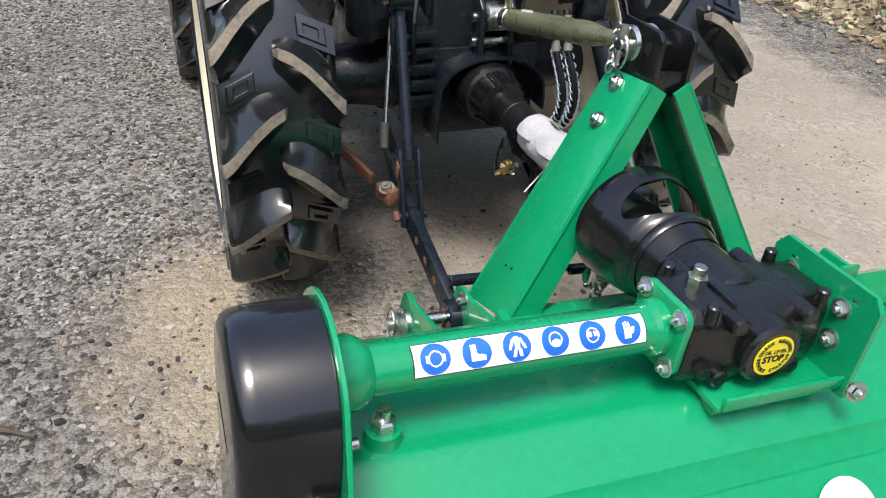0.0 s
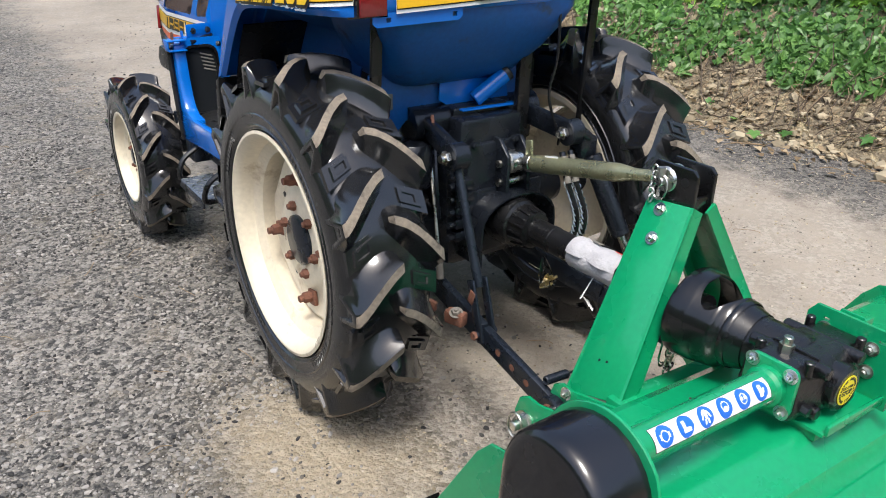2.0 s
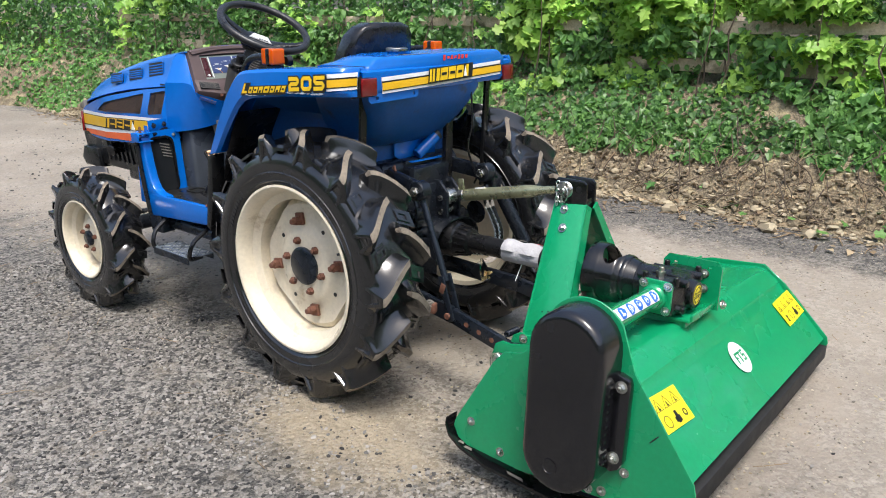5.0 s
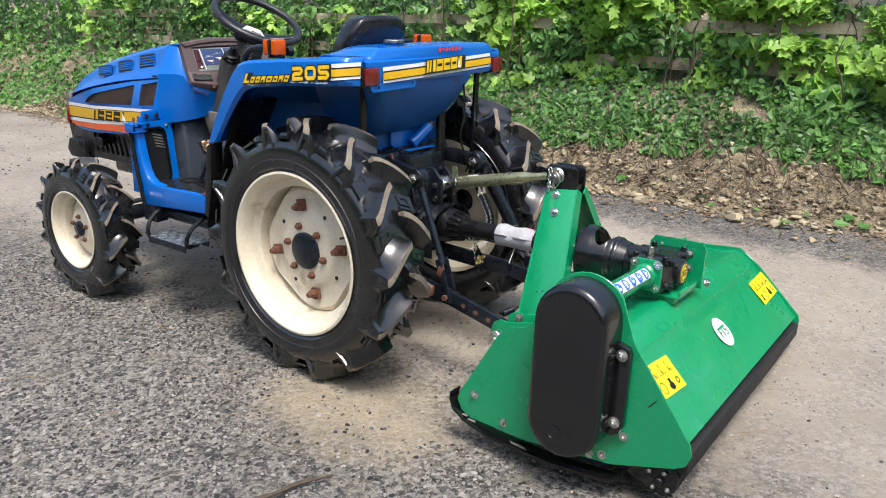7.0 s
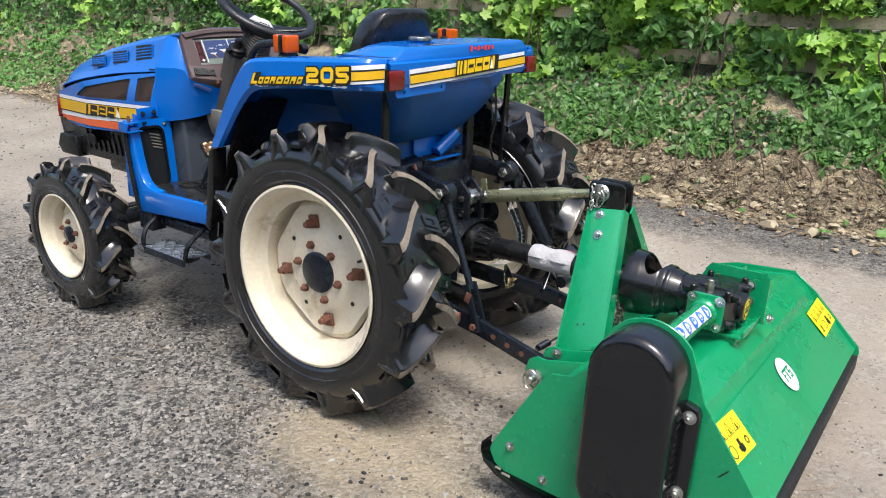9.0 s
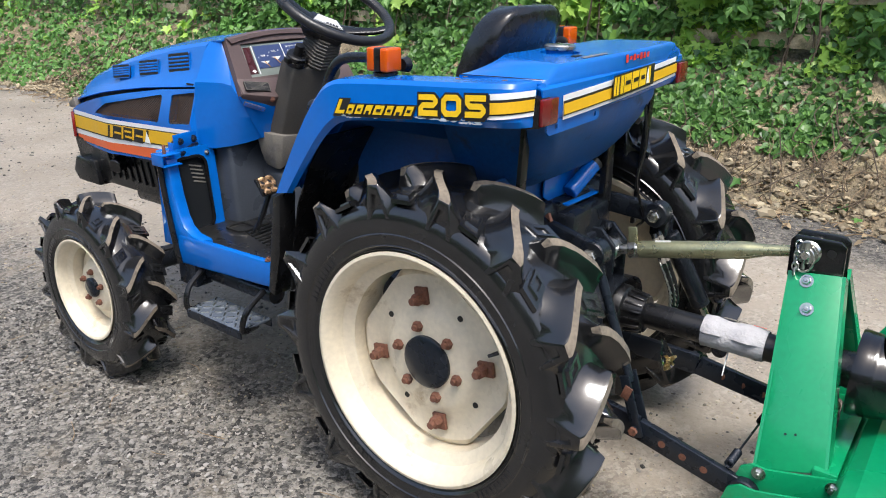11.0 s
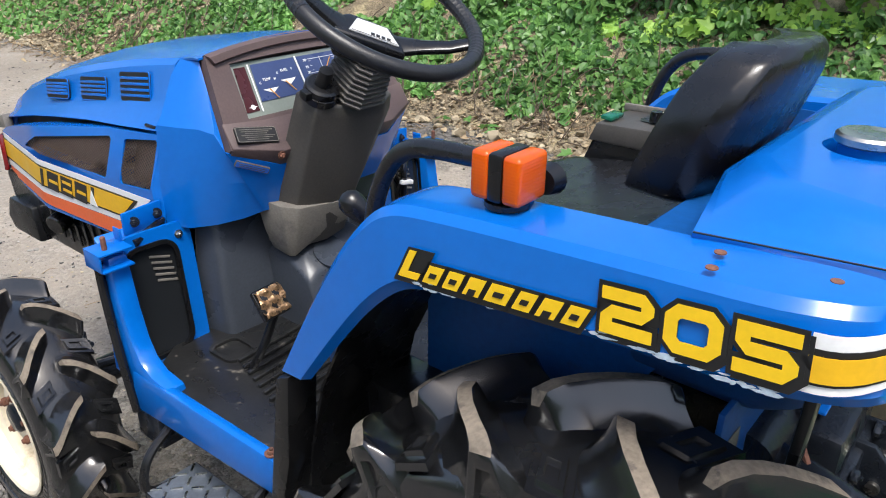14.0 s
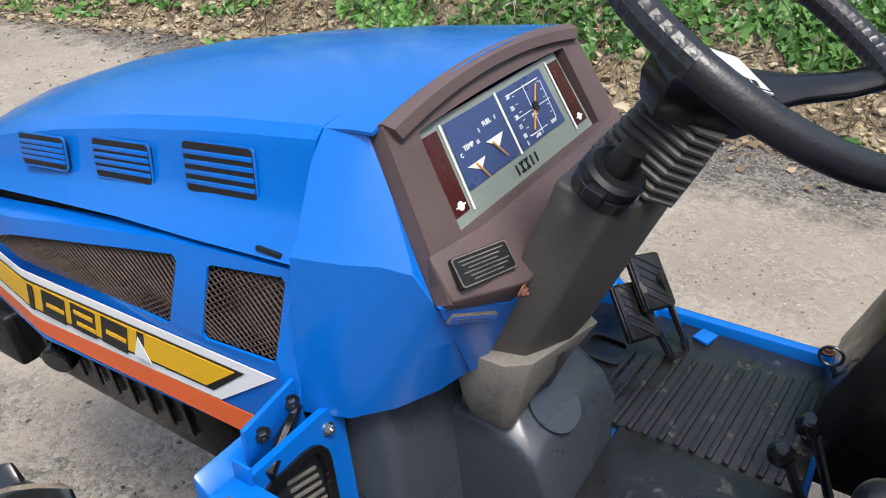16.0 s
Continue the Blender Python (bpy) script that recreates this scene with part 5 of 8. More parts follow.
for txt, x, y, sz in (("TEMP", -0.108, 0.026, 0.0095), ("FUEL", -0.052, 0.040, 0.0095), ("C", -0.128, 0.020, 0.008), ("H", -0.086, 0.024, 0.008), ("E", -0.074, 0.036, 0.008), ("F", -0.030, 0.040, 0.008), ("30", 0.016, 0.053, 0.009),
                      ("25", 0.016, 0.036, 0.009), ("20", 0.016, 0.022, 0.009), ("15", 0.016, 0.008, 0.009), ("10", 0.016, -0.006, 0.009), ("5", 0.016, -0.017, 0.009), ("PTO", 0.062, 0.012, 0.008), ("RPM", 0.100, -0.012, 0.008), ("x100", 0.048, -0.016, 0.007)):
    part("dial_text", lettering(txt, sz, SUR @ Matrix.Translation((x, y, -0.004))), WHITE, clu)
part("gauge_wedge", join(on([(-0.128, 0.004), (-0.086, 0.004), (-0.104, -0.008)], -0.004, 0.0006), on([(-0.072, 0.018), (-0.028, 0.018), (-0.048, 0.004)], -0.004, 0.0006)), WHITE, clu)
part("gauge_rule", bars([(0.062, 0.055, 0.088, 0.0012), (0.062, 0.020, 0.0012, 0.075), (0.066, 0.020, 0.100, 0.0012), (0.110, 0.020, 0.0012, 0.060), (0.055, -0.011, 0.05, 0.0012)] + [(0.030, 0.05 - 0.012 * k, 0.006, 0.001) for k in range(6)] + [(0.104, 0.05 - 0.012 * k, 0.006, 0.001) for k in range(6)],
     SUR @ Matrix.Translation((0, 0, -0.0042)), 0.0005), WHITE, clu)
for x, y, a, n in ((0.066, 0.022, 48, 0.075), (-0.104, -0.010, -60, 0.030), (-0.052, 0.0, -55, 0.034)):
    part("needle", turned(prism([(-n / 2, -0.0012), (n / 2, -0.0006), (n / 2, 0.0006), (-n / 2, 0.0012)], "z", -0.002, -0.0008), SUR @ pose(x, y, 0, 0, 0, a)), NEEDLE, clu, "amber gauge needle")
part("needle_hub", on(disc(0.007, 16, 0.066, 0.022), -0.002, 0.003), INK, clu)
part("panel_mark", bars([(-0.024 + 0.0135 * k, -0.037 + dz, 0.0095 if dz else 0.003, 0.0035 if dz else 0.015) for k in range(5) for dz in ((0.006, 0, -0.006) if k in (1, 2) else (0,))], SUR @ Matrix.Translation((-0.008, -0.002, -0.0058)), 0.0012), INK, clu, "black maker's mark drawn as blocks")
PM = SUR_FACE @ facing((-0.190, -0.066, 0.0040), (0.093, -0.021, 0.011), (0, 0.061, -0.0135))
lab = part("warning_plate", turned(prism(rounded(0.084, 0.033, 0.003, 3), "z", -0.004, 0.0012), PM), INK, tractor, "small black instruction plate with white border")
part("plate_print", join(turned(plate(rounded(0.0825, 0.0315, 0.003, 3), [rounded(0.0800, 0.0290, 0.003, 3)], lambda a, b: (a, b, 0.0014), 0.0004, (0, 0, 1)), PM),
     bars([(0.003 * math.sin(k * 5), 0.0105 - 0.0042 * k, 0.068 - 0.012 * (k % 3), 0.0013) for k in range(6)], PM @ Matrix.Translation((0, 0, 0.0014)), 0.0004)), GREYB_LIGHT, lab)
m = facing((-0.1695, 0.9335, 0.9195), (0.067, -0.0215, -0.029), (-0.040, -0.0235, 0.117))
lab = part("cowl_label", turned(prism(rounded(0.070, 0.013, 0.002), "z", -0.004, 0.0016), m), GREYB_LIGHT, tractor, "small blue and white label")
part("label_print", turned(prism(rounded(0.067, 0.0105, 0.002), "z", 0.0016, 0.0020), m), SIGN_BLUE, lab)
part("label_bars", bars([(0, 0.002, 0.056, 0.0013), (0, -0.002, 0.052, 0.0013)], m @ Matrix.Translation((0, 0, 0.0020)), 0.0004), GREYB_LIGHT, lab)

# steering column and wheel
rings = [[(-0.112, 0.985, 0.730), (-0.084, 0.935, 0.715), (-0.015, 0.905, 0.725), (0.035, 0.905, 0.735), (0.055, 0.925, 0.745), (0.062, 0.985, 0.745)],
         [(-0.112, 0.968, 0.812), (-0.088, 0.918, 0.803), (-0.020, 0.888, 0.800), (0.036, 0.885, 0.800), (0.058, 0.905, 0.805), (0.066, 0.968, 0.820)],
         [(-0.096, 0.895, 1.030), (-0.096, 0.836, 1.012), (-0.026, 0.812, 1.004), (0.058, 0.804, 0.998), (0.100, 0.826, 1.004), (0.102, 0.895, 1.030)],
         [(-0.091, 0.888, 1.060), (-0.092, 0.828, 1.041), (-0.025, 0.803, 1.034), (0.056, 0.796, 1.030), (0.097, 0.818, 1.036), (0.099, 0.888, 1.060)]]
part("column_cover", bevelled(loft(rings), 0.006, 3), GREYB, tractor, "grey-brown plastic steering column cover")
part("column_skirt", bevelled(loft([[(-0.134, 0.985, 0.838), (-0.122, 0.920, 0.828), (-0.094, 0.896, 0.822), (0.034, 0.866, 0.816), (0.066, 0.900, 0.805), (0.072, 0.985, 0.820)], [(-0.124, 0.975, 0.765), (-0.110, 0.924, 0.752), (-0.094, 0.910, 0.748), (0.030, 0.892, 0.762), (0.062, 0.912, 0.772), (0.066, 0.98, 0.78)],
     [(-0.112, 0.968, 0.722), (-0.102, 0.928, 0.708), (-0.094, 0.918, 0.708), (-0.040, 0.908, 0.738), (0.052, 0.925, 0.760), (0.056, 0.975, 0.765)]]), 0.004), GREYB_LIGHT, tractor, "pale faded column skirt")
WC = Vector((-0.006, 0.735, 1.215))
wn_ = Vector((0.0097, -0.587, 1.0)).normalized()
boot = []
for k in range(9):
    f = 0.051 - 0.0012 * k
    for q, g in ((0.0, 0.0), (0.35, 0.0045), (0.65, 0.0045)):
        w = f + g - 0.002
        c0 = WC - wn_ * (0.192 - 0.0105 * (k + q)) + Vector((0.014, 0, 0))
        ex, ey = Vector((1, 0, 0)), wn_.cross(Vector((1, 0, 0)))
        boot.append([c0 + ex * a * w + ey * b * w * 0.95 for a, b in ((-1, -0.5), (-0.6, -1), (0.6, -1), (1, -0.5), (1, 0.8), (0.8, 1), (-0.8, 1), (-1, 0.8))])
part("column_boot", loft(boot), GREYB, tractor, "ribbed grey rubber boot", smooth=20)
part("column_shaft", rod(WC - wn_ * 0.13, WC - wn_ * 0.05, 0.020, seg=16), BLACK_PLASTIC, tractor)
sx = Vector((0.736, -0.563, -0.38)).normalized()
e1 = (sx - wn_ * sx.dot(wn_)).normalized()
e2 = wn_.cross(e1)
WR = 0.177
sw = part("steering_wheel", pipe([WC + WR * (math.cos(a) * e1 + math.sin(a) * e2) for a in [2 * math.pi * i / 64 for i in range(64)]], 0.0145, seg=14, smooth=0, loop=True), GRIP, tractor, "black steering wheel with ribbed grip")
for span_ in (range(-12, 44), range(83, 116)):
    ribs = []
    for i in span_:
        a = 2 * math.pi * i / 190
        c0 = WC + WR * (math.cos(a) * e1 + math.sin(a) * e2)
        td = (-math.sin(a) * e1 + math.cos(a) * e2)
        ribs.append([c0 + (math.cos(q) * wn_ + math.sin(q) * (c0 - WC).normalized()) * (0.0152 if i % 2 else 0.0143) for q in [2 * math.pi * u / 12 for u in range(12)]])
    part("ribbed_grip", loft(ribs), GRIP, sw, "ribbed grip section", smooth=10)
HC = WC - wn_ * 0.064
for sg in (1, -1):
    part("spoke", bevelled(loft([[HC + e1 * sg * q + e2 * b + wn_ * (up + c) for b, c in ((-w, -0.008), (w, -0.008), (w, 0.003), (0.4 * w, 0.007), (-0.4 * w, 0.007), (-w, 0.003))] for q, w, up in ((0.01, 0.030, -0.004), (0.05, 0.028, 0.004), (0.09, 0.018, 0.018), (0.135, 0.016, 0.036), (0.172, 0.015, 0.060))]), 0.002), BLACK_PLASTIC, sw)
part("wheel_hub", bevelled(loft([[HC + e1 * a * f + e2 * b * f + wn_ * h for a, b in ((-0.078, -0.034), (0.062, -0.034), (0.055, -0.005), (0.032, 0.036), (-0.050, 0.040), (-0.080, 0.010))] for f, h in ((0.75, -0.045), (0.95, -0.020), (1.0, 0.004), (0.93, 0.012))]), 0.004), BLACK_PLASTIC, sw, "black padded hub")
HB = facing(HC + wn_ * 0.0125 + e2 * 0.002, e1, e2)
part("hub_badge", turned(prism([(-0.048, -0.024), (0.046, -0.024), (0.024, 0.022), (-0.034, 0.022)], "z", 0, 0.0022, 0.0), HB), SILVER, sw, "silver badge")
part("badge_mark", bars([(-0.004 + 0.010 * k, -0.015, 0.007, 0.008) for k in range(4)] + [(0.0, -0.0215, 0.086, 0.0012)], HB @ Matrix.Translation((0, 0, 0.0022)), 0.0006), INK, sw)
SWP = Vector((-0.070, 0.836, 1.070))
sd_ = Vector((-0.12, -0.48, 0.86)).normalized()
part("light_switch", join(turn([(0, 0.033), (0.016, 0.034), (0.018, 0.031), (0.020, 0.034), (0.030, 0.033), (0.034, 0.028)], SWP - sd_ * 0.024, SWP + sd_, seg=28), rod(SWP + sd_ * 0.008, SWP + sd_ * 0.040, 0.017, 0.013, seg=14), box(SWP + Vector((-0.028, 0.004, -0.008)), (0.036, 0.022, 0.018), 0.005, (20, 0, 0))), BLACK_PLASTIC, tractor, "black rotary light switch")

# footplate: blue frame, rubber mats, pedals, slate covers
for s in (-1, 1):
    xo = XC + s * 0.432
    part("step_frame", join(prism([(1.02, 0.556), (0.600, 0.566), (0.578, 0.560), (0.576, 0.496), (0.590, 0.490), (1.04, 0.460)], "x", min(xo + s * 0.010, xo + s * 0.034), max(xo + s * 0.010, xo + s * 0.034), 0.008)), BLUE, tractor, "blue step sill with worn edge")
    xo = XC + s * 0.462
    post = [(0.94, 0.480), (1.040, 0.452), (1.062, 0.56), (1.090, 0.785), (1.040, 0.785), (1.022, 0.68), (1.004, 0.615), (0.985, 0.583), (0.955, 0.565), (0.90, 0.559), (0.90, 0.490)]
    part("side_post", prism(post, "x", xo - (0.040 if s > 0 else 0.001), xo + (0.001 if s > 0 else 0.040), 0.009), BLUE, tractor, "blue front corner post")
    part("post_inner", prism([(1.075, 0.50), (1.095, 0.78), (1.12, 0.80), (1.13, 0.50)], "x", XC + s * 0.30, XC + s * 0.445, 0.004), BLUE, tractor)
    part("rubber_strip", pipe([(xo + s * 0.008, 1.064, 0.775), (xo + s * 0.010, 1.056, 0.70), (xo + s * 0.010, 1.038, 0.58), (xo + s * 0.008, 1.016, 0.465)], 0.009, seg=8), BLACK_PLASTIC, tractor, "black rubber edge strip")
    part("post_cap", join(box((xo - s * 0.010, 1.050, 0.768), (0.062, 0.060, 0.004), 0.001), box((xo - s * 0.010, 1.052, 0.800), (0.066, 0.058, 0.004), 0.001), box((xo + s * 0.021, 1.052, 0.784), (0.004, 0.056, 0.034), 0.001), box((xo - s * 0.040, 1.068, 0.812), (0.004, 0.026, 0.028), 0.002)), BLUE, tractor, "blue folded hinge bracket")
    part("hinge_pin", rod((xo, 1.045, 0.79), (xo, 1.045, 0.828), 0.005, seg=10, bev=0.002), RUST, tractor, "rusty hinge pin")
    part("bracket", bar((XC + s * 0.400, 1.086, 0.819), (XC + s * 0.312, 1.098, 0.820), 0.006, 0.045, 0.001), BLUE, tractor, "blue angle bracket")
    for q in (0.25, 0.85):
        p = Vector((XC + s * 0.400, 1.086, 0.819)).lerp(Vector((XC + s * 0.312, 1.098, 0.820)), q) + Vector((0, -0.004, 0))
        part("bracket_bolt", bolt(p, (s * 0.42, -0.9, 0), 0.0075), STEEL_BLUE, tractor)
    part("bracket_seal", pipe([(XC + s * 0.395, 1.065, 0.785), (XC + s * 0.31, 1.100, 0.800)], 0.008, seg=8, smooth=2), BLACK_PLASTIC, tractor)
    fr = facing((XC + s * 0.356, 1.062, 0.655), (1, 0, 0), (0, 0.10, 1))
    out = rounded(0.165, 0.290, 0.03)
    ins = rounded(0.112, 0.232, 0.032, cx=-s * -0.012)
    fw = part("window_frame", turned(plate(out, [ins], lambda a, b: (a, b, 0), 0.010, (0, 0, 1)), fr), BLUE, tractor, "blue pressed frame")
    part("window_seal", turned(plate(rounded(0.122, 0.242, 0.036, cx=s * 0.012), [rounded(0.104, 0.224, 0.028, cx=s * 0.012)], lambda a, b: (a, b, 0.006), 0.008, (0, 0, 1)), fr), BLACK_PLASTIC, fw)
    part("smoked_pane", turned(prism(rounded(0.112, 0.24, 0.03, cx=s * 0.012), "z", -0.004, 0.002), fr), SMOKED, fw, "dark smoked pane")
    # pale bars stand for the light stripes reflected in the pane
    part("pane_reflections", turned(join(*[box((0.01 + 0.002 * k, 0.085 - 0.013 * k, 0.003), (0.045, 0.005, 0.003), 0.001, (0, 0, -16)) for k in range(5)]), fr), GREYB_LIGHT, fw)
    for a, b in ((0.055, 0.12), (0.055, -0.12)):
        part("frame_screw", bolt(fr @ Vector((a * -s, b, 0.010)), fr.to_3x3() @ Vector((0, 0, 1)), 0.006), CHROME, fw)
part("footplate", prism([(XC - 0.44, 0.580), (XC + 0.44, 0.580), (XC + 0.44, 1.0), (XC + 0.33, 1.10), (XC - 0.33, 1.10), (XC - 0.44, 1.0)], "z", 0.512, 0.535, 0.004), BLUE_SHADED, tractor, "blue steel footplate")
for s in (-1, 1):
    mt = part("floor_mat", prism([(XC + s * 0.438, 0.59), (XC + s * 0.438, 0.99), (XC + s * 0.32, 1.075), (XC + s * 0.12, 1.075), (XC + s * 0.12, 0.59)], "z", 0.536, 0.545, 0.003), MAT_RUB, tractor, "black ribbed rubber floor mat")
    for k in range(13):
        y = 0.612 + 0.0245 * k
        part("mat_rib", box((XC + s * (0.258 - 0.004 * k), y, 0.548), (0.265 - 0.006 * k, 0.010, 0.009), 0.003, (0, 0, s * -4)), MAT_RUB, mt)
    part("pedal_slot", plate(rounded(0.075, 0.085, 0.02), [rounded(0.058, 0.066, 0.016)], lambda a, b: (XC + s * 0.285 + a, 0.945 + b, 0.545), 0.006, (0, 0, 1)), MAT_RUB, mt)
slate = [[(XC - w, 1.085, z), (XC - w * 0.93, y, z), (XC - 0.10, y - 0.01, z), (XC - 0.085, y - 0.035, z), (XC + 0.085, y - 0.035, z), (XC + 0.10, y - 0.01, z), (XC + w * 0.93, y, z), (XC + w, 1.085, z)] for w, y, z in ((0.27, 0.985, 0.48), (0.268, 1.000, 0.60), (0.262, 1.015, 0.72), (0.255, 1.035, 0.80))]
part("firewall_cover", bevelled(loft(slate), 0.016, 4), COVER, tractor, "dark slate plastic firewall cover", smooth=50)
part("transmission_hump", bevelled(loft([[(0.017 - w, y, 0.46), (0.017 - w, y, z), (0.017 - w + 0.03, y, z + 0.020), (0.017 + w - 0.03, y, z + 0.020), (0.017 + w, y, z), (0.017 + w, y, 0.46)] for y, z, w in ((1.02, 0.700, 0.113), (0.925, 0.690, 0.113), (0.880, 0.662, 0.113), (0.860, 0.620, 0.115), (0.852, 0.47, 0.118))]), 0.012, 3), COVER, tractor, "dark slate transmission tunnel cover", smooth=50)
part("tunnel_mat", box((0.035, 0.71, 0.532), (0.246, 0.29, 0.030), 0.004), MAT_RUB, tractor, "black rubber tunnel mat")
part("tunnel_cap", turned(prism(rounded(0.085, 0.075, 0.036, 8), "z", 0, 0.004), facing((-0.012, 0.898, 0.695), (1, 0, 0), (0, 0.84, 0.54))), COVER, tractor)
ped = part("clutch_pedal", join(box((-0.250, 0.806, 0.708), (0.066, 0.012, 0.060), 0.005, (-35, 0, 4)), pipe([(-0.235, 0.808, 0.69), (-0.262, 0.83, 0.60), (-0.268, 0.90, 0.50), (-0.268, 0.95, 0.52)], 0.008, seg=8)), BLACK_PLASTIC, tractor, "black pedal with torn rubber pad")
COPPER = mat("rubbed_copper_metal", (0.42, 0.26, 0.14), 0.35, metal=0.7, vary=0.4, scale=60, fine=200, bump=0.5, dirt=(0.02, 0.018, 0.016), dirt_at=0.5, dirt_scale=45)
part("pedal_pad", turned(loft([[(x, y, 0.004 * math.sin(x * 220 + y * 150) + 0.002 * math.cos(y * 310)) for x in np.linspace(-0.030, 0.030, 12)] for y in np.linspace(-0.027, 0.027, 10)], closed=False), pose(-0.250, 0.806, 0.708, -35, 0, 4) @ pose(0, -0.0085, 0, 90, 0, 0)), COPPER, ped, "torn pad showing rubbed metal")
for k, (x, y, z) in enumerate(((0.325, 0.905, 0.640), (0.372, 0.900, 0.675))):
    ped = part("brake_pedal", join(turned(box((0, 0, 0), (0.078, 0.010, 0.100), 0.006), pose(x, y, z, -45, 10, -24)), bar((x + 0.012, y - 0.01, z + 0.01), (x + 0.040, y - 0.095, 0.500), 0.022, 0.009, 0.002)), BLACK_PLASTIC, tractor, "black brake pedal with grooved pad")
    part("pedal_pad", turned(join(box((0, -0.0065, 0), (0.070, 0.004, 0.092), 0.002), *[box((0.0, -0.009, -0.034 + 0.017 * q), (0.060, 0.0025, 0.005), 0.0008, (0, 32, 0)) for q in range(5)]), pose(x, y, z, -45, 10, -24)), MAT_RUB, ped, "worn grooved rubber pad")
part("sill_bracket", bar((0.425, 0.81, 0.551), (0.460, 0.80, 0.551), 0.03, 0.006, 0.001), BLUE, tractor)
lev = part("gear_lever", pipe([(-0.190, 0.420, 0.76), (-0.212, 0.452, 0.850), (-0.245, 0.500, 0.920), (-0.262, 0.526, 0.950)], 0.008, seg=10), ZINC, tractor, "bright lever with black knob")
part("lever_collar", rod((-0.205, 0.442, 0.83), (-0.226, 0.472, 0.882), 0.012, seg=10), RUST, lev)
part("knob", turn([(0, 0.009), (0.012, 0.012), (0.030, 0.0165), (0.052, 0.0200), (0.064, 0.0185), (0.072, 0.011), (0.075, 0)], (-0.256, 0.517, 0.940), (-0.300, 0.582, 1.014), seg=22), BLACK_PLASTIC, lev)
for x, y, z in ((0.10, 0.62, 0.655), (0.15, 0.60, 0.675)):
    lev = part("short_lever", rod((x + 0.03, y - 0.05, 0.53), (x, y, z), 0.007, seg=8), STEEL_BLUE, tractor, "short lever with black ball knob")
    part("knob", turn([(0, 0.007), (0.005, 0.014), (0.016, 0.018), (0.027, 0.014), (0.032, 0.0)], (x, y, z - 0.010), (x - 0.01, y + 0.02, z + 0.03), seg=18), BLACK, lev)

for k, (dx, dy) in enumerate(((0.0, 0.0), (0.018, 0.010), (-0.015, 0.018))):
    part("wiring_loom", pipe([(0.395 + dx, 1.075 + dy, 0.80), (0.380 + dx, 1.045 + dy, 0.74), (0.385 - dx, 1.050 + dy, 0.67), (0.365 + dx, 1.035 + dy, 0.60), (0.375 + dx, 1.05 + dy, 0.545)], 0.006 + 0.002 * (k == 0), seg=8), BLACK_PLASTIC, tractor, "black wiring loom")
part("loom_clip", box((0.385, 1.040, 0.715), (0.045, 0.012, 0.012), 0.003, (0, 12, 0)), WHITE, tractor, "white loom clip")
# side step
for s in (-1, 1):
    xo = XC + s * 0.475
    st = part("side_step", prism([(xo - 0.055, 0.665), (xo + 0.055, 0.665), (xo + 0.055, 0.915), (xo - 0.055, 0.915)], "z", 0.355, 0.361, 0.001), STEP_STEEL, tractor, "grey chequer plate step")
    part("step_lip", join(box((xo + s * 0.055, 0.79, 0.347), (0.004, 0.25, 0.026), 0.001), box((xo - s * 0.055, 0.79, 0.347), (0.004, 0.25, 0.026), 0.001)), STEEL_BLUE, st)
    for j in range(9):
        for k in range(4):
            a = 40 if (j + k) % 2 else -40
            part("tread_mark", box((xo - 0.040 + 0.027 * k, 0.68 + 0.028 * j, 0.3618), (0.022, 0.005, 0.003), 0.001, (0, 0, a)), ZINC, st)
    for y in (0.905, 0.675):
        part("step_hanger", pipe([(xo - s * 0.01, y, 0.352), (xo + s * 0.05, y + (0.012 if y > 0.8 else -0.012), 0.36), (xo + s * 0.035, y + (0.02 if y > 0.8 else -0.02), 0.42), (xo - s * 0.03, y + (0.03 if y > 0.8 else -0.02), 0.46)], 0.009, seg=8), BLACK_PLASTIC, st)
    part("step_mount", join(box((xo - s * 0.045, 1.00, 0.435), (0.06, 0.085, 0.085), 0.004), rod((xo - s * 0.08, 0.98, 0.43), (xo - s * 0.08, 0.66, 0.43), 0.030, seg=12), box((xo - s * 0.045, 0.965, 0.463), (0.045, 0.03, 0.02), 0.003)), STEEL_BLUE, tractor, "dark steel step mount")
    part("mount_bolt", bolt((xo - s * 0.035, 1.005, 0.478), (0, 0, 1), 0.008), RUST, tractor)
    part("sill_bolt", bolt((XC + s * 0.455, 0.612, 0.5665), (0, 0, 1), 0.008), RUST, tractor)

# ---- tractor: fenders, rear body, seat, lamps ----
FEND = [(0.463, 0.797, 0.530, 0.780, 0.462), (0.405, 0.875, 0.474, 0.885, 0.462), (0.345, 0.950, 0.412, 0.990, 0.462), (0.300, 0.991, 0.355, 1.060, 0.462), (0.270, 1.003, 0.318, 1.085, 0.462), (0.235, 1.010, 0.265, 1.094, 0.462), (0.05, 1.028, 0.05, 1.108, 0.462),
        (-0.08, 1.034, -0.08, 1.115, 0.462), (-0.12, 1.037, -0.12, 1.118, 0.458), (-0.165, 1.038, -0.160, 1.118, 0.440), (-0.186, 1.038, -0.175, 1.118, 0.412), (-0.192, 1.038, -0.182, 1.118, 0.380)]
for _ in range(2):
    FEND = [FEND[0]] + [tuple(0.5 * (p + q) + w * (q - p) for p, q in zip(u, v)) for u, v in zip(FEND, FEND[1:]) for w in (-0.25, 0.25)] + [FEND[-1]]
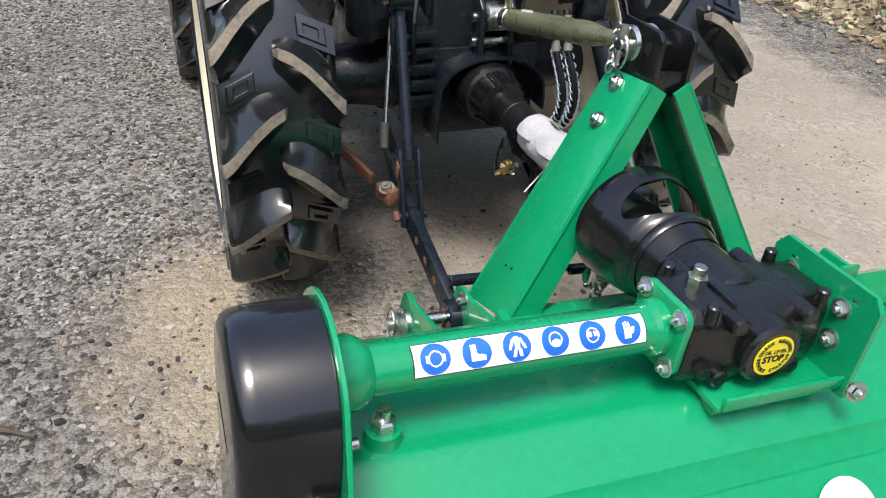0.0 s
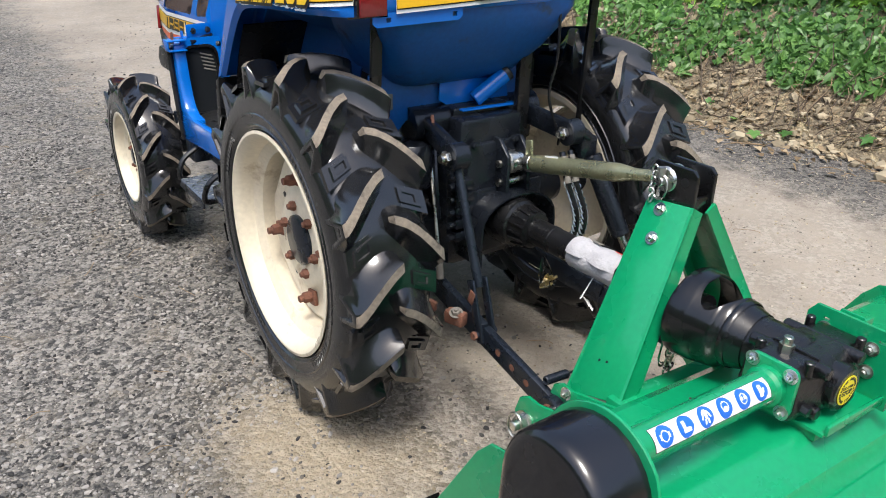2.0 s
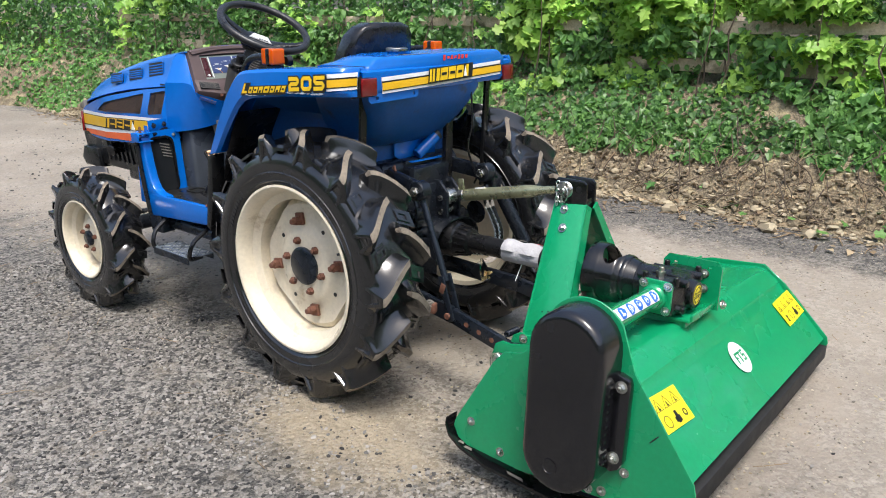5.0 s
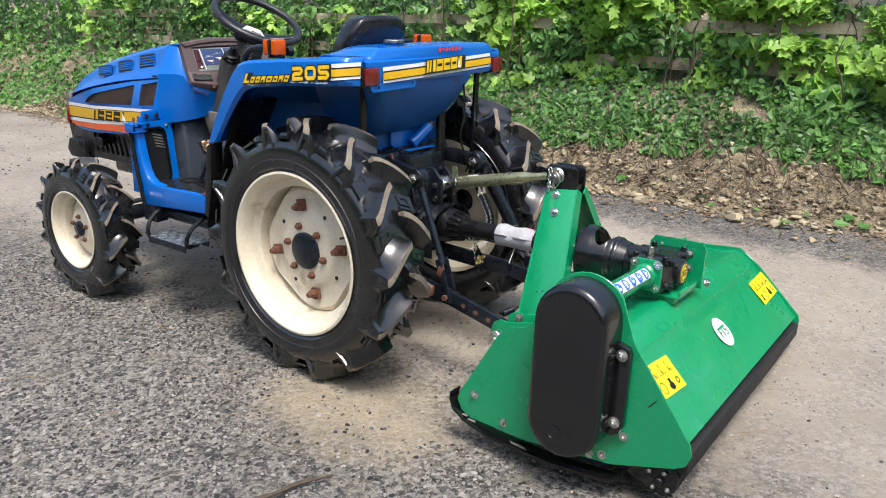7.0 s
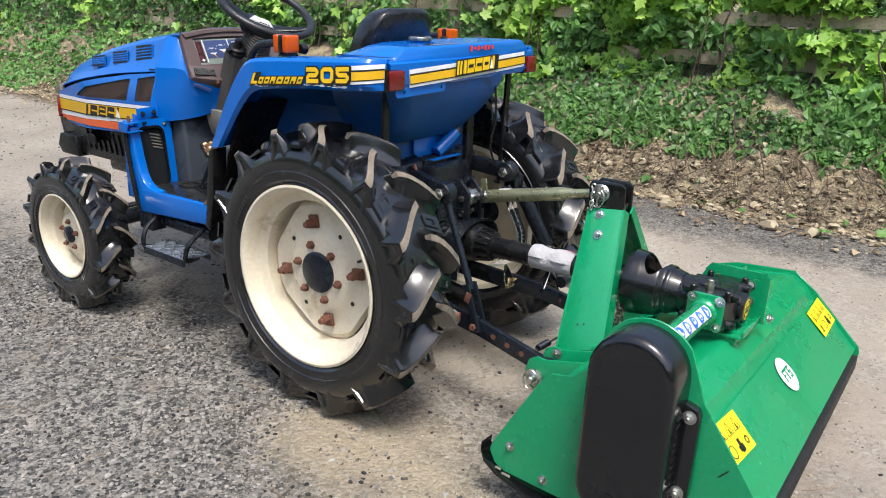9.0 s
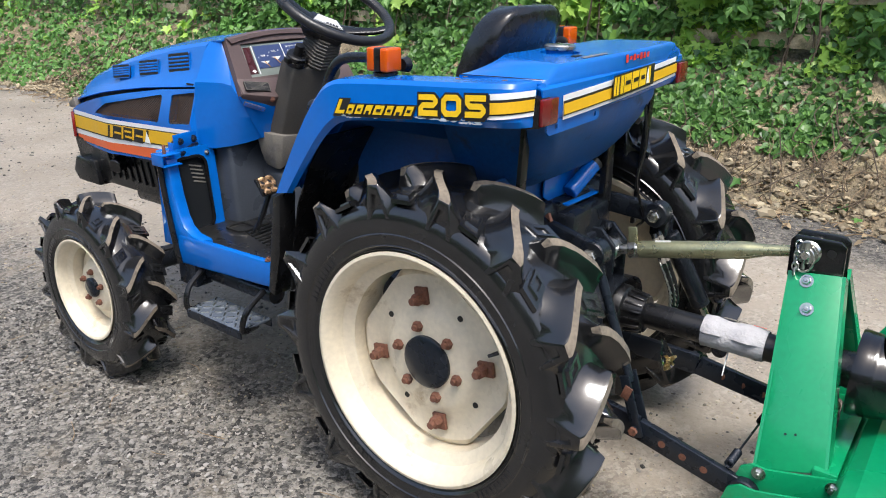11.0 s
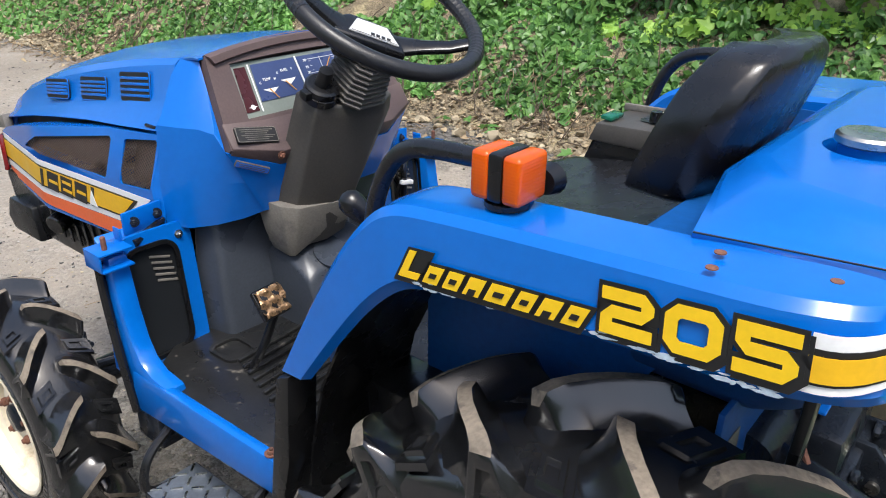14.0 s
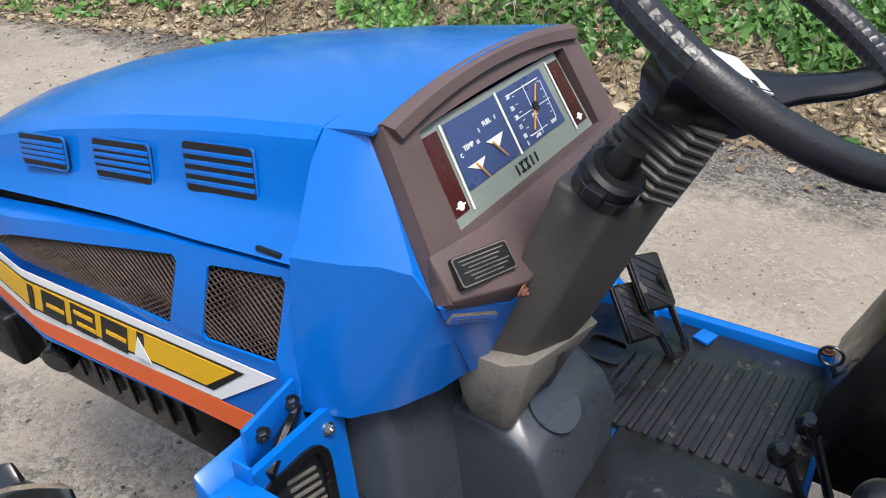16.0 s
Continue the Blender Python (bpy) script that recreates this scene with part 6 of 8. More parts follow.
for s in (-1, 1):
    rows = []
    for yb, zb, yr, zr, h in FEND:
        if s > 0:
            yb, yr = yb if yb > 0 else 0.84 * yb, yr if yr > 0 else 0.84 * yr
        xo = XC + s * (h + 0.035)
        xi = XC + s * min(0.395 if s < 0 else 0.270, h)
        rows.append([(xo - s * 0.012, yb, zb - 0.004), (xo, yb + 0.12 * (yr - yb), zb + 0.12 * (zr - zb)), (xo - s * 0.010, yr - 0.10 * (yr - yb), zr - 0.10 * (zr - zb)), (xo - s * 0.020, yr, zr + 0.001), ((xo + xi) / 2, yr + 0.002, zr + 0.003), (xi + s * 0.008, yr, zr + 0.003), (xi, yr - 0.004, zr - 0.004), (xi, yr - 0.02, zr - 0.06)])
    part("fender", sheet(rows, 0.004), BLUE, tractor, "blue fender with chipped lower edge and yellow model lettering" if s < 0 else "blue fender", smooth=26)
    edge_ = 0.392 if s < 0 else 0.268
    part("fender_inner", sheet([[(XC + s * edge_, y, zt - 0.012), (XC + s * 0.266, y, min(zt - 0.03, max(0.94, zb + 0.02))), (XC + s * 0.262, y, zb)] for y, zt, zb in ((0.44, 0.92, 0.60), (0.38, 1.0, 0.60), (0.30, 1.08, 0.60), (0.16, 1.10, 0.66), (0.08, 1.10, 0.86), (-0.02, 1.10, 0.99), (-0.15, 1.10, 1.05))], 0.004), BLUE_SHADED, tractor, "dusty blue inner fender panel, colour darkened for shade")
    part("fender_foot", prism([(0.500, 0.785), (0.528, 0.772), (0.572, 0.50), (0.548, 0.49), (0.515, 0.62)], "x", XC + s * 0.44, XC + s * 0.496, 0.004), BLACK_PLASTIC, tractor, "black fender foot")
    part("fender_front_panel", sheet([[(XC + s * 0.258, y, z), (XC + s * 0.35, y + 0.006, z), (XC + s * 0.455, y, z)] for y, z in ((0.528, 0.50), (0.508, 0.64), (0.478, 0.76), (0.430, 0.86), (0.375, 0.945))], 0.004), BLACK_PLASTIC, tractor, "black panel behind the fender's front")
    part("underseat_box", box((XC + s * 0.31, 0.43, 0.60), (0.10, 0.11, 0.24), 0.008), BLACK_PLASTIC, tractor, "black under-seat side panel")
    part("fender_stay", bar((XC + s * 0.33, -0.12, 1.04), (XC + s * 0.335, -0.10, 0.62), 0.028, 0.012, 0.003, up=(0, 1, 0)), BLACK_PLASTIC, tractor, "black fender stay")
    hx = XC + s * 0.400
    part("grab_handle", pipe([(hx, 0.425, 0.99), (hx, 0.412, 1.05), (hx, 0.385, 1.100), (hx + s * 0.002, 0.345, 1.126), (hx + s * 0.004, 0.27, 1.134), (hx + s * 0.004, 0.215, 1.132), (hx + s * 0.004, 0.190, 1.10)], 0.0118, seg=14), VINYL, tractor, "black padded grab handle")
    lx, ly, lz = XC + (0.376 if s > 0 else -0.434), 0.192, 1.139
    lamp = part("indicator_lamp", box((lx, ly, lz), (0.052, 0.018, 0.052), 0.004), BLACK_PLASTIC, tractor, "orange indicator lamp with black band")
    for q in (-1, 1):
        part("lens", box((lx, ly + q * 0.0195, lz), (0.052, 0.023, 0.052), 0.006, seg=3), AMBER, lamp, "amber lens")
    part("lamp_foot", join(turn([(0, 0.024), (0.006, 0.024), (0.010, 0.016), (0.020, 0.014)], (lx, ly, 1.104), (lx, ly, 2), seg=20), turn([(0, 0.014), (0.018, 0.018), (0.022, 0.012)], (lx - s * 0.036, ly - 0.02, 1.124), (lx - s * 0.9, ly - 0.02, 1.124), seg=14)), BLACK_PLASTIC, lamp)
    tx = XC + s * 0.385
    TY_ = 0.034 if s > 0 else 0.008
    tail = part("tail_lamp", loft([[(tx - 0.040, TY_ - 0.172, 1.026), (tx + 0.040, TY_ - 0.172, 1.026), (tx + 0.042, TY_ - 0.172, 1.098), (tx - 0.042, TY_ - 0.172, 1.098)], [(tx - 0.036, TY_ - 0.208, 1.032), (tx + 0.036, TY_ - 0.208, 1.032), (tx + 0.036, TY_ - 0.208, 1.090), (tx - 0.036, TY_ - 0.208, 1.090)]]), BLACK_PLASTIC, tractor, "dark red tail lamp in a black housing")
    part("lens", box((tx, TY_ - 0.210, 1.061), (0.064, 0.010, 0.054), 0.003), RED_LENS, tail, "dark red lens")
# model number and lettering on the left fender


def fender_at(y, z, lift=0.0):
    return facing((XC - 0.4975 + 0.10 * (z - 1.03) - lift, y, z), (0, -1, 0.085), (0.12, 0, 1))


def fender_band(z0, h, lift):
    """A vinyl band round the rear corner of the left fender."""
    rows = []
    for y, hx in ((-0.128, 0.4615), (-0.140, 0.4608), (-0.150, 0.4575), (-0.160, 0.4505), (-0.168, 0.442), (-0.177, 0.428), (-0.186, 0.410), (-0.191, 0.392)):
        rows.append([(XC - hx - 0.034 - lift + 0.10 * (z - 1.03), y - 0.4 * lift, z - 0.09 * (y + 0.14)) for z in (z0 - h / 2, z0, z0 + h / 2)])
    return sheet(rows, 0.0006)


mk = part("fender_stripe", fender_band(1.078, 0.050, 0.0015), WHITE, tractor, "white, black and gold fender stripe")
part("stripe_black", fender_band(1.076, 0.030, 0.0030), INK, mk)
part("stripe_gold", fender_band(1.075, 0.022, 0.0045), GOLD, mk)
# name script as plain slanted blocks
x = 0.0
letters = []
for w, h in ((0.034, 0.032), (0.027, 0.021), (0.027, 0.021), (0.027, 0.021), (0.034, 0.021), (0.027, 0.021), (0.028, 0.021), (0.027, 0.021)):
    letters.append((x, w, h))
    x += w
sh = lambda px, py: (px + 0.52 * py, py)
for k, (x, w, h) in enumerate(letters):
    g = w - 0.006
    quad = lambda m, lift, dy=0.0: decal([sh(x - m, -m + dy), sh(x + g + m, -m + dy), sh(x + g + m, h + m + dy), sh(x - m, h + m + dy)], fender_at(0.284, 1.018, lift))
    nm = part("name_block", join(quad(0.0045, 0.0010, -0.002)), INK, tractor, "black edged yellow name drawn as plain slanted blocks")
    if k == 0:
        part("block_face", decal([sh(x, 0), sh(x + g, 0), sh(x + g, 0.008), sh(x + 0.010, 0.008), sh(x + 0.010, h), sh(x, h)], fender_at(0.284, 1.018, 0.0026)), AMBER_VINYL, nm)
    else:
        part("block_face", quad(-0.0005, 0.0026), AMBER_VINYL, nm)
        cut_ = (0.35, 0.62) if k % 3 else (0.0, 0.40)
        part("block_gap", decal([sh(x + 0.30 * g, h * cut_[0]), sh(x + 0.72 * g, h * cut_[0]), sh(x + 0.72 * g, h * cut_[1]), sh(x + 0.30 * g, h * cut_[1])], fender_at(0.284, 1.018, 0.0040)), INK, nm)


def boxy(ch, w, h, s, m):
    """A boxy digit with cut corners, grown by m all round: outline and holes."""
    q = 0.010 + 0.6 * m
    if ch == "0":
        return [(q - m, -m), (w + m - q, -m), (w + m, q - m), (w + m, h + m - q), (w + m - q, h + m), (q - m, h + m), (-m, h + m - q), (-m, q - m)], [[(s - m, s - m + 0.003), (s - m + 0.003, s - m), (w - s + m - 0.003, s - m), (w - s + m, s - m + 0.003), (w - s + m, h - s + m - 0.003), (w - s + m - 0.003, h - s + m), (s - m + 0.003, h - s + m), (s - m, h - s + m - 0.003)]]
    c = h / 2
    p = [(-m, h + m), (w + m - q, h + m), (w + m, h + m - q), (w + m, c - s / 2 - m + q), (w + m - q, c - s / 2 - m), (s + m, c - s / 2 - m), (s + m, s + m), (w + m, s + m), (w + m, -m), (-m, -m), (-m, c + s / 2 + m - q), (q - m, c + s / 2 + m), (w - s - m, c + s / 2 + m), (w - s - m, h - s - m), (-m, h - s - m)]
    return (p, []) if ch == "2" else ([(x, h - y) for x, y in p][::-1], [])


for k, ch in enumerate("205"):
    def digit(m, lift, dx=0.0, dz=0.0, k=k, ch=ch):
        out_, holes_ = boxy(ch, 0.050, 0.044, 0.0118, m)
        return turned(plate(out_, holes_, lambda x, y: (x + 0.0595 * k + dx, y + dz, 0), 0.0005, (0, 0, 1)), fender_at(0.041, 1.041, lift))
    num = part("model_number", digit(0.0042, 0.0016), INK, tractor, "bold yellow digit with black outline")
    part("number_shadow", digit(0.0040, 0.0010, 0.004, -0.0035), INK, num)
    part("number_face", digit(0.0, 0.0026), AMBER_VINYL, num)
rnd = random.Random(3)
chips = []
for k in range(90):
    y = rnd.uniform(-0.12, 0.26)
    z = float(np.interp(y, [-0.2, 0.05, 0.27], [1.040, 1.031, 1.006])) + rnd.uniform(0.002, 0.010) * rnd.random()
    w, h = rnd.uniform(0.002, 0.011), rnd.uniform(0.0008, 0.0026)
    chips.append(decal([(-w, 0), (-w * 0.4, -h), (w * 0.5, -h * 0.7), (w, 0.2 * h), (w * 0.3, h), (-w * 0.5, h * 0.6)], fender_at(y, z + 0.004, 0.0016), 0.0006))
part("chipped_edge", join(*chips), CHIP, tractor, "chipped bare metal along the lower edge")

# rear body


def rear_bow(x):
    """How far the rear panel stands behind its straight line, bowed and a little turned."""
    return 0.012 * (1 - (x / 0.405) ** 2) - 0.0165 * (x / 0.405) - 0.004


deck = []
for z, front, back, y0, y1, y2 in ((1.098, 0.408, 0.374, -0.186, 0.004, 0.048), (1.1190, 0.408, 0.374, -0.186, 0.004, 0.048), (1.1215, 0.384, 0.368, -0.186, -0.002, 0.044), (1.1290, 0.346, 0.357, -0.186, -0.010, 0.036),
                                   (1.1385, 0.318, 0.346, -0.185, -0.020, 0.026), (1.1440, 0.302, 0.336, -0.184, -0.028, 0.016), (1.1470, 0.280, 0.320, -0.180, -0.038, 0.004)):
    deck.append([(XC - front, y1, z), (XC - back, y0 + 0.006, z), (XC - back + 0.014, y0 - 0.002, z), (XC, y0 - 0.004, z), (XC + back - 0.014, y0 + 0.014, z), (XC + back, y0 + 0.026, z), (XC + front, y1, z), (XC + 0.215, y2, z), (XC - 0.215, y2, z)])
well = [(-0.085 + 0.047 * math.cos(2 * math.pi * k / 24), -0.072 + 0.047 * math.sin(2 * math.pi * k / 24)) for k in range(24)]
part("rear_deck", join(loft(deck, caps=False), plate([p[:2] for p in deck[-1]], [well], lambda x, y: (x, y, 1.1470), 0.003, (0, 0, -1))), BLUE, tractor, "blue rear deck raised over the fuel tank", smooth=62)
part("filler_well", turn([(0.034, 0.0475), (0.004, 0.044), (0.0, 0.040), (0.0, 0.020)], (-0.085, -0.072, 1.1122), (-0.085, -0.072, 2), seg=24, caps=False), BLUE, tractor)
part("deck_seam", pipe([(XC - 0.410, 0.003, 1.1200), (XC - 0.394, -0.085, 1.1206), (XC - 0.376, -0.180, 1.1206)], 0.0010, seg=5, smooth=3), INK, tractor)
rear = []
for x in np.linspace(-0.405, 0.405, 9):
    bow = -rear_bow(x)
    rear.append([(XC + x, -0.168 + bow, 1.112), (XC + x, -0.186 + bow, 1.105), (XC + x, -0.190 + bow, 1.05), (XC + x, -0.182 + bow, 1.036), (XC + x, -0.15, 1.034)])
part("rear_panel", sheet(rear, 0.004), BLUE, tractor, "blue rear panel with gold stripe")
RP = lambda x, z, lift: facing((XC + x, -0.1905 - rear_bow(x) - lift, z), (1, 0.040, 0.03), (0, 0.09, 1))


def rear_band(x0, x1, z0, h, lift, n=6):
    out = []
    for k in range(n):
        a, b = x0 + (x1 - x0) * k / n, x0 + (x1 - x0) * (k + 1) / n
        ya, yb = [-0.1905 - rear_bow(q) - lift for q in (a, b)]
        out.append(loft([[(XC + a, ya, z0 - h / 2 + 0.03 * a), (XC + a, ya + 0.002, z0 + h / 2 + 0.03 * a), (XC + a, ya + 0.003, z0 + h / 2 + 0.03 * a), (XC + a, ya + 0.001, z0 - h / 2 + 0.03 * a)],
                         [(XC + b, yb, z0 - h / 2 + 0.03 * b), (XC + b, yb + 0.002, z0 + h / 2 + 0.03 * b), (XC + b, yb + 0.003, z0 + h / 2 + 0.03 * b), (XC + b, yb + 0.001, z0 - h / 2 + 0.03 * b)]]))
    return join(*out)


mk = part("rear_stripe", rear_band(-0.330, 0.335, 1.072, 0.050, 0.0015), WHITE, tractor, "white, black and gold rear stripe")
part("stripe_black", rear_band(-0.330, 0.335, 1.070, 0.030, 0.0030), INK, mk)
part("stripe_gold", rear_band(-0.330, 0.335, 1.069, 0.022, 0.0045), GOLD, mk)
mm = part("rear_mark", join(*[decal([(x, -0.026), (x + w, -0.026), (x + w + 0.012, 0.024), (x + 0.012, 0.024)], RP(0, 1.082, 0.0062)) for x, w in ((-0.120, 0.250),)]), INK, tractor, "maker's mark drawn as gold blocks on black")
for x, w in ((-0.114, 0.010), (-0.098, 0.010), (-0.078, 0.016), (-0.056, 0.040), (-0.010, 0.038), (0.034, 0.040), (0.090, 0.014)):
    part("mark_face", decal([(x, -0.020), (x + w, -0.020), (x + w + 0.010, 0.020), (x + 0.010, 0.020)], RP(0, 1.082, 0.0074)), AMBER_VINYL, mm)
part("mark_cuts", join(*[decal([(x, -0.004), (x + w, -0.004), (x + w + 0.003, 0.005), (x + 0.003, 0.005)], RP(0, 1.082, 0.0086)) for x, w in ((-0.048, 0.028), (0.0, 0.028), (0.046, 0.022))]), INK, mm)
part("mark_wedge", decal([(0.078, -0.018), (0.092, 0.018), (0.096, -0.018)], RP(0, 1.082, 0.0086)), WHITE, mm)
part("red_script", join(*[decal([(x, -h), (x + 0.012, -h), (x + 0.015, h), (x + 0.003, h)], facing((XC, -0.1915, 1.1325), (1, 0.02, 0.0), (0, 0.08, 1)), 0.001) for x, h in ((-0.02, 0.009), (0.002, 0.004), (0.022, 0.007), (0.042, 0.004), (0.062, 0.008), (0.082, 0.007), (0.104, 0.006))]), RED_INK, tractor, "faded red script drawn as strokes")
part("worn_sticker", decal([(-0.13, -0.006), (-0.02, -0.008), (0.0, 0.0), (-0.01, 0.007), (-0.06, 0.005), (-0.12, 0.008)], facing((XC - 0.065, -0.166, 1.1476), (1, 0.02, 0), (0, 1, 0)), 0.0008), GREYB_LIGHT, tractor, "remains of a peeled sticker")
part("deck_label", decal(rounded(0.04, 0.015, 0.001), facing((XC - 0.165, -0.140, 1.1476), (1, 0.1, 0), (0, 1, 0)), 0.0008), INK, tractor)
part("lamp_tab", plate([(-0.395, 1.040), (-0.165, 1.040), (-0.165, 1.022), (-0.175, 1.014), (-0.385, 1.010), (-0.395, 1.018)], [[(-0.362, 1.030), (-0.350, 1.030), (-0.350, 1.020), (-0.362, 1.020)], [(-0.192, 1.033), (-0.180, 1.033), (-0.180, 1.023), (-0.192, 1.023)]],
     lambda a, b: (XC + a + 0.01, -0.200, b), 0.004, (0, 1, 0)), BLUE, tractor, "blue lamp bracket tab")
part("filler_neck", turn([(0, 0.0315), (0.046, 0.0315)], (-0.085, -0.072, 1.110), (-0.085, -0.072, 2), seg=32), BLUE, tractor)
part("fuel_cap", turn([(0, 0.034), (0.002, 0.0365), (0.009, 0.0365), (0.012, 0.033), (0.013, 0.0)], (-0.085, -0.072, 1.153), (-0.085, -0.072, 2), seg=36), CHROME, tractor, "worn chrome fuel cap")
for x, y in ((-0.404, -0.034), (-0.438, -0.040), (-0.396, -0.126)):
    part("deck_hole", turn([(0, 0.0055), (0.001, 0.0055)], (x, y, 1.1205), (x, y, 2), seg=12), RUST, tractor)
tank = []
for z, xl, xr, y0, q in ((1.06, -0.310, 0.262, -0.186, 0.05), (1.02, -0.308, 0.258, -0.184, 0.05), (0.97, -0.292, 0.240, -0.166, 0.06), (0.92, -0.268, 0.215, -0.138, 0.07), (0.88, -0.242, 0.188, -0.108, 0.07), (0.852, -0.215, 0.162, -0.080, 0.065), (0.836, -0.185, 0.132, -0.050, 0.05), (0.830, -0.150, 0.100, -0.020, 0.03)):
    ring_ = []
    for cx_, sx_ in ((xl, 1), (xr, -1)):
        arc = [(cx_ + sx_ * q * (1 - math.cos(radians(b))), y0 + q * (1 - math.sin(radians(b))), z) for b in (0, 22, 45, 68, 90)]
        ring_ += arc if sx_ > 0 else arc[::-1]
    tank.append(ring_ + [(xr, 0.10, z), (xl, 0.10, z)])
# tank and cradle take the blue darkened for the shade under the deck
part("fuel_tank", loft(tank), BLUE_SHADED, tractor, "dusty blue fuel tank tapering under the deck, colour darkened for shade", smooth=55)
part("tank_cradle", join(prism([(-0.270, 0.870), (0.235, 0.870), (0.215, 0.772), (0.195, 0.745), (0.16, 0.740), (0.13, 0.775), (-0.08, 0.775), (-0.165, 0.745), (-0.195, 0.715), (-0.215, 0.660), (-0.285, 0.655)], "y", -0.030, -0.022, 0.002)), BLUE_SHADED, tractor, "blue sheet cradle under the tank")
part("cradle_bracket", join(prism([(-0.075, 0.845), (0.135, 0.845), (0.150, 0.765), (-0.035, 0.765), (-0.075, 0.790)], "y", -0.046, -0.040, 0.002), bar((-0.035, -0.068, 0.768), (0.150, -0.068, 0.765), 0.052, 0.005)), BLUE, tractor, "blue bracket with tube")
part("bracket_tube", rod((0.020, -0.066, 0.785), (0.102, -0.088, 0.848), 0.021, seg=18, bev=0.003), BLUE, tractor)
part("tube_plug", turn([(0, 0.021), (0.012, 0.022), (0.016, 0.016)], (0.100, -0.087, 0.846), (0.182, -0.109, 0.909), seg=16), INK, tractor)
part("faded_label", decal(rounded(0.055, 0.04, 0.002), facing((-0.232, -0.031, 0.80), (1, 0, 0), (0, 0, 1)), 0.001), GREYB_LIGHT, tractor, "faded label")

# seat and right-hand console
QX = -0.012
seat = part("seat_cushion", bevelled(loft([[(QX + x * w, y, z - 0.012 * (1 - x * x)) for x in (-1, -0.8, -0.4, 0, 0.4, 0.8, 1)] + [(QX + x * w * 0.97, y, zb) for x in (1, 0, -1)] for y, w, z, zb in
     ((0.10, 0.150, 0.990, 0.93), (0.13, 0.180, 1.012, 0.92), (0.22, 0.195, 0.996, 0.91), (0.34, 0.195, 0.982, 0.90), (0.43, 0.188, 0.972, 0.89), (0.485, 0.165, 0.955, 0.885), (0.505, 0.140, 0.930, 0.89))]), 0.016, 3), VINYL, tractor, "black vinyl seat cushion with pale piping", smooth=60)
part("piping", pipe([(QX - 0.16, 0.105, 0.976), (QX - 0.192, 0.16, 0.980), (QX - 0.201, 0.30, 0.968), (QX - 0.195, 0.42, 0.952), (QX - 0.168, 0.490, 0.938)], 0.004, seg=8), VINYL, seat)
back = []
BX = -0.012
for z, y, w, t in ((1.045, 0.150, 0.125, 0.024), (1.060, 0.143, 0.158, 0.034), (1.09, 0.130, 0.170, 0.036), (1.15, 0.105, 0.172, 0.034), (1.20, 0.085, 0.158, 0.030), (1.23, 0.072, 0.128, 0.022), (1.244, 0.066, 0.085, 0.012)):
    w *= 0.92
    back.append([(BX - w, y - 0.02, z), (BX - 0.93 * w, y - 0.02 - 0.7 * t, z), (BX - 0.5 * w, y - 0.03 - t, z), (BX + 0.5 * w, y - 0.03 - t, z), (BX + 0.93 * w, y - 0.02 - 0.7 * t, z), (BX + w, y - 0.02, z),
                 (BX + 0.93 * w, y + 0.05 + 0.4 * t - 0.02, z), (BX + 0.5 * w, y + 0.5 * t, z), (BX - 0.5 * w, y + 0.5 * t, z), (BX - 0.93 * w, y + 0.05 + 0.4 * t - 0.02, z)])
part("foot_panel", prism([(0.40, 0.48), (0.612, 0.48), (0.600, 0.640), (0.552, 0.785), (0.40, 0.785)], "x", 0.262, 0.440, 0.008), BLACK_PLASTIC, tractor, "black panel below the side console")
part("ring_pull", pipe([(0.300, 0.606 + 0.016 * math.cos(q), 0.690 + 0.016 * math.sin(q)) for q in [2 * math.pi * k / 20 for k in range(20)]], 0.0026, seg=6, smooth=0, loop=True), STEEL_BLUE, tractor, "steel ring pull")
part("ring_stem", rod((0.300, 0.602, 0.676), (0.300, 0.585, 0.640), 0.004, seg=8), STEEL_BLUE, tractor)
part("seat_back", bevelled(loft(back), 0.006), VINYL, tractor, "black vinyl seat back", smooth=70)
part("seat_base", box((XC, 0.29, 0.86), (0.36, 0.36, 0.16), 0.02), BLACK_PLASTIC, tractor, "black seat base")
for k, y in enumerate((0.14, 0.2, 0.27)):
    part("base_bolt", bolt((XC - 0.21, y, 0.952 - 0.02 * k), (-1, 0, 0), 0.008), ZINC, tractor)
con = part("console", prism([(0.495, 0.800), (0.408, 1.015), (0.398, 1.030), (0.02, 1.035), (0.02, 0.62), (0.480, 0.62)], "x", XC + 0.150, XC + 0.262, 0.010), BLACK_PLASTIC, tractor, "black side console with grey top and knobs")
part("console_top", prism([(0.418, 1.000), (0.404, 1.034), (0.20, 1.042), (0.05, 1.044), (0.05, 1.000)], "x", XC + 0.146, XC + 0.268, 0.004), GREYB, con, "grey console top")
part("console_recess", turned(prism(rounded(0.060, 0.230, 0.020), "z", 0, 0.0012), facing((XC + 0.222, 0.235, 1.0415), (1, 0, 0), (0, 1, -0.04))), BLACK_PLASTIC, con)
part("console_edge", bar((XC + 0.266, 0.41, 1.040), (XC + 0.266, 0.06, 1.050), 0.008, 0.012, 0.001), GREYB_LIGHT, con, "pale console edge")
for x, y in ((0.195, 0.315), (0.200, 0.255), (0.236, 0.265), (0.215, 0.19)):
    part("console_knob", turn([(0, 0.012), (0.011, 0.0115), (0.018, 0.010), (0.0185, 0)], (XC + x, y, 1.042), (XC + x, y, 2), seg=20), BLACK, con, "small black knob with white pointer")
    part("knob_mark", box((XC + x + 0.004, y - 0.0105, 1.053), (0.003, 0.002, 0.014), 0.0), WHITE, con)
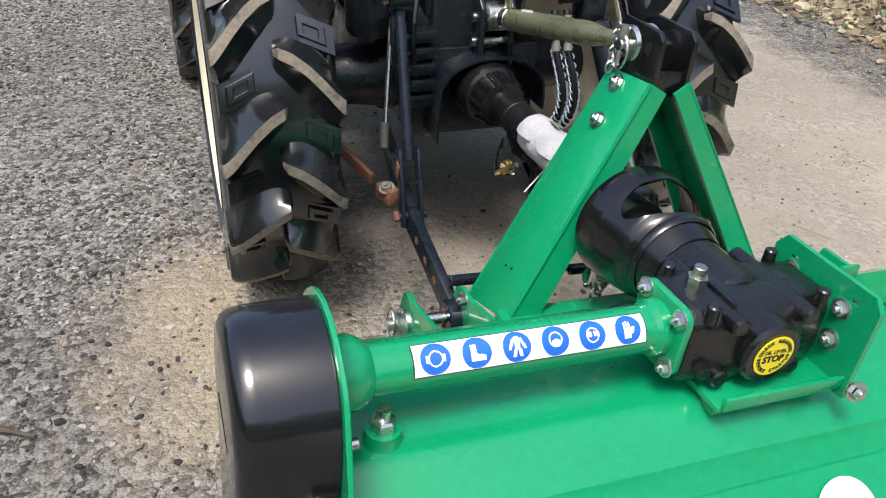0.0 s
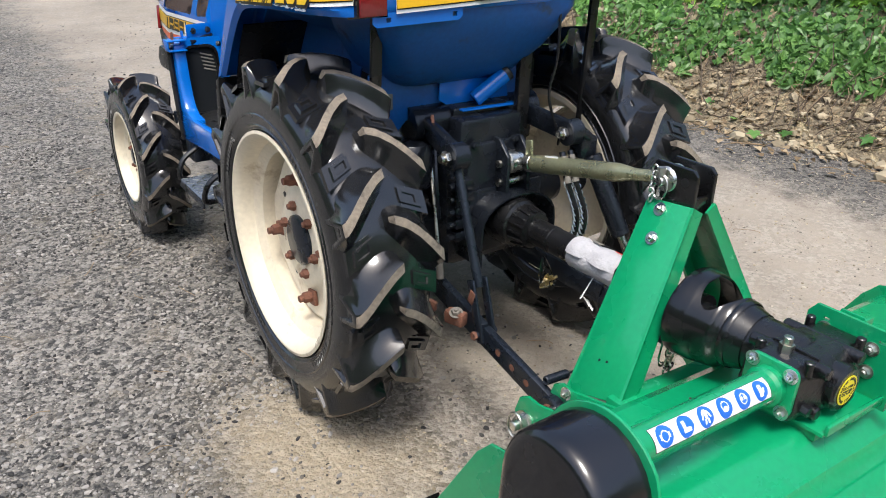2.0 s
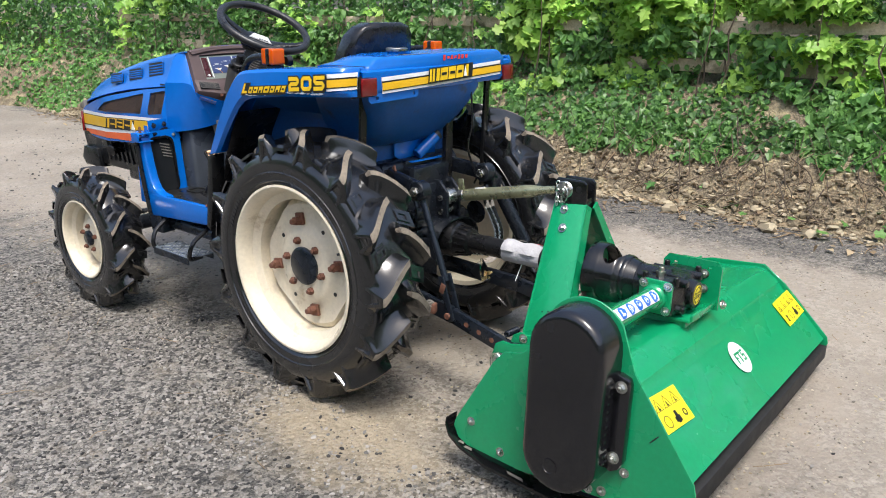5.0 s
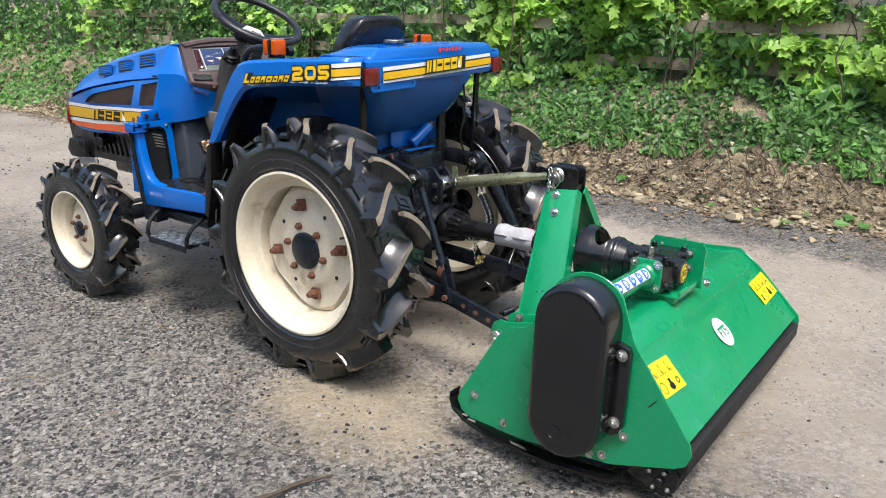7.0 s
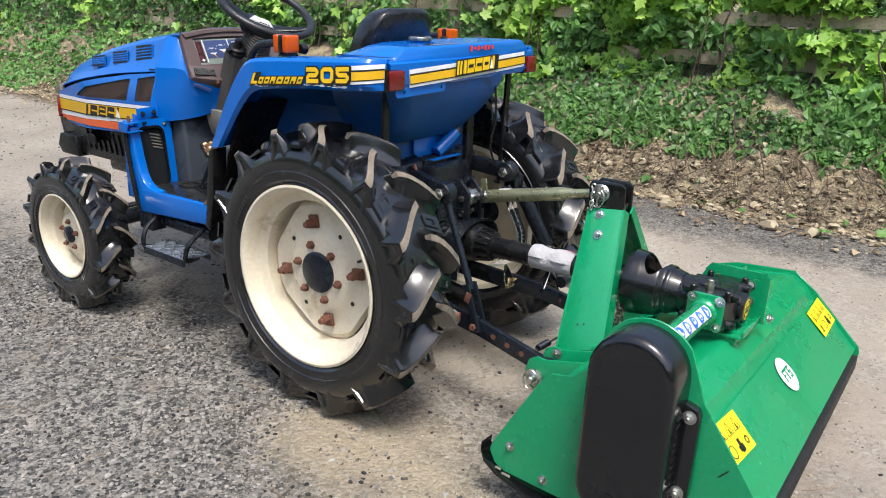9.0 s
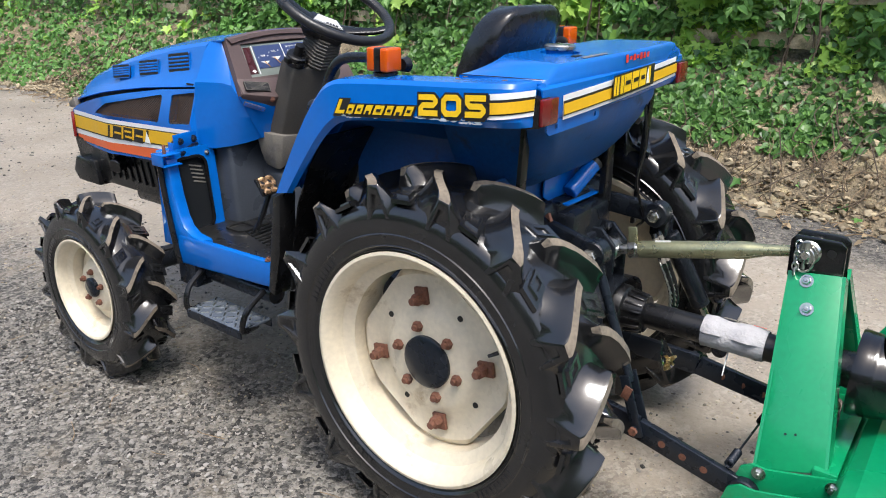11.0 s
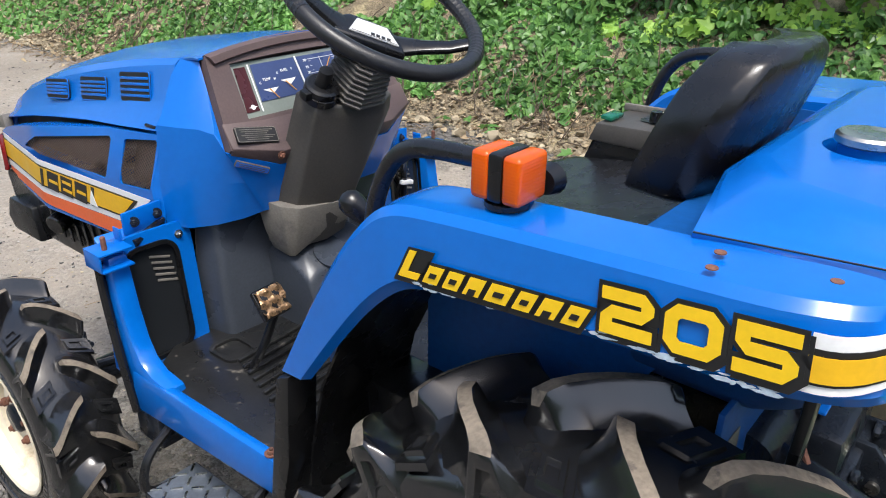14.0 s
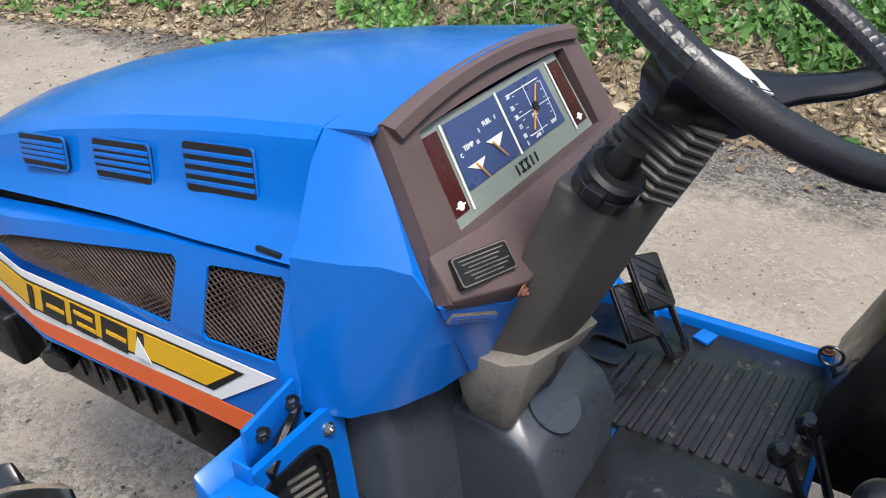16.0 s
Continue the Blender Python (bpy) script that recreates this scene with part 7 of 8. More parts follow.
part("green_switch", box((XC + 0.182, 0.392, 1.041), (0.046, 0.022, 0.008), 0.002, (6, 0, 0)), mat("green_lens", (0.01, 0.12, 0.07), 0.25, bump=0), con, "dark green switch")

# ---- three point linkage ----
part("rockshaft", join(rod((-0.16, -0.03, 0.735), (0.24, -0.03, 0.735), 0.045, seg=20), box((XC, 0.02, 0.72), (0.18, 0.20, 0.11), 0.012)), NAVY, tractor, "dark lift shaft casting")
for s, root, tip in ((-1, (-0.120, -0.05, 0.735), (-0.150, -0.232, 0.706)), (1, (0.19, -0.03, 0.735), (0.215, -0.232, 0.712))):
    arm = part("lift_arm", join(bar(root, tip, 0.030, 0.055, 0.010), rod(Vector(tip) - Vector((0.022, 0, 0)), Vector(tip) + Vector((0.022, 0, 0)), 0.034, seg=24, bev=0.003)), NAVY, tractor, "dark lift arm")
    part("arm_nut", join(rod(Vector(tip) - Vector((0.036, 0, 0)), Vector(tip) - Vector((0.022, 0, 0)), 0.018, seg=6, bev=0.002), rod(Vector(tip) - Vector((0.046, 0, 0)), Vector(tip) - Vector((0.022, 0, 0)), 0.010, seg=12)), CHROME, arm, "worn plated nut")
part("lift_rod", join(rod((-0.152, -0.240, 0.69), (-0.158, -0.352, 0.415), 0.0115, seg=12), rod((-0.152, -0.232, 0.712), (-0.153, -0.250, 0.66), 0.017, 0.012, seg=12)), STEEL_BLUE, tractor, "blue-black lift rod")
part("rod_clevis", join(bar((-0.178, -0.345, 0.435), (-0.178, -0.395, 0.285), 0.007, 0.026, 0.002), bar((-0.140, -0.345, 0.435), (-0.140, -0.395, 0.285), 0.007, 0.026, 0.002), rod((-0.19, -0.385, 0.305), (-0.128, -0.385, 0.305), 0.009, seg=10)), STEEL_BLUE, tractor, "rusty clevis on the lift rod")
part("clevis_patch", box((-0.183, -0.357, 0.395), (0.003, 0.020, 0.035), 0.001, (18, 0, 0)), RUST, tractor, "rubbed rusty patch")
part("clevis_nut", rod((-0.196, -0.385, 0.305), (-0.188, -0.385, 0.305), 0.011, seg=6), RUST, tractor, "rusty nut")
part("sensing_rod", join(rod((-0.118, -0.070, 0.668), (-0.166, -0.195, 0.405), 0.0045, seg=8)), CHROME, tractor, "thin bright control rod")
part("rod_end", rod((-0.163, -0.187, 0.425), (-0.170, -0.205, 0.375), 0.010, seg=10), GREYB, tractor)
part("rod_ball", turn([(0, 0.006), (0.008, 0.012), (0.016, 0.006)], (-0.115, -0.065, 0.672), (-0.10, -0.03, 0.74), seg=12), CHROME, tractor)
part("control_lever", join(bar((-0.095, -0.03, 0.70), (-0.13, -0.10, 0.76), 0.008, 0.03, 0.002)), RUST, tractor)
for s, a, b, c in ((-1, (-0.125, -0.06, 0.330), (-0.160, -0.385, 0.300), (-0.150, -0.640, 0.232)), (1, (0.195, -0.06, 0.330), (0.235, -0.385, 0.300), (0.345, -0.640, 0.200))):
    ln = part("lower_link", join(bar(a, b, 0.020, 0.060, 0.004), bar(b, c, 0.020, 0.055, 0.004), rod(Vector(c) - Vector((0.020, 0, 0)), Vector(c) + Vector((0.020, 0, 0)), 0.036, seg=24, bev=0.003)), STEEL_BLUE, tractor, "blue-black lower link arm with rusty holes")
    part("link_ball", join(rod(Vector(c) - Vector((0.023, 0, 0)), Vector(c) + Vector((0.023, 0, 0)), 0.022, seg=18, bev=0.004)), RUST, ln, "rusty link ball")
    for k in range(3):
        p = Vector(b).lerp(Vector(c), 0.25 + 0.2 * k)
        part("link_hole", rod(p - Vector((0.0105, 0, 0)), p + Vector((0.0105, 0, 0)), 0.009, seg=12), RUST, ln)
lnk = [(-0.205, -0.16, 0.330), (-0.200, -0.23, 0.322), (-0.190, -0.29, 0.316)]
part("check_chain", join(bar((-0.270, -0.02, 0.345), (-0.205, -0.24, 0.320), 0.012, 0.026, 0.003), box((-0.186, -0.300, 0.314), (0.030, 0.055, 0.036), 0.006, (0, 0, 20))), RUST, tractor, "rusty check link and shackle")
part("shackle_pin", bolt((-0.190, -0.306, 0.330), (-0.3, -0.3, 1), 0.012), GREYB_LIGHT, tractor)
for p, q in (((-0.150, -0.600, 0.286), (-0.085, -0.600, 0.282)), ((0.095, -0.600, 0.270), (0.160, -0.600, 0.266))):
    n = 26
    d = Vector(q) - Vector(p)
    u, v = d.orthogonal().normalized(), d.normalized().cross(d.orthogonal().normalized())
    part("return_spring", pipe([Vector(p) + d * (i / (n * 8)) + 0.009 * (math.cos(i * math.pi / 4) * u + math.sin(i * math.pi / 4) * v) for i in range(n * 8 + 1)], 0.0022, seg=5, smooth=0), STEEL_BLUE, tractor, "dark coil spring")
part("spring_rod", rod((-0.088, -0.600, 0.282), (0.098, -0.600, 0.270), 0.003, seg=6), NAVY, tractor)
# top link
tl0, tl1 = Vector((0.078, -0.165, 0.636)), Vector((0.138, -0.632, 0.722))
td = (tl1 - tl0).normalized()
tl = part("top_link", turn([(0.075, 0.010), (0.080, 0.022), (0.33, 0.022), (0.345, 0.021), (0.385, 0.014), (0.455, 0.013)], tl0, tl1, seg=24), OLIVE, tractor, "olive plated top link")
part("ball_end", join(rod(tl0 - Vector((0.024, 0, 0)), tl0 + Vector((0.024, 0, 0)), 0.030, seg=24, bev=0.005), rod(tl0, tl0 + td * 0.085, 0.013, seg=14)), ZINC, tl, "zinc ball end")
part("lock_nut", rod(tl0 + td * 0.052, tl0 + td * 0.074, 0.023, seg=12, bev=0.002), CHROME, tl)
part("locking_lever", bar(tl0 + td * 0.064 + Vector((-0.004, 0, 0.015)), tl0 + td * 0.052 + Vector((0.0, -0.004, 0.062)), 0.008, 0.024, 0.003, up=(0, 1, 0)), OLIVE, tl)
part("rear_ball_end", rod(tl1 - Vector((0.023, 0, 0)), tl1 + Vector((0.023, 0, 0)), 0.030, seg=24, bev=0.005), ZINC, tl)
part("link_label", decal(rounded(0.040, 0.008, 0.001), facing(tl0 + td * 0.14 + Vector((-0.006, 0, 0.0215)), td, (0, 0.2, 1)), 0.0008), WHITE, tl)
for dx in (-0.034, 0.034):
    part("top_link_bracket", prism([(-0.125, 0.50), (-0.125, 0.70), (-0.155, 0.70), (-0.195, 0.66), (-0.195, 0.55), (-0.165, 0.50)], "x", 0.078 + dx - 0.006, 0.078 + dx + 0.006, 0.003), NAVY, tractor, "dark top link bracket")
for y, z in ((-0.165, 0.636), (-0.168, 0.585), (-0.168, 0.540)):
    part("bracket_pin", rod((0.03, y, z), (0.125, y, z), 0.010, seg=12), CHROME, tractor)
# shield over the output shaft
arch = []
for k in range(13):
    a = math.pi * k / 12
    arch.append((XC + 0.035 - 0.125 * math.cos(a), 0.470 + 0.095 * math.sin(a) ** 0.8))
arch = [(arch[0][0], 0.38)] + arch + [(arch[-1][0], 0.44)]
rows = [[(x, y, z) for x, z in arch] for y in (-0.12, -0.22)]
part("shaft_shield", sheet(rows, 0.005), NAVY, tractor, "dark steel shield over the output shaft")
part("shield_plate", box((XC + 0.035, -0.150, 0.48), (0.25, 0.010, 0.18), 0.004), NAVY, tractor)
part("output_shaft", rod((0.060, -0.12, 0.488), (0.060, -0.20, 0.488), 0.03, seg=16), STEEL_BLUE, tractor)
# levelling cylinder and its hoses on the far side
cy = part("levelling_cylinder", join(rod((0.285, -0.245, 0.640), (0.325, -0.345, 0.435), 0.026, seg=18, bev=0.004), box((0.27, -0.225, 0.665), (0.06, 0.05, 0.06), 0.01), rod((0.27, -0.235, 0.69), (0.235, -0.232, 0.715), 0.018, seg=12)), NAVY, tractor, "dark hydraulic levelling cylinder")
part("cylinder_rod", rod((0.325, -0.345, 0.435), (0.350, -0.405, 0.315), 0.011, seg=12), CHROME, cy, "bright cylinder rod")
part("rod_eye", rod((0.33, -0.41, 0.31), (0.37, -0.41, 0.31), 0.022, seg=14), NAVY, cy)
for dx in (0.0, 0.028):
    line = [(0.182 + dx, -0.24, 0.665), (0.178 + dx, -0.272, 0.595), (0.192 + dx, -0.305, 0.50), (0.172 + dx, -0.300, 0.435), (0.130 + dx, -0.24, 0.425), (0.10 + dx, -0.15, 0.45)]
    hs = part("hydraulic_hose", pipe(line, 0.0085, seg=10), BLACK, tractor, "black hose in a spring guard")
    pts = curve_points(line[1:], 40)
    coil = []
    for i, p in enumerate(pts[:170]):
        a = i * 0.9
        coil.append(p + Vector((0.0115 * math.cos(a), 0.006 * math.sin(a), 0.0095 * math.sin(a))))
    part("spring_guard", pipe(coil, 0.0027, seg=5, smooth=0), ZINC, hs)
    part("hose_fitting", rod((0.182 + dx, -0.245, 0.655), (0.178 + dx, -0.275, 0.590), 0.0095, seg=10), GREYB_LIGHT, hs)
part("support_post", join(bar((0.155, -0.10, 0.99), (0.140, -0.11, 0.60), 0.040, 0.020, 0.004, up=(0, 1, 0))), BLACK_PLASTIC, tractor, "black upright post")
part("lamp_cable", pipe([(0.20, -0.17, 1.03), (0.185, -0.19, 0.90), (0.175, -0.18, 0.80), (0.20, -0.20, 0.70), (0.23, -0.17, 0.66)], 0.004, seg=6), BLACK_PLASTIC, tractor)
part("valve_pipe", pipe([(-0.08, -0.13, 0.70), (-0.10, -0.17, 0.62), (-0.09, -0.16, 0.52), (-0.06, -0.14, 0.46)], 0.006, seg=6), NAVY, tractor)
part("valve_pipe", pipe([(-0.11, -0.08, 0.68), (-0.13, -0.12, 0.60), (-0.12, -0.12, 0.50)], 0.006, seg=6), NAVY, tractor)
for k in range(5):
    part("valve_block", join(box((-0.075, -0.150, 0.60 - 0.035 * k), (0.055, 0.045, 0.026), 0.004), rod((-0.10, -0.160, 0.60 - 0.035 * k), (-0.122, -0.165, 0.60 - 0.035 * k), 0.009, seg=6)), NAVY, tractor, "oily valve body")
for x, z in ((-0.03, 0.69), (0.10, 0.69), (-0.03, 0.45), (0.11, 0.45), (-0.045, 0.57)):
    part("case_bolt", bolt((x, -0.142, z), (0, -1, 0), 0.010), NAVY, tractor)
part("canister", turn([(0, 0.05), (0.01, 0.056), (0.10, 0.056), (0.115, 0.045), (0.12, 0.0)], (-0.16, -0.05, 0.58), (-0.16, -0.05, 0.80), seg=24), NAVY, tractor, "round black filter canister")

# ---- the flail mower ----
MOWER = Matrix.Translation((0.19, -1.03, 0.07)) @ pose(0, 0, 0, 0, 3.5, 1.5)
mower = thing("flail_mower", "green flail mower hitched behind the tractor, one side on the gravel", "mower", MOWER)
HW, HL = 0.67, 0.684
CY, CZ, CR = -0.012, 0.392, 0.117
arch = [(CY + CR * math.cos(a), CZ + CR * math.sin(a)) for a in [radians(10 + 135 * k / 14) for k in range(15)]]
LEFT = [(0.256, 0.262), (0.222, 0.300), (0.168, 0.312), (0.128, 0.350)] + arch + [(-0.150, 0.348), (-0.208, 0.272), (-0.322, 0.120), (-0.330, 0.090), (-0.318, 0.058), (-0.290, 0.042), (-0.123, -0.007), (0.147, -0.029), (0.330, -0.018), (0.362, -0.003), (0.379, 0.030), (0.372, 0.055)]
RIGHT = [(0.256, 0.262), (0.222, 0.300), (0.140, 0.322), (-0.062, 0.336), (-0.145, 0.276), (-0.316, 0.108), (-0.322, 0.085), (-0.312, 0.058), (-0.290, 0.042), (-0.123, -0.007), (0.147, -0.029), (0.330, -0.018), (0.362, -0.003), (0.379, 0.030), (0.372, 0.055)]
part("left_side_plate", prism(LEFT, "x", -HL - 0.003, -HL + 0.003, 0.0012, 1), GREEN, mower, "green end plate with arched top")
part("right_side_plate", prism(RIGHT, "x", HW - 0.003, HW + 0.003, 0.0012, 1), GREEN, mower, "green end plate")
# hood: front apron, top, upper slope, lower slope with soft folds
PROF = [(0.235, 0.06), (0.225, 0.240), (0.210, 0.275), (0.180, 0.294), (0.060, 0.312), (-0.050, 0.324), (-0.064, 0.321), (-0.076, 0.313), (-0.121, 0.2790), (-0.1265, 0.2690), (-0.1495, 0.2455), (-0.1525, 0.2515), (-0.268, 0.1385), (-0.290, 0.115), (-0.306, 0.100)]
part("hood_sheet", sheet([[(x, y, z) for x in np.linspace(-HL + 0.004, HW - 0.004, 9)] for y, z in PROF], 0.005), GREEN, mower, "glossy green folded mower hood", smooth=22)
part("rear_bar", bar((-HW + 0.004, -0.304, 0.050), (HW + 0.010, -0.304, 0.050), 0.030, 0.052, 0.003), RUBBER_FLAT, mower, "black rear bar")
part("rubber_flap", box((0, -0.300, 0.015), (2 * HW - 0.03, 0.006, 0.11), 0.001, (12, 0, 0)), RUBBER_FLAT, mower, "black rubber rear flap")
part("roller", rod((-HW + 0.03, -0.235, 0.020), (HW - 0.03, -0.235, 0.020), 0.045, seg=24), BLACK, mower, "black rear roller")
for s in (-1, 1):
    rb = part("roller_bracket", prism([(-0.105, -0.004), (-0.285, 0.038), (-0.300, 0.0), (-0.292, -0.040), (-0.265, -0.060), (-0.240, -0.055)], "x", s * (HW - 0.012) - 0.004, s * (HW - 0.012) + 0.004, 0.002), BLACK, mower, "black roller bracket")
    for y, z in ((-0.222, 0.004), (-0.262, 0.010), (-0.235, -0.038), (-0.275, -0.034)):
        part("bracket_bolt", bolt((s * (HW - 0.007), y, z), (s, 0, 0), 0.0075, False), ZINC, rb)
    part("roller_axle", rod((s * (HW - 0.01), -0.250, -0.018), (s * (HW + 0.006), -0.250, -0.018), 0.013, seg=14, bev=0.002), BLACK, rb)
    base = -0.062 if s < 0 else -0.030
    line = [(0.394, 0.050), (0.396, 0.034), (0.384, 0.004), (0.345, -0.022), (0.250, base + 0.012), (0.05, base), (-0.120, base + 0.012), (-0.142, base + 0.020), (-0.146, base + 0.035)]
    runner = [[(s * (HW + 0.010) + dx, y + 0.008 * (dz > 0) * 0, z + dz) for dx, dz in ((-0.026, -0.004), (0.026, -0.004), (0.028, 0.0), (0.026, 0.005), (-0.026, 0.005))] for y, z in line]
    sk = part("skid", loft(runner), BLACK, mower, "black steel skid runner with scuffed paint")
    part("skid_web", prism([(0.36, 0.02), (0.25, base + 0.03), (0.0, base + 0.022), (-0.11, base + 0.030), (-0.11, 0.0), (0.147, -0.02), (0.34, 0.0)], "x", s * (HW - 0.010) - 0.003, s * (HW - 0.010) + 0.003), BLACK, sk)
    if s < 0:
        part("skid_scuff", join(*[decal([(-w, -0.004), (w * 0.7, -0.006), (w, 0.004), (-w * 0.6, 0.006)], facing((-HW - 0.022, y, z), (0, -1, -0.12), (-1, 0, 0)), 0.0008) for y, z, w in ((0.352, -0.011, 0.018), (0.325, -0.0215, 0.02), (0.16, -0.0475, 0.030), (-0.06, -0.051, 0.012))]), GREYB_LIGHT, sk, "scuffed bare metal")
for y, z in ((0.318, 0.062), (0.215, 0.004), (-0.150, 0.085), (-0.095, 0.012), (-0.058, 0.004)):
    part("plate_bolt", bolt((-HL - 0.003, y, z), (-1, 0, 0), 0.009), ZINC, mower, "zinc plated bolt")
for y, z, a in ((-0.215, 0.200, -50),):
    part("plate_slot", turned(box((0, 0, 0), (0.001, 0.030, 0.003), 0), pose(-HL - 0.0034, y, z, a, 0, 0)), INK, mower)


def stadium(r, z0, z1, y, n=14):
    return [(y + r * math.cos(radians(180 * k / n)), z1 + r * math.sin(radians(180 * k / n))) for k in range(n + 1)] + [(y - r * math.cos(radians(180 * k / n)), z0 - r * math.sin(radians(180 * k / n))) for k in range(n + 1)]


# belt cover
cv = part("belt_cover", bevelled(loft([[(-HL - d, y, z) for y, z in stadium(r, 0.118, 0.392, CY + 0.004)] for d, r in ((0.004, 0.106), (0.080, 0.1035), (0.091, 0.1015), (0.099, 0.096), (0.103, 0.088), (0.104, 0.080))]), 0.0, 1), MOULDED, mower, "black moulded belt cover", smooth=50)
part("cover_emboss", prism([(0.030, 0.352), (0.045, 0.365), (-0.030, 0.350), (-0.030, 0.346)], "x", -HL - 0.1048, -HL - 0.104), MOULDED, cv)
part("cover_plug", turn([(0, 0.021), (0.0025, 0.021), (0.003, 0.017), (0.0012, 0.016), (0.0012, 0.0)], (-HL - 0.1035, 0.006, 0.085), (-2, 0.006, 0.085), seg=28), MOULDED, cv)
part("cover_flange", prism([(-0.100, 0.100), (-0.100, 0.340), (-0.118, 0.348), (-0.146, 0.338), (-0.152, 0.322), (-0.152, 0.122), (-0.142, 0.100), (-0.120, 0.088)], "x", -HL - 0.030, -HL - 0.0032, 0.004), MOULDED, cv)
for k in range(11):
    part("cover_rib", box((-HL - 0.050, -0.1125, 0.120 + 0.020 * k), (0.030, 0.010, 0.008), 0.002), MOULDED, cv)
for y, z in ((-0.130, 0.318), (-0.128, 0.130)):
    part("cover_bolt", bolt((-HL - 0.030, y, z), (-1, 0, 0), 0.011), ZINC, cv)

# drive tube with its safety sticker
TY, TZ = -0.004, 0.408
tb = part("drive_tube", turn([(0, 0.044), (0.030, 0.044), (0.045, 0.036), (0.050, 0.0310), (0.410, 0.0310), (0.416, 0.037), (0.436, 0.037)], (-HL + 0.002, TY, TZ), (0, TY, TZ), seg=36), GREEN, mower, "green drive tube")
part("tube_flange", prism(rounded(0.100, 0.100, 0.018, 4, TY, TZ), "x", -0.252, -0.240, 0.002), GREEN, tb)
for dy, dz in ((1, 1), (-1, 1), (-1, -1), (1, -1)):
    part("flange_bolt", bolt((-0.252, TY + dy * 0.037, TZ + dz * 0.037), (-1, 0, 0), 0.0095), ZINC, tb)


sticker = loft([[(x, TY - 0.0315 * math.cos(radians(44) + v / 0.0310), TZ + 0.0315 * math.sin(radians(44) + v / 0.0310)) for v in np.linspace(-0.0185, 0.0185, 9)] for x in (-0.588, -0.289)], closed=False)
st = part("safety_sticker", sticker, WHITE, tb, "white sticker with six round blue safety signs")
edge = loft([[(x, TY - 0.0313 * math.cos(radians(44) + v / 0.0310), TZ + 0.0313 * math.sin(radians(44) + v / 0.0310)) for v in np.linspace(-0.0197, 0.0197, 9)] for x in (-0.5895, -0.2875)], closed=False)
part("sticker_edge", edge, INK, st)
head_ = lambda u, v: 0.40 ** 2 < u * u + v * v < 0.50 ** 2
SIGNS = [lambda u, v: head_(u, v) or (0.38 < abs(u) < 0.64 and abs(v) < 0.24),
         lambda u, v: (-0.45 < u < -0.05 and -0.1 < v < 0.5) or (-0.45 < u < 0.55 and -0.5 < v < -0.08 - 0.2 * max(0.0, u)),
         lambda u, v: (abs(u) < 0.20 and -0.15 < v < 0.62) or (-0.15 < v < 0.52 and abs(abs(u) - 0.30 - 0.45 * (0.4 - v)) < 0.11) or (-0.66 < v <= -0.15 and abs(abs(u) - 0.15 - 0.2 * (-0.15 - v)) < 0.12),
         lambda u, v: head_(u, v - 0.08) or (u / 0.34) ** 2 + ((v + 0.16) / 0.26) ** 2 < 1,
         lambda u, v: head_(u, v) or (0.06 < abs(u) < 0.42 and abs(v - 0.06) < 0.15),
         lambda u, v: (abs(u + 0.08) < 0.28 and -0.55 < v < 0.12) or (0.1 < v < 0.58 - 0.4 * abs(u + 0.08) and (u + 0.36) % 0.19 < 0.14 and -0.36 < u < 0.2) or abs(u - 0.34 - 0.3 * v) < 0.12 and -0.3 < v < 0.2]


def wrapped(x, shape, r=0.0178, n=26):
    """A printed figure laid round the drive tube, as rows of strips."""
    out = bmesh.new()
    put = lambda u, v: out.verts.new((x + u * r, TY - 0.0323 * math.cos(radians(44) + v * r / 0.0310), TZ + 0.0323 * math.sin(radians(44) + v * r / 0.0310)))
    for b in range(n):
        v0_, v1_ = -0.75 + 1.5 * b / n, -0.75 + 1.5 * (b + 1) / n
        run = None
        for c in range(2 * n + 1):
            u = -0.75 + 1.5 * c / (2 * n)
            hit_ = c < 2 * n and shape(u, 0.5 * (v0_ + v1_))
            if hit_ and run is None:
                run = u
            if not hit_ and run is not None:
                out.faces.new((put(run, v0_), put(u, v0_), put(u, v1_), put(run, v1_)))
                run = None
    return out


for k in range(6):
    x = -0.563 + 0.0498 * k
    ring = [[(x + r * math.cos(2 * math.pi * i / 28), TY - 0.0319 * math.cos(radians(44) + r * math.sin(2 * math.pi * i / 28) / 0.0310), TZ + 0.0319 * math.sin(radians(44) + r * math.sin(2 * math.pi * i / 28) / 0.0310)) for i in range(28)] for r in (0.0178, 0.011, 0.006, 0.001)]
    sg = part("sign_disc", loft(ring, caps=True), SIGN_BLUE, st, "round blue safety sign")
    part("sign_figure", wrapped(x, SIGNS[k]), WHITE, st)
part("adjuster", turn([(0, 0.030), (0.005, 0.026), (0.010, 0.022), (0.030, 0.021)], (-0.618, -0.030, 0.312), (-0.618, -0.030, 1), seg=24), GREEN, mower, "green adjuster boss")
part("adjuster_bolt", join(turn([(0, 0.015), (0.013, 0.015), (0.016, 0.012)], (-0.618, -0.030, 0.342), (-0.618, -0.030, 1), seg=6), rod((-0.618, -0.030, 0.355), (-0.618, -0.030, 0.372), 0.008, seg=12)), ZINC, mower)
part("hub_stud", join(bolt((-HL + 0.003, -0.055, 0.352), (1, 0, 0), 0.012), rod((-HL + 0.003, -0.055, 0.352), (-HL + 0.030, -0.055, 0.352), 0.007, seg=12)), CHROME, mower)

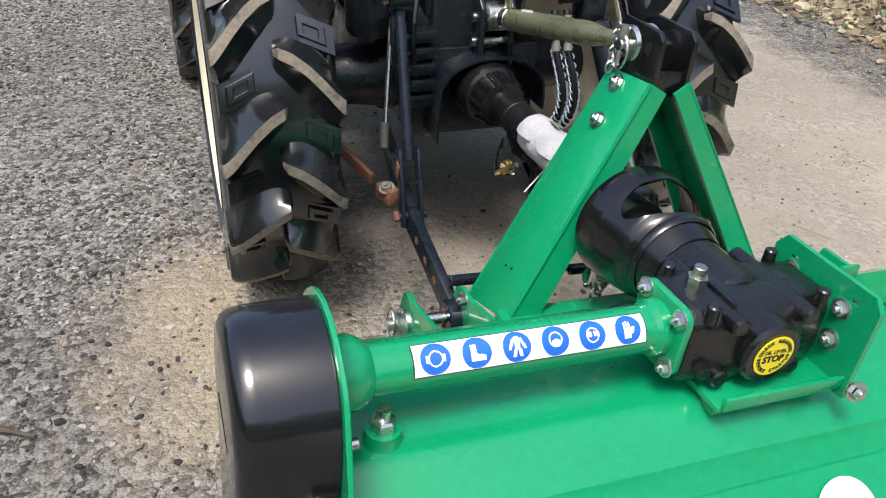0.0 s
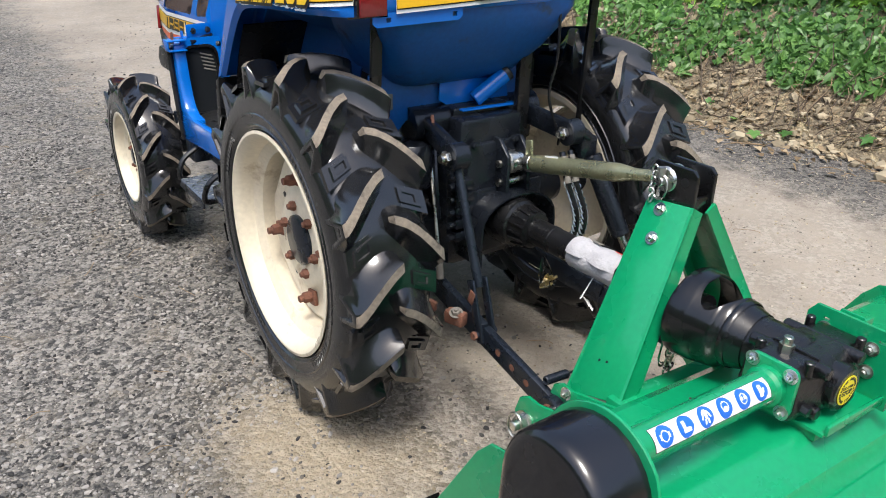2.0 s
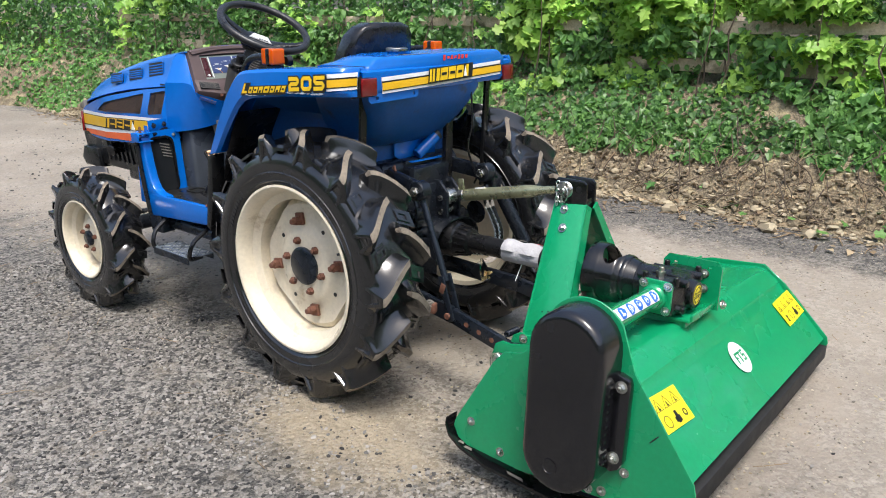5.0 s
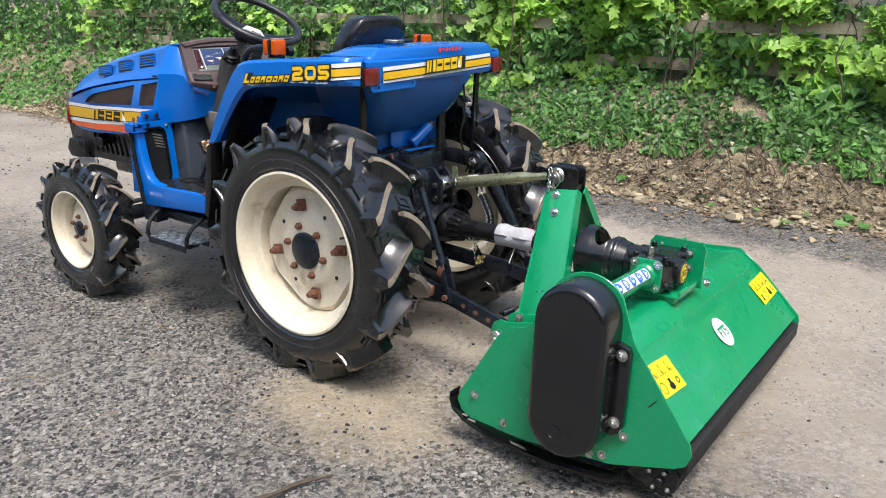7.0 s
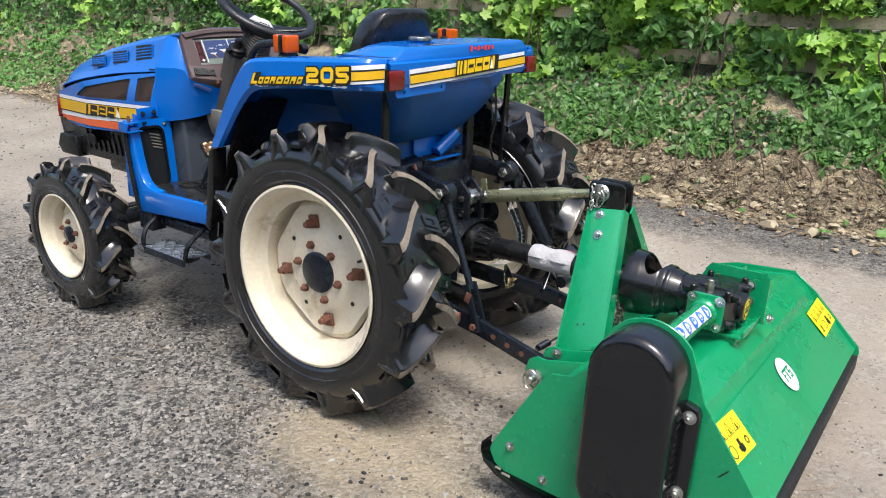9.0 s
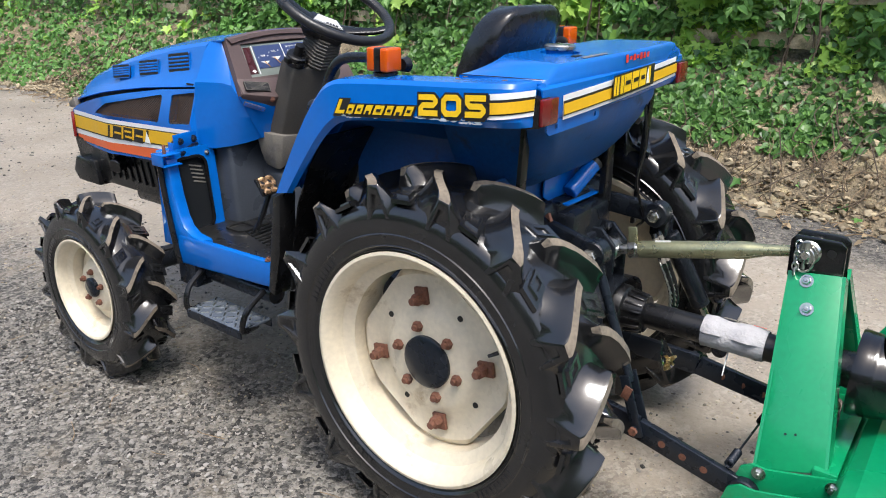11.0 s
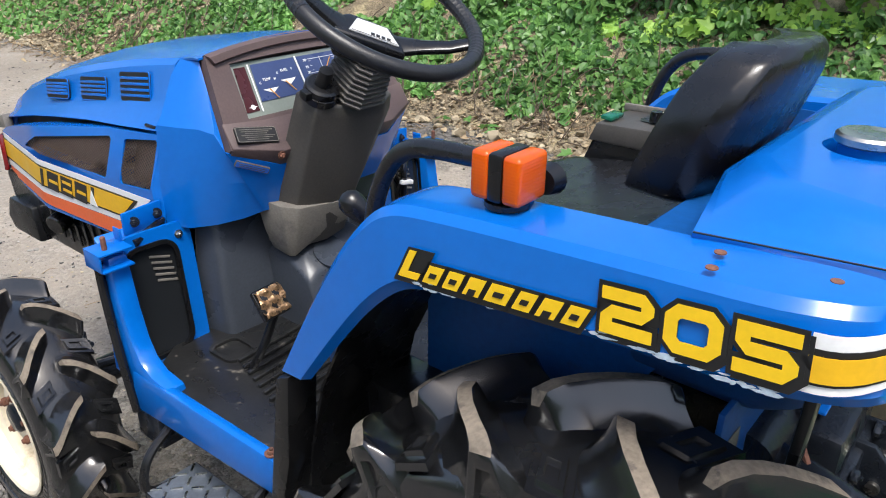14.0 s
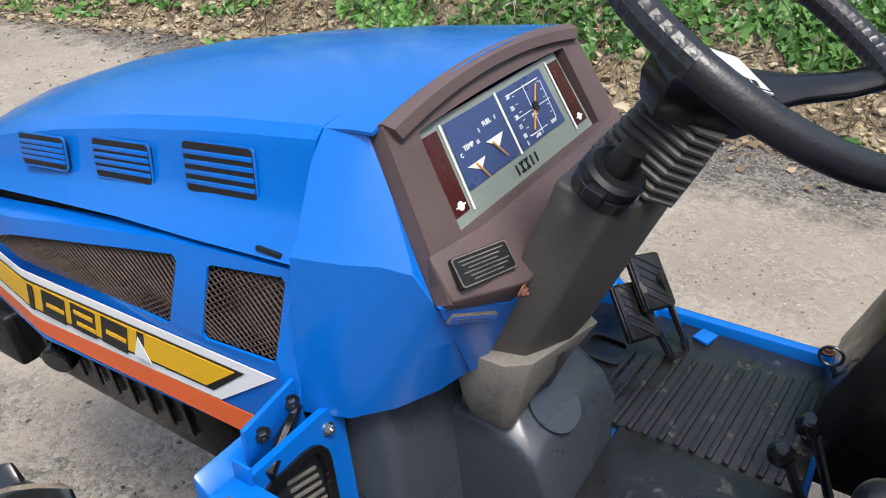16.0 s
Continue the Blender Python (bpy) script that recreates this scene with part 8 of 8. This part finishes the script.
# gearbox on its mount
GX = -0.130
mt = part("gearbox_mount", join(prism([(-0.205, -0.100), (0.000, -0.100), (0.000, 0.090), (-0.205, 0.090)], "z", 0.336, 0.344, 0.001), prism([(-0.200, 0.340), (-0.004, 0.340), (-0.004, 0.360), (-0.200, 0.360)], "y", -0.106, -0.098, 0.002),
     box((-0.100, -0.02, 0.326), (0.190, 0.13, 0.022), 0.002)), GREEN, mower, "green folded gearbox mount")
part("mount_wall", plate([(-0.112, 0.330), (-0.112, 0.465), (-0.098, 0.482), (0.060, 0.482), (0.075, 0.462), (0.075, 0.330)], [[(-0.080, 0.462), (-0.068, 0.462), (-0.068, 0.456), (-0.080, 0.456)], [(0.030, 0.462), (0.042, 0.462), (0.042, 0.456), (0.030, 0.456)]], lambda a, b: (-0.008, a, b), 0.008, (1, 0, 0)), GREEN, mt)
part("wall_gusset", join(prism([(-0.03, 0.33), (-0.03, 0.475), (0.03, 0.475), (0.075, 0.33)], "x", 0.030, 0.036, 0.001), bar((0.0, -0.03, 0.475), (0.032, -0.03, 0.475), 0.006, 0.02)), GREEN, mt)
for y, z in ((-0.060, 0.440), (-0.062, 0.392), (0.035, 0.440), (0.035, 0.392)):
    part("mount_bolt", bolt((-0.008, y, z), (-1, 0, 0), 0.010), ZINC, mt)
part("corner_bolt", bolt((-0.004, -0.125, 0.352), (-0.3, -1, 0.3), 0.010), ZINC, mt)
gb = part("gearbox", join(bevelled(loft([[(x, TY - 0.058 * k, 0.345 + 0.004), (x, TY + 0.065 * k, 0.349), (x, TY + 0.078 * k, 0.375), (x, TY + 0.078 * k, 0.435), (x, TY + 0.050 * k, 0.458), (x, TY - 0.040 * k, 0.458), (x, TY - 0.062 * k, 0.438), (x, TY - 0.066 * k, 0.375)] for x, k in ((-0.240, 0.80), (-0.205, 0.85), (-0.185, 1.0), (-0.075, 1.0), (-0.060, 0.85), (-0.018, 0.78))]), 0.008, 2),
     rod((GX, TY, 0.404), (GX, TY - 0.082, 0.404), 0.045, seg=30, bev=0.005), rod((GX, TY, 0.408), (GX, TY + 0.105, 0.408), 0.058, seg=30, bev=0.006)), CAST, mower, "black painted cast gearbox")
for x, z in ((-0.186, 0.446), (-0.075, 0.446), (-0.190, 0.366), (-0.075, 0.366)):
    part("casting_lug", join(rod((x, TY - 0.072, z), (x, TY + 0.084, z), 0.013, seg=14, bev=0.003)), CAST, gb)
for x, y in ((-0.215, -0.05), (-0.215, 0.045), (-0.040, -0.05), (-0.040, 0.05)):
    part("cap_screw", rod((x, y, 0.440), (x, y, 0.468), 0.009, seg=12, bev=0.002), CAST, gb)
part("breather", join(rod((-0.202, 0.004, 0.455), (-0.202, 0.004, 0.474), 0.014, seg=6), rod((-0.202, 0.004, 0.474), (-0.202, 0.004, 0.488), 0.009, seg=12, bev=0.001)), CHROME, gb, "dark metal breather plug")
part("drain_plug", rod((-0.215, -0.050, 0.378), (-0.215, -0.072, 0.376), 0.011, seg=6, bev=0.001), CAST, gb)
part("gear_rib", box((GX - 0.050, TY, 0.458), (0.008, 0.09, 0.012), 0.003), CAST, gb)
SK = facing((GX, TY - 0.0826, 0.404), (1, 0, 0), (0, 0, 1))
sk = part("oil_sticker", decal(disc(0.030, 40), SK, 0.0008), YELLOW, gb, "round yellow oil level sticker with black words")
part("sticker_word", lettering("STOP", 0.0138, SK @ Matrix.Translation((0, -0.0046, 0.0012)), 0.0003, bold=0.0005), INK, sk)
part("sticker_words", lettering("OIL LEVEL", 0.0082, SK @ Matrix.Translation((0, 0.0066, 0.0012)), 0.0003), INK, sk)
for word, up in (("CHECK GEARBOX", 1), ("BEFORE STARTUP", -1)):
    for k, ch in enumerate(word):
        a = (len(word) / 2 - 0.5 - k) * 13 * up
        m = SK @ pose(0, 0, 0.0012, 0, 0, a) @ Matrix.Translation((0, up * 0.0236, 0)) if up > 0 else SK @ pose(0, 0, 0.0012, 0, 0, a) @ Matrix.Translation((0, -0.0236, 0))
        if ch != " ":
            part("sticker_letter", lettering(ch, 0.0069, m, 0.0003, bold=0.0003), INK, sk)

# stickers on the hood
SL = Vector((0, -0.720, -0.694)).normalized()
UPS = -SL


def slope(x, q):
    """A face on the lower slope: q metres down from its upper fold."""
    return facing(Vector((x, -0.148, 0.2585)) + SL * q + Vector((0, -0.694, 0.720)) * 0.002, (1, 0, 0), UPS)


for x, turn_deg in ((-0.560, -4), (0.562, 2)):
    m = slope(x, 0.058) @ pose(0, 0, 0, 0, 0, turn_deg)
    ys = part("warning_sticker", decal(rounded(0.205, 0.098, 0.002), m, 0.0008), YELLOW, mower, "yellow warning sticker with black triangles")
    m = m @ Matrix.Translation((0, 0, 0.0010))
    for k in range(4):
        c = -0.072 + 0.046 * k
        tri = lambda r: [(c - 0.87 * r, 0.018 - 0.5 * r), (c + 0.87 * r, 0.018 - 0.5 * r), (c, 0.018 + r)]
        part("warning_triangle", turned(plate(tri(0.023), [tri(0.0195)], lambda a, b: (a, b, 0), 0.0004, (0, 0, 1)), m), INK, ys)
        part("triangle_sign", bars([(c, 0.016, 0.005, 0.014), (c + 0.003, 0.012, 0.012, 0.003)], m, 0.0004), INK, ys)
    part("sticker_signs", bars([(-0.070, -0.024, 0.010, 0.026), (-0.064, -0.018, 0.014, 0.003), (-0.078, -0.033, 0.016, 0.003), (0.030, -0.024, 0.014, 0.034), (0.022, -0.030, 0.014, 0.014), (0.040, -0.030, 0.008, 0.018)], m, 0.0004), INK, ys)
    part("sticker_ring", join(turned(plate(disc(0.017, 20, -0.022, -0.024), [disc(0.0145, 20, -0.022, -0.024)], lambda a, b: (a, b, 0), 0.0004, (0, 0, 1)), m), turned(plate(disc(0.011, 8, 0.075, -0.024), [disc(0.006, 16, 0.075, -0.024)], lambda a, b: (a, b, 0), 0.0004, (0, 0, 1)), m)), INK, ys)
m = slope(-0.022, 0.076)
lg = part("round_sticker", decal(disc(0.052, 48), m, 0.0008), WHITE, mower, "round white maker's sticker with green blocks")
part("sticker_blocks", bars([(-0.026, 0.0, 0.007, 0.036), (-0.019, 0.015, 0.018, 0.007), (-0.021, 0.001, 0.013, 0.006), (0.001, 0.015, 0.024, 0.007), (0.001, 0.0, 0.008, 0.036), (0.026, 0.015, 0.020, 0.007), (0.026, 0.0, 0.020, 0.007), (0.026, -0.015, 0.020, 0.007), (0.020, 0.008, 0.007, 0.010), (0.032, -0.008, 0.007, 0.010)],
     m @ Matrix.Translation((0, 0, 0.0009)), 0.0004), GREEN, lg)
part("serial_plate", decal(rounded(0.10, 0.05, 0.002), facing((0.22, 0.085, 0.3185), (1, 0, 0), (0, 1, -0.09)), 0.001), STEEL_BLUE, mower, "small dark serial plate")
for k in range(14):
    x, y = rng.uniform(-0.55, -0.22), rng.uniform(0.0, 0.24)
    if k < 3:
        part("hood_fleck", decal([(-0.003, -0.001), (0.002, -0.002), (0.003, 0.001), (-0.001, 0.002)], facing((x, y, 0.3215 - 0.09 * (y - 0.0)), (1, 0, 0), (0, 1, -0.09)), 0.002), TWIG_DARK, mower)

# headstock: two folded legs, top clevis, hitch plates
HX = -0.100
for s in (-1, 1):
    xb, xt = (-0.326, -0.108) if s < 0 else (0.215, -0.034)
    b0, b1, t0, t1 = Vector((xb, 0.392, 0.195)), Vector((xb - s * 0.006, 0.245, 0.240)), Vector((xt, 0.432, 0.600)), Vector((xt, 0.312, 0.612))
    n = (b1 - b0).cross(t0 - b0).normalized() * (s if (b1 - b0).cross(t0 - b0).x * s > 0 else -s)
    n = n if n.x * s > 0 else -n
    th = 0.007
    leg = loft([[b0, b1, b1 - n * th, b0 - n * th], [t0, t1, t1 - n * th, t0 - n * th]])
    fl = -n * 0.048
    flange = loft([[b1, b1 + (b0 - b1).normalized() * th, b1 + (b0 - b1).normalized() * th + fl, b1 + fl], [t1, t1 + (t0 - t1).normalized() * th, t1 + (t0 - t1).normalized() * th + fl * 0.7, t1 + fl * 0.7]])
    flange2 = loft([[b0, b0 + (b1 - b0).normalized() * th, b0 + (b1 - b0).normalized() * th + fl, b0 + fl], [t0, t0 + (t1 - t0).normalized() * th, t0 + (t1 - t0).normalized() * th + fl * 0.7, t0 + fl * 0.7]])
    lg = part("headstock_leg", join(bevelled(leg, 0.002), flange, flange2), GREEN, mower, "green folded headstock leg")
    for p in ((0.045, 0.35), (0.19, 0.42)):
        q = t0.lerp(b0, p[0]).lerp(t1.lerp(b1, p[0]), p[1])
        part("leg_bolt", bolt(q, n, 0.0105), ZINC, lg)
    if s < 0:
        for p in ((0.82, 0.38), (0.82, 0.52)):
            q = t0.lerp(b0, p[0]).lerp(t1.lerp(b1, p[0]), p[1])
            part("small_hole", turn([(0, 0.003), (0.0006, 0.003)], q, q + n, seg=10), INK, lg)
KX = -0.066
cl = part("top_clevis", join(*[prism([(0.318, 0.585), (0.436, 0.585), (0.440, 0.672), (0.430, 0.686), (0.335, 0.686), (0.322, 0.674)], "x", KX + dx - 0.005, KX + dx + 0.005, 0.003) for dx in (-0.030, 0.030)], box((KX, 0.330, 0.605), (0.060, 0.010, 0.04), 0.002)), BLACK, mower, "black top link clevis")
part("clevis_pin", rod((KX - 0.056, 0.402, 0.645), (KX + 0.050, 0.402, 0.645), 0.011, seg=16, bev=0.002), ZINC, cl, "zinc hitch pin")
for dx in (-0.0355, 0.0355):
    part("clevis_hole", turn([(0, 0.010), (0.0008, 0.010)], (KX + dx, 0.350, 0.655), (KX + dx * 30, 0.350, 0.655), seg=16), INK, cl)
ring = [(KX - 0.050, 0.402 + 0.020 * math.cos(a), 0.634 + 0.028 * math.sin(a)) for a in [2 * math.pi * i / 24 for i in range(24)]]
part("linch_pin", join(pipe(ring, 0.0028, seg=6, smooth=0, loop=True), rod((KX - 0.050, 0.402, 0.670), (KX - 0.050, 0.402, 0.612), 0.0045, seg=8), rod((KX - 0.050, 0.402, 0.676), (KX - 0.050, 0.402, 0.658), 0.009, seg=10)), ZINC, cl, "zinc linch pin with ring")
part("pin_chain", join(*[pipe([(KX - 0.052 + (0.007 * math.cos(a) if k % 2 else 0), 0.418 + (0 if k % 2 else 0.007 * math.cos(a)), 0.668 - 0.013 * k + 0.010 * math.sin(a)) for a in [2 * math.pi * i / 10 for i in range(11)]], 0.002, seg=5, smooth=0) for k in range(6)]), ZINC, cl, "short zinc chain")
for s in (-1, 1):
    for k, x in enumerate((HX + s * 0.235, HX + s * 0.335)):
        out = [(0.425, 0.165), (0.415, 0.200), (0.392, 0.214), (0.360, 0.212), (0.200, 0.250), (0.150, 0.296), (0.150, 0.18), (0.30, 0.10), (0.395, 0.110), (0.420, 0.130)]
        hp = part("hitch_plate", prism(out, "x", x - 0.004, x + 0.004, 0.0015), GREEN, mower, "green hitch plate")
        if k == 0:
            for y, z in ((0.375, 0.198), (0.228, 0.222)):
                part("hitch_bolt", bolt((x - 0.004, y, z), (-1, 0, 0), 0.0105), ZINC, hp)
    xo, xi = HX + s * 0.335, HX + s * 0.235
    pn = part("hitch_pin", join(rod((xi, 0.392, 0.150), (xo + s * 0.038, 0.392, 0.150), 0.0115, seg=16, bev=0.002)), ZINC, mower, "zinc lower link pin")
    part("pin_nut", join(rod((xo + s * 0.005, 0.392, 0.150), (xo + s * 0.022, 0.392, 0.150), 0.020, seg=6, bev=0.002), rod((xo + s * 0.004, 0.392, 0.150), (xo + s * 0.008, 0.392, 0.150), 0.026, seg=20)), ZINC, pn)
    part("pin_clip", pipe([(xo + s * 0.030, 0.392 + 0.022 * math.cos(a), 0.150 + 0.030 * math.sin(a)) for a in [2 * math.pi * i / 16 for i in range(17)]], 0.0026, seg=6, smooth=0), ZINC, pn)
part("cross_tube", box((HX, 0.250, 0.225), (0.46, 0.050, 0.045), 0.004), GREEN, mower, "green cross member")
pb = thing("parts_bag", "small clear plastic bag with a chain, tied to the mower", "plastic bag", MOWER @ Matrix.Translation((0.092, 0.045, -0.012)))
part("film", bevelled(loft([[(-0.232 + w * c, 0.235 + 0.02 * q, z) for c, q in ((-1, 0), (0, -1), (1, 0), (0, 1))] for z, w in ((0.345, 0.03), (0.30, 0.036), (0.275, 0.026))]), 0.004), CLEAR, pb)
for k in range(6):
    part("chain_link", pipe([(-0.232 + 0.010 * math.cos(a), 0.232, 0.33 - 0.014 * k + 0.011 * math.sin(a)) if k % 2 else (-0.232, 0.232 + 0.010 * math.cos(a), 0.33 - 0.014 * k + 0.011 * math.sin(a)) for a in [2 * math.pi * i / 10 for i in range(11)]], 0.0026, seg=5, smooth=0), CHROME, pb)

# ---- the drive shaft between tractor and mower ----
A = Vector((0.060, -0.165, 0.488))
B = MOWER @ Vector((GX, 0.095, 0.408))
shaft = thing("drive_shaft", "black guarded drive shaft with a white paper label", "drive shaft", Matrix.Translation(A))
D = (B - A).normalized()
LN = (B - A).length
O = Vector((0, 0, 0))
c1 = part("guard_cone", turn([(0.0, 0.070), (0.045, 0.068), (0.070, 0.062), (0.075, 0.055), (0.125, 0.047), (0.130, 0.034)], O, D, seg=30), BLACK_PLASTIC, shaft, "black ribbed guard cone")
for k in range(16):
    a = 2 * math.pi * k / 16
    u, v = D.orthogonal().normalized(), D.cross(D.orthogonal().normalized())
    q = u * math.cos(a) + v * math.sin(a)
    part("cone_rib", bar(D * 0.078 + q * 0.056, D * 0.122 + q * 0.049, 0.006, 0.006, 0.001, up=tuple(q)), BLACK_PLASTIC, c1)
part("outer_tube", rod(D * 0.125, D * 0.46, 0.034, seg=28), BLACK_PLASTIC, shaft, "black plastic outer tube")
part("inner_tube", rod(D * 0.45, D * (LN - 0.12), 0.029, seg=28), BLACK_PLASTIC, shaft)
part("tube_collar", rod(D * 0.185, D * 0.20, 0.0355, seg=28, bev=0.001), BLACK_PLASTIC, shaft)
u0 = Vector((0, 0, 1)) - D * D.z
u0.normalize()
v0 = D.cross(u0)
rows = []
r9 = random.Random(9)
for i, d in enumerate(np.linspace(0.275, 0.425, 12)):
    row = []
    for k in range(25):
        a = radians(-300 + 372 * k / 24)
        rr = 0.0365 + 0.0026 * r9.random() + (0.006 * (k / 24) ** 3) * (1 + math.sin(i))
        row.append(D * d + rr * (u0 * math.cos(a) + v0 * math.sin(a)))
    rows.append(row)
lb = part("paper_label", sheet(rows, 0.0006), PAPER, shaft, "crumpled white paper label with red corner", smooth=70)


def on_label(d, a, r=0.0425):
    q = u0 * math.cos(radians(a)) + v0 * math.sin(radians(a))
    return facing(D * d + q * r, D, -(u0 * -math.sin(radians(a)) + v0 * math.cos(radians(a))))


part("label_print", join(bars([(0.0, 0.012 - 0.006 * k, 0.045 - 0.012 * (k % 2), 0.0018) for k in range(5)], on_label(0.345, -55), 0.0006), bars([(0.0, 0.0, 0.012, 0.010)], on_label(0.40, -60), 0.0006)), INK, lb)
part("label_code", bars([(0.0, 0.010 - 0.005 * k, 0.060 - 0.016 * (k % 3), 0.0016) for k in range(5)], on_label(0.345, -100, 0.0432), 0.0006), INK, lb)
part("label_block", bars([(0.0, 0.0, 0.030, 0.014)], on_label(0.330, -15, 0.0432), 0.0006), GREYB_LIGHT, lb)
part("label_red", bars([(0, 0, 0.030, 0.004)], on_label(0.40, -15), 0.0006), RED_INK, lb)
part("label_tie", rod(D * 0.335 + v0 * -0.040, D * 0.345 + Vector((-0.045, 0.0, -0.085)), 0.0016, seg=5), WHITE, shaft)
bag = []
for z, w, t in ((0.0, 0.004, 0.003), (-0.018, 0.012, 0.006), (-0.042, 0.019, 0.010), (-0.062, 0.023, 0.011), (-0.072, 0.020, 0.005)):
    bag.append([Vector((-0.012 + w * math.cos(a) * (1 + 0.25 * r9.random()), -0.182 + 0.35 * z + t * math.sin(a) * (1 + 0.5 * r9.random()), -0.048 + z)) for a in [2 * math.pi * k / 12 for k in range(12)]])
hb = thing("hardware_bag", "clear plastic bag of brass fasteners tied to the drive shaft", "plastic bag", Matrix.Translation(A))
part("film", loft(bag), CLEAR, hb, smooth=15)
BRASS = mat("brass_fasteners", (0.55, 0.42, 0.20), 0.35, metal=0.9, vary=0.2, scale=60, fine=200, bump=0.1)
for k in range(14):
    p = Vector((-0.012 + r9.uniform(-0.014, 0.014), -0.203 + r9.uniform(-0.004, 0.004), -0.108 + r9.uniform(-0.008, 0.014)))
    part("fastener", rod(p, p + Vector((r9.uniform(-0.014, 0.014), r9.uniform(-0.01, 0.01), r9.uniform(-0.006, 0.010))), 0.0038, seg=6), BRASS, hb)
# bell guard at the mower end
u_open = (u0 - v0 * 0.25).normalized()
v_open = D.cross(u_open)
bell_r = lambda q: float(np.interp(q, [0.0, 0.030, 0.046, 0.054, 0.060, 0.115, 0.150, 0.158], [0.060, 0.068, 0.072, 0.077, 0.084, 0.095, 0.099, 0.097]))
bell_rows = []
for q in [0.0, 0.015, 0.030, 0.046] + list(np.linspace(0.050, 0.118, 18)) + [0.124, 0.135, 0.150, 0.158]:
    gap = 1.12 * math.sqrt(max(0.0, 1 - ((q - 0.084) / 0.0335) ** 2))
    bell_rows.append([B - A - D * q + bell_r(q) * (u_open * math.cos(a) + v_open * math.sin(a)) for a in np.linspace(gap + 0.0004, 2 * math.pi - gap - 0.0004, 61)])
bell = sheet(bell_rows, 0.003)
bl = part("bell_guard", bell, BLACK, shaft, "glossy black bell guard")
part("joint_cross", join(rod(B - A - D * 0.12, B - A - D * 0.02, 0.030, seg=16), box(B - A - D * 0.14, (0.05, 0.05, 0.05), 0.01), rod(D * (LN - 0.20), D * (LN - 0.13), 0.040, 0.046, seg=20)), BLACK_PLASTIC, shaft)
part("bell_band", turn([(-0.004, 0.0700), (0.0, 0.0730), (0.008, 0.0735), (0.012, 0.0715)], B - A - D * 0.034, B - A - D, seg=36, caps=False), BLACK, bl)
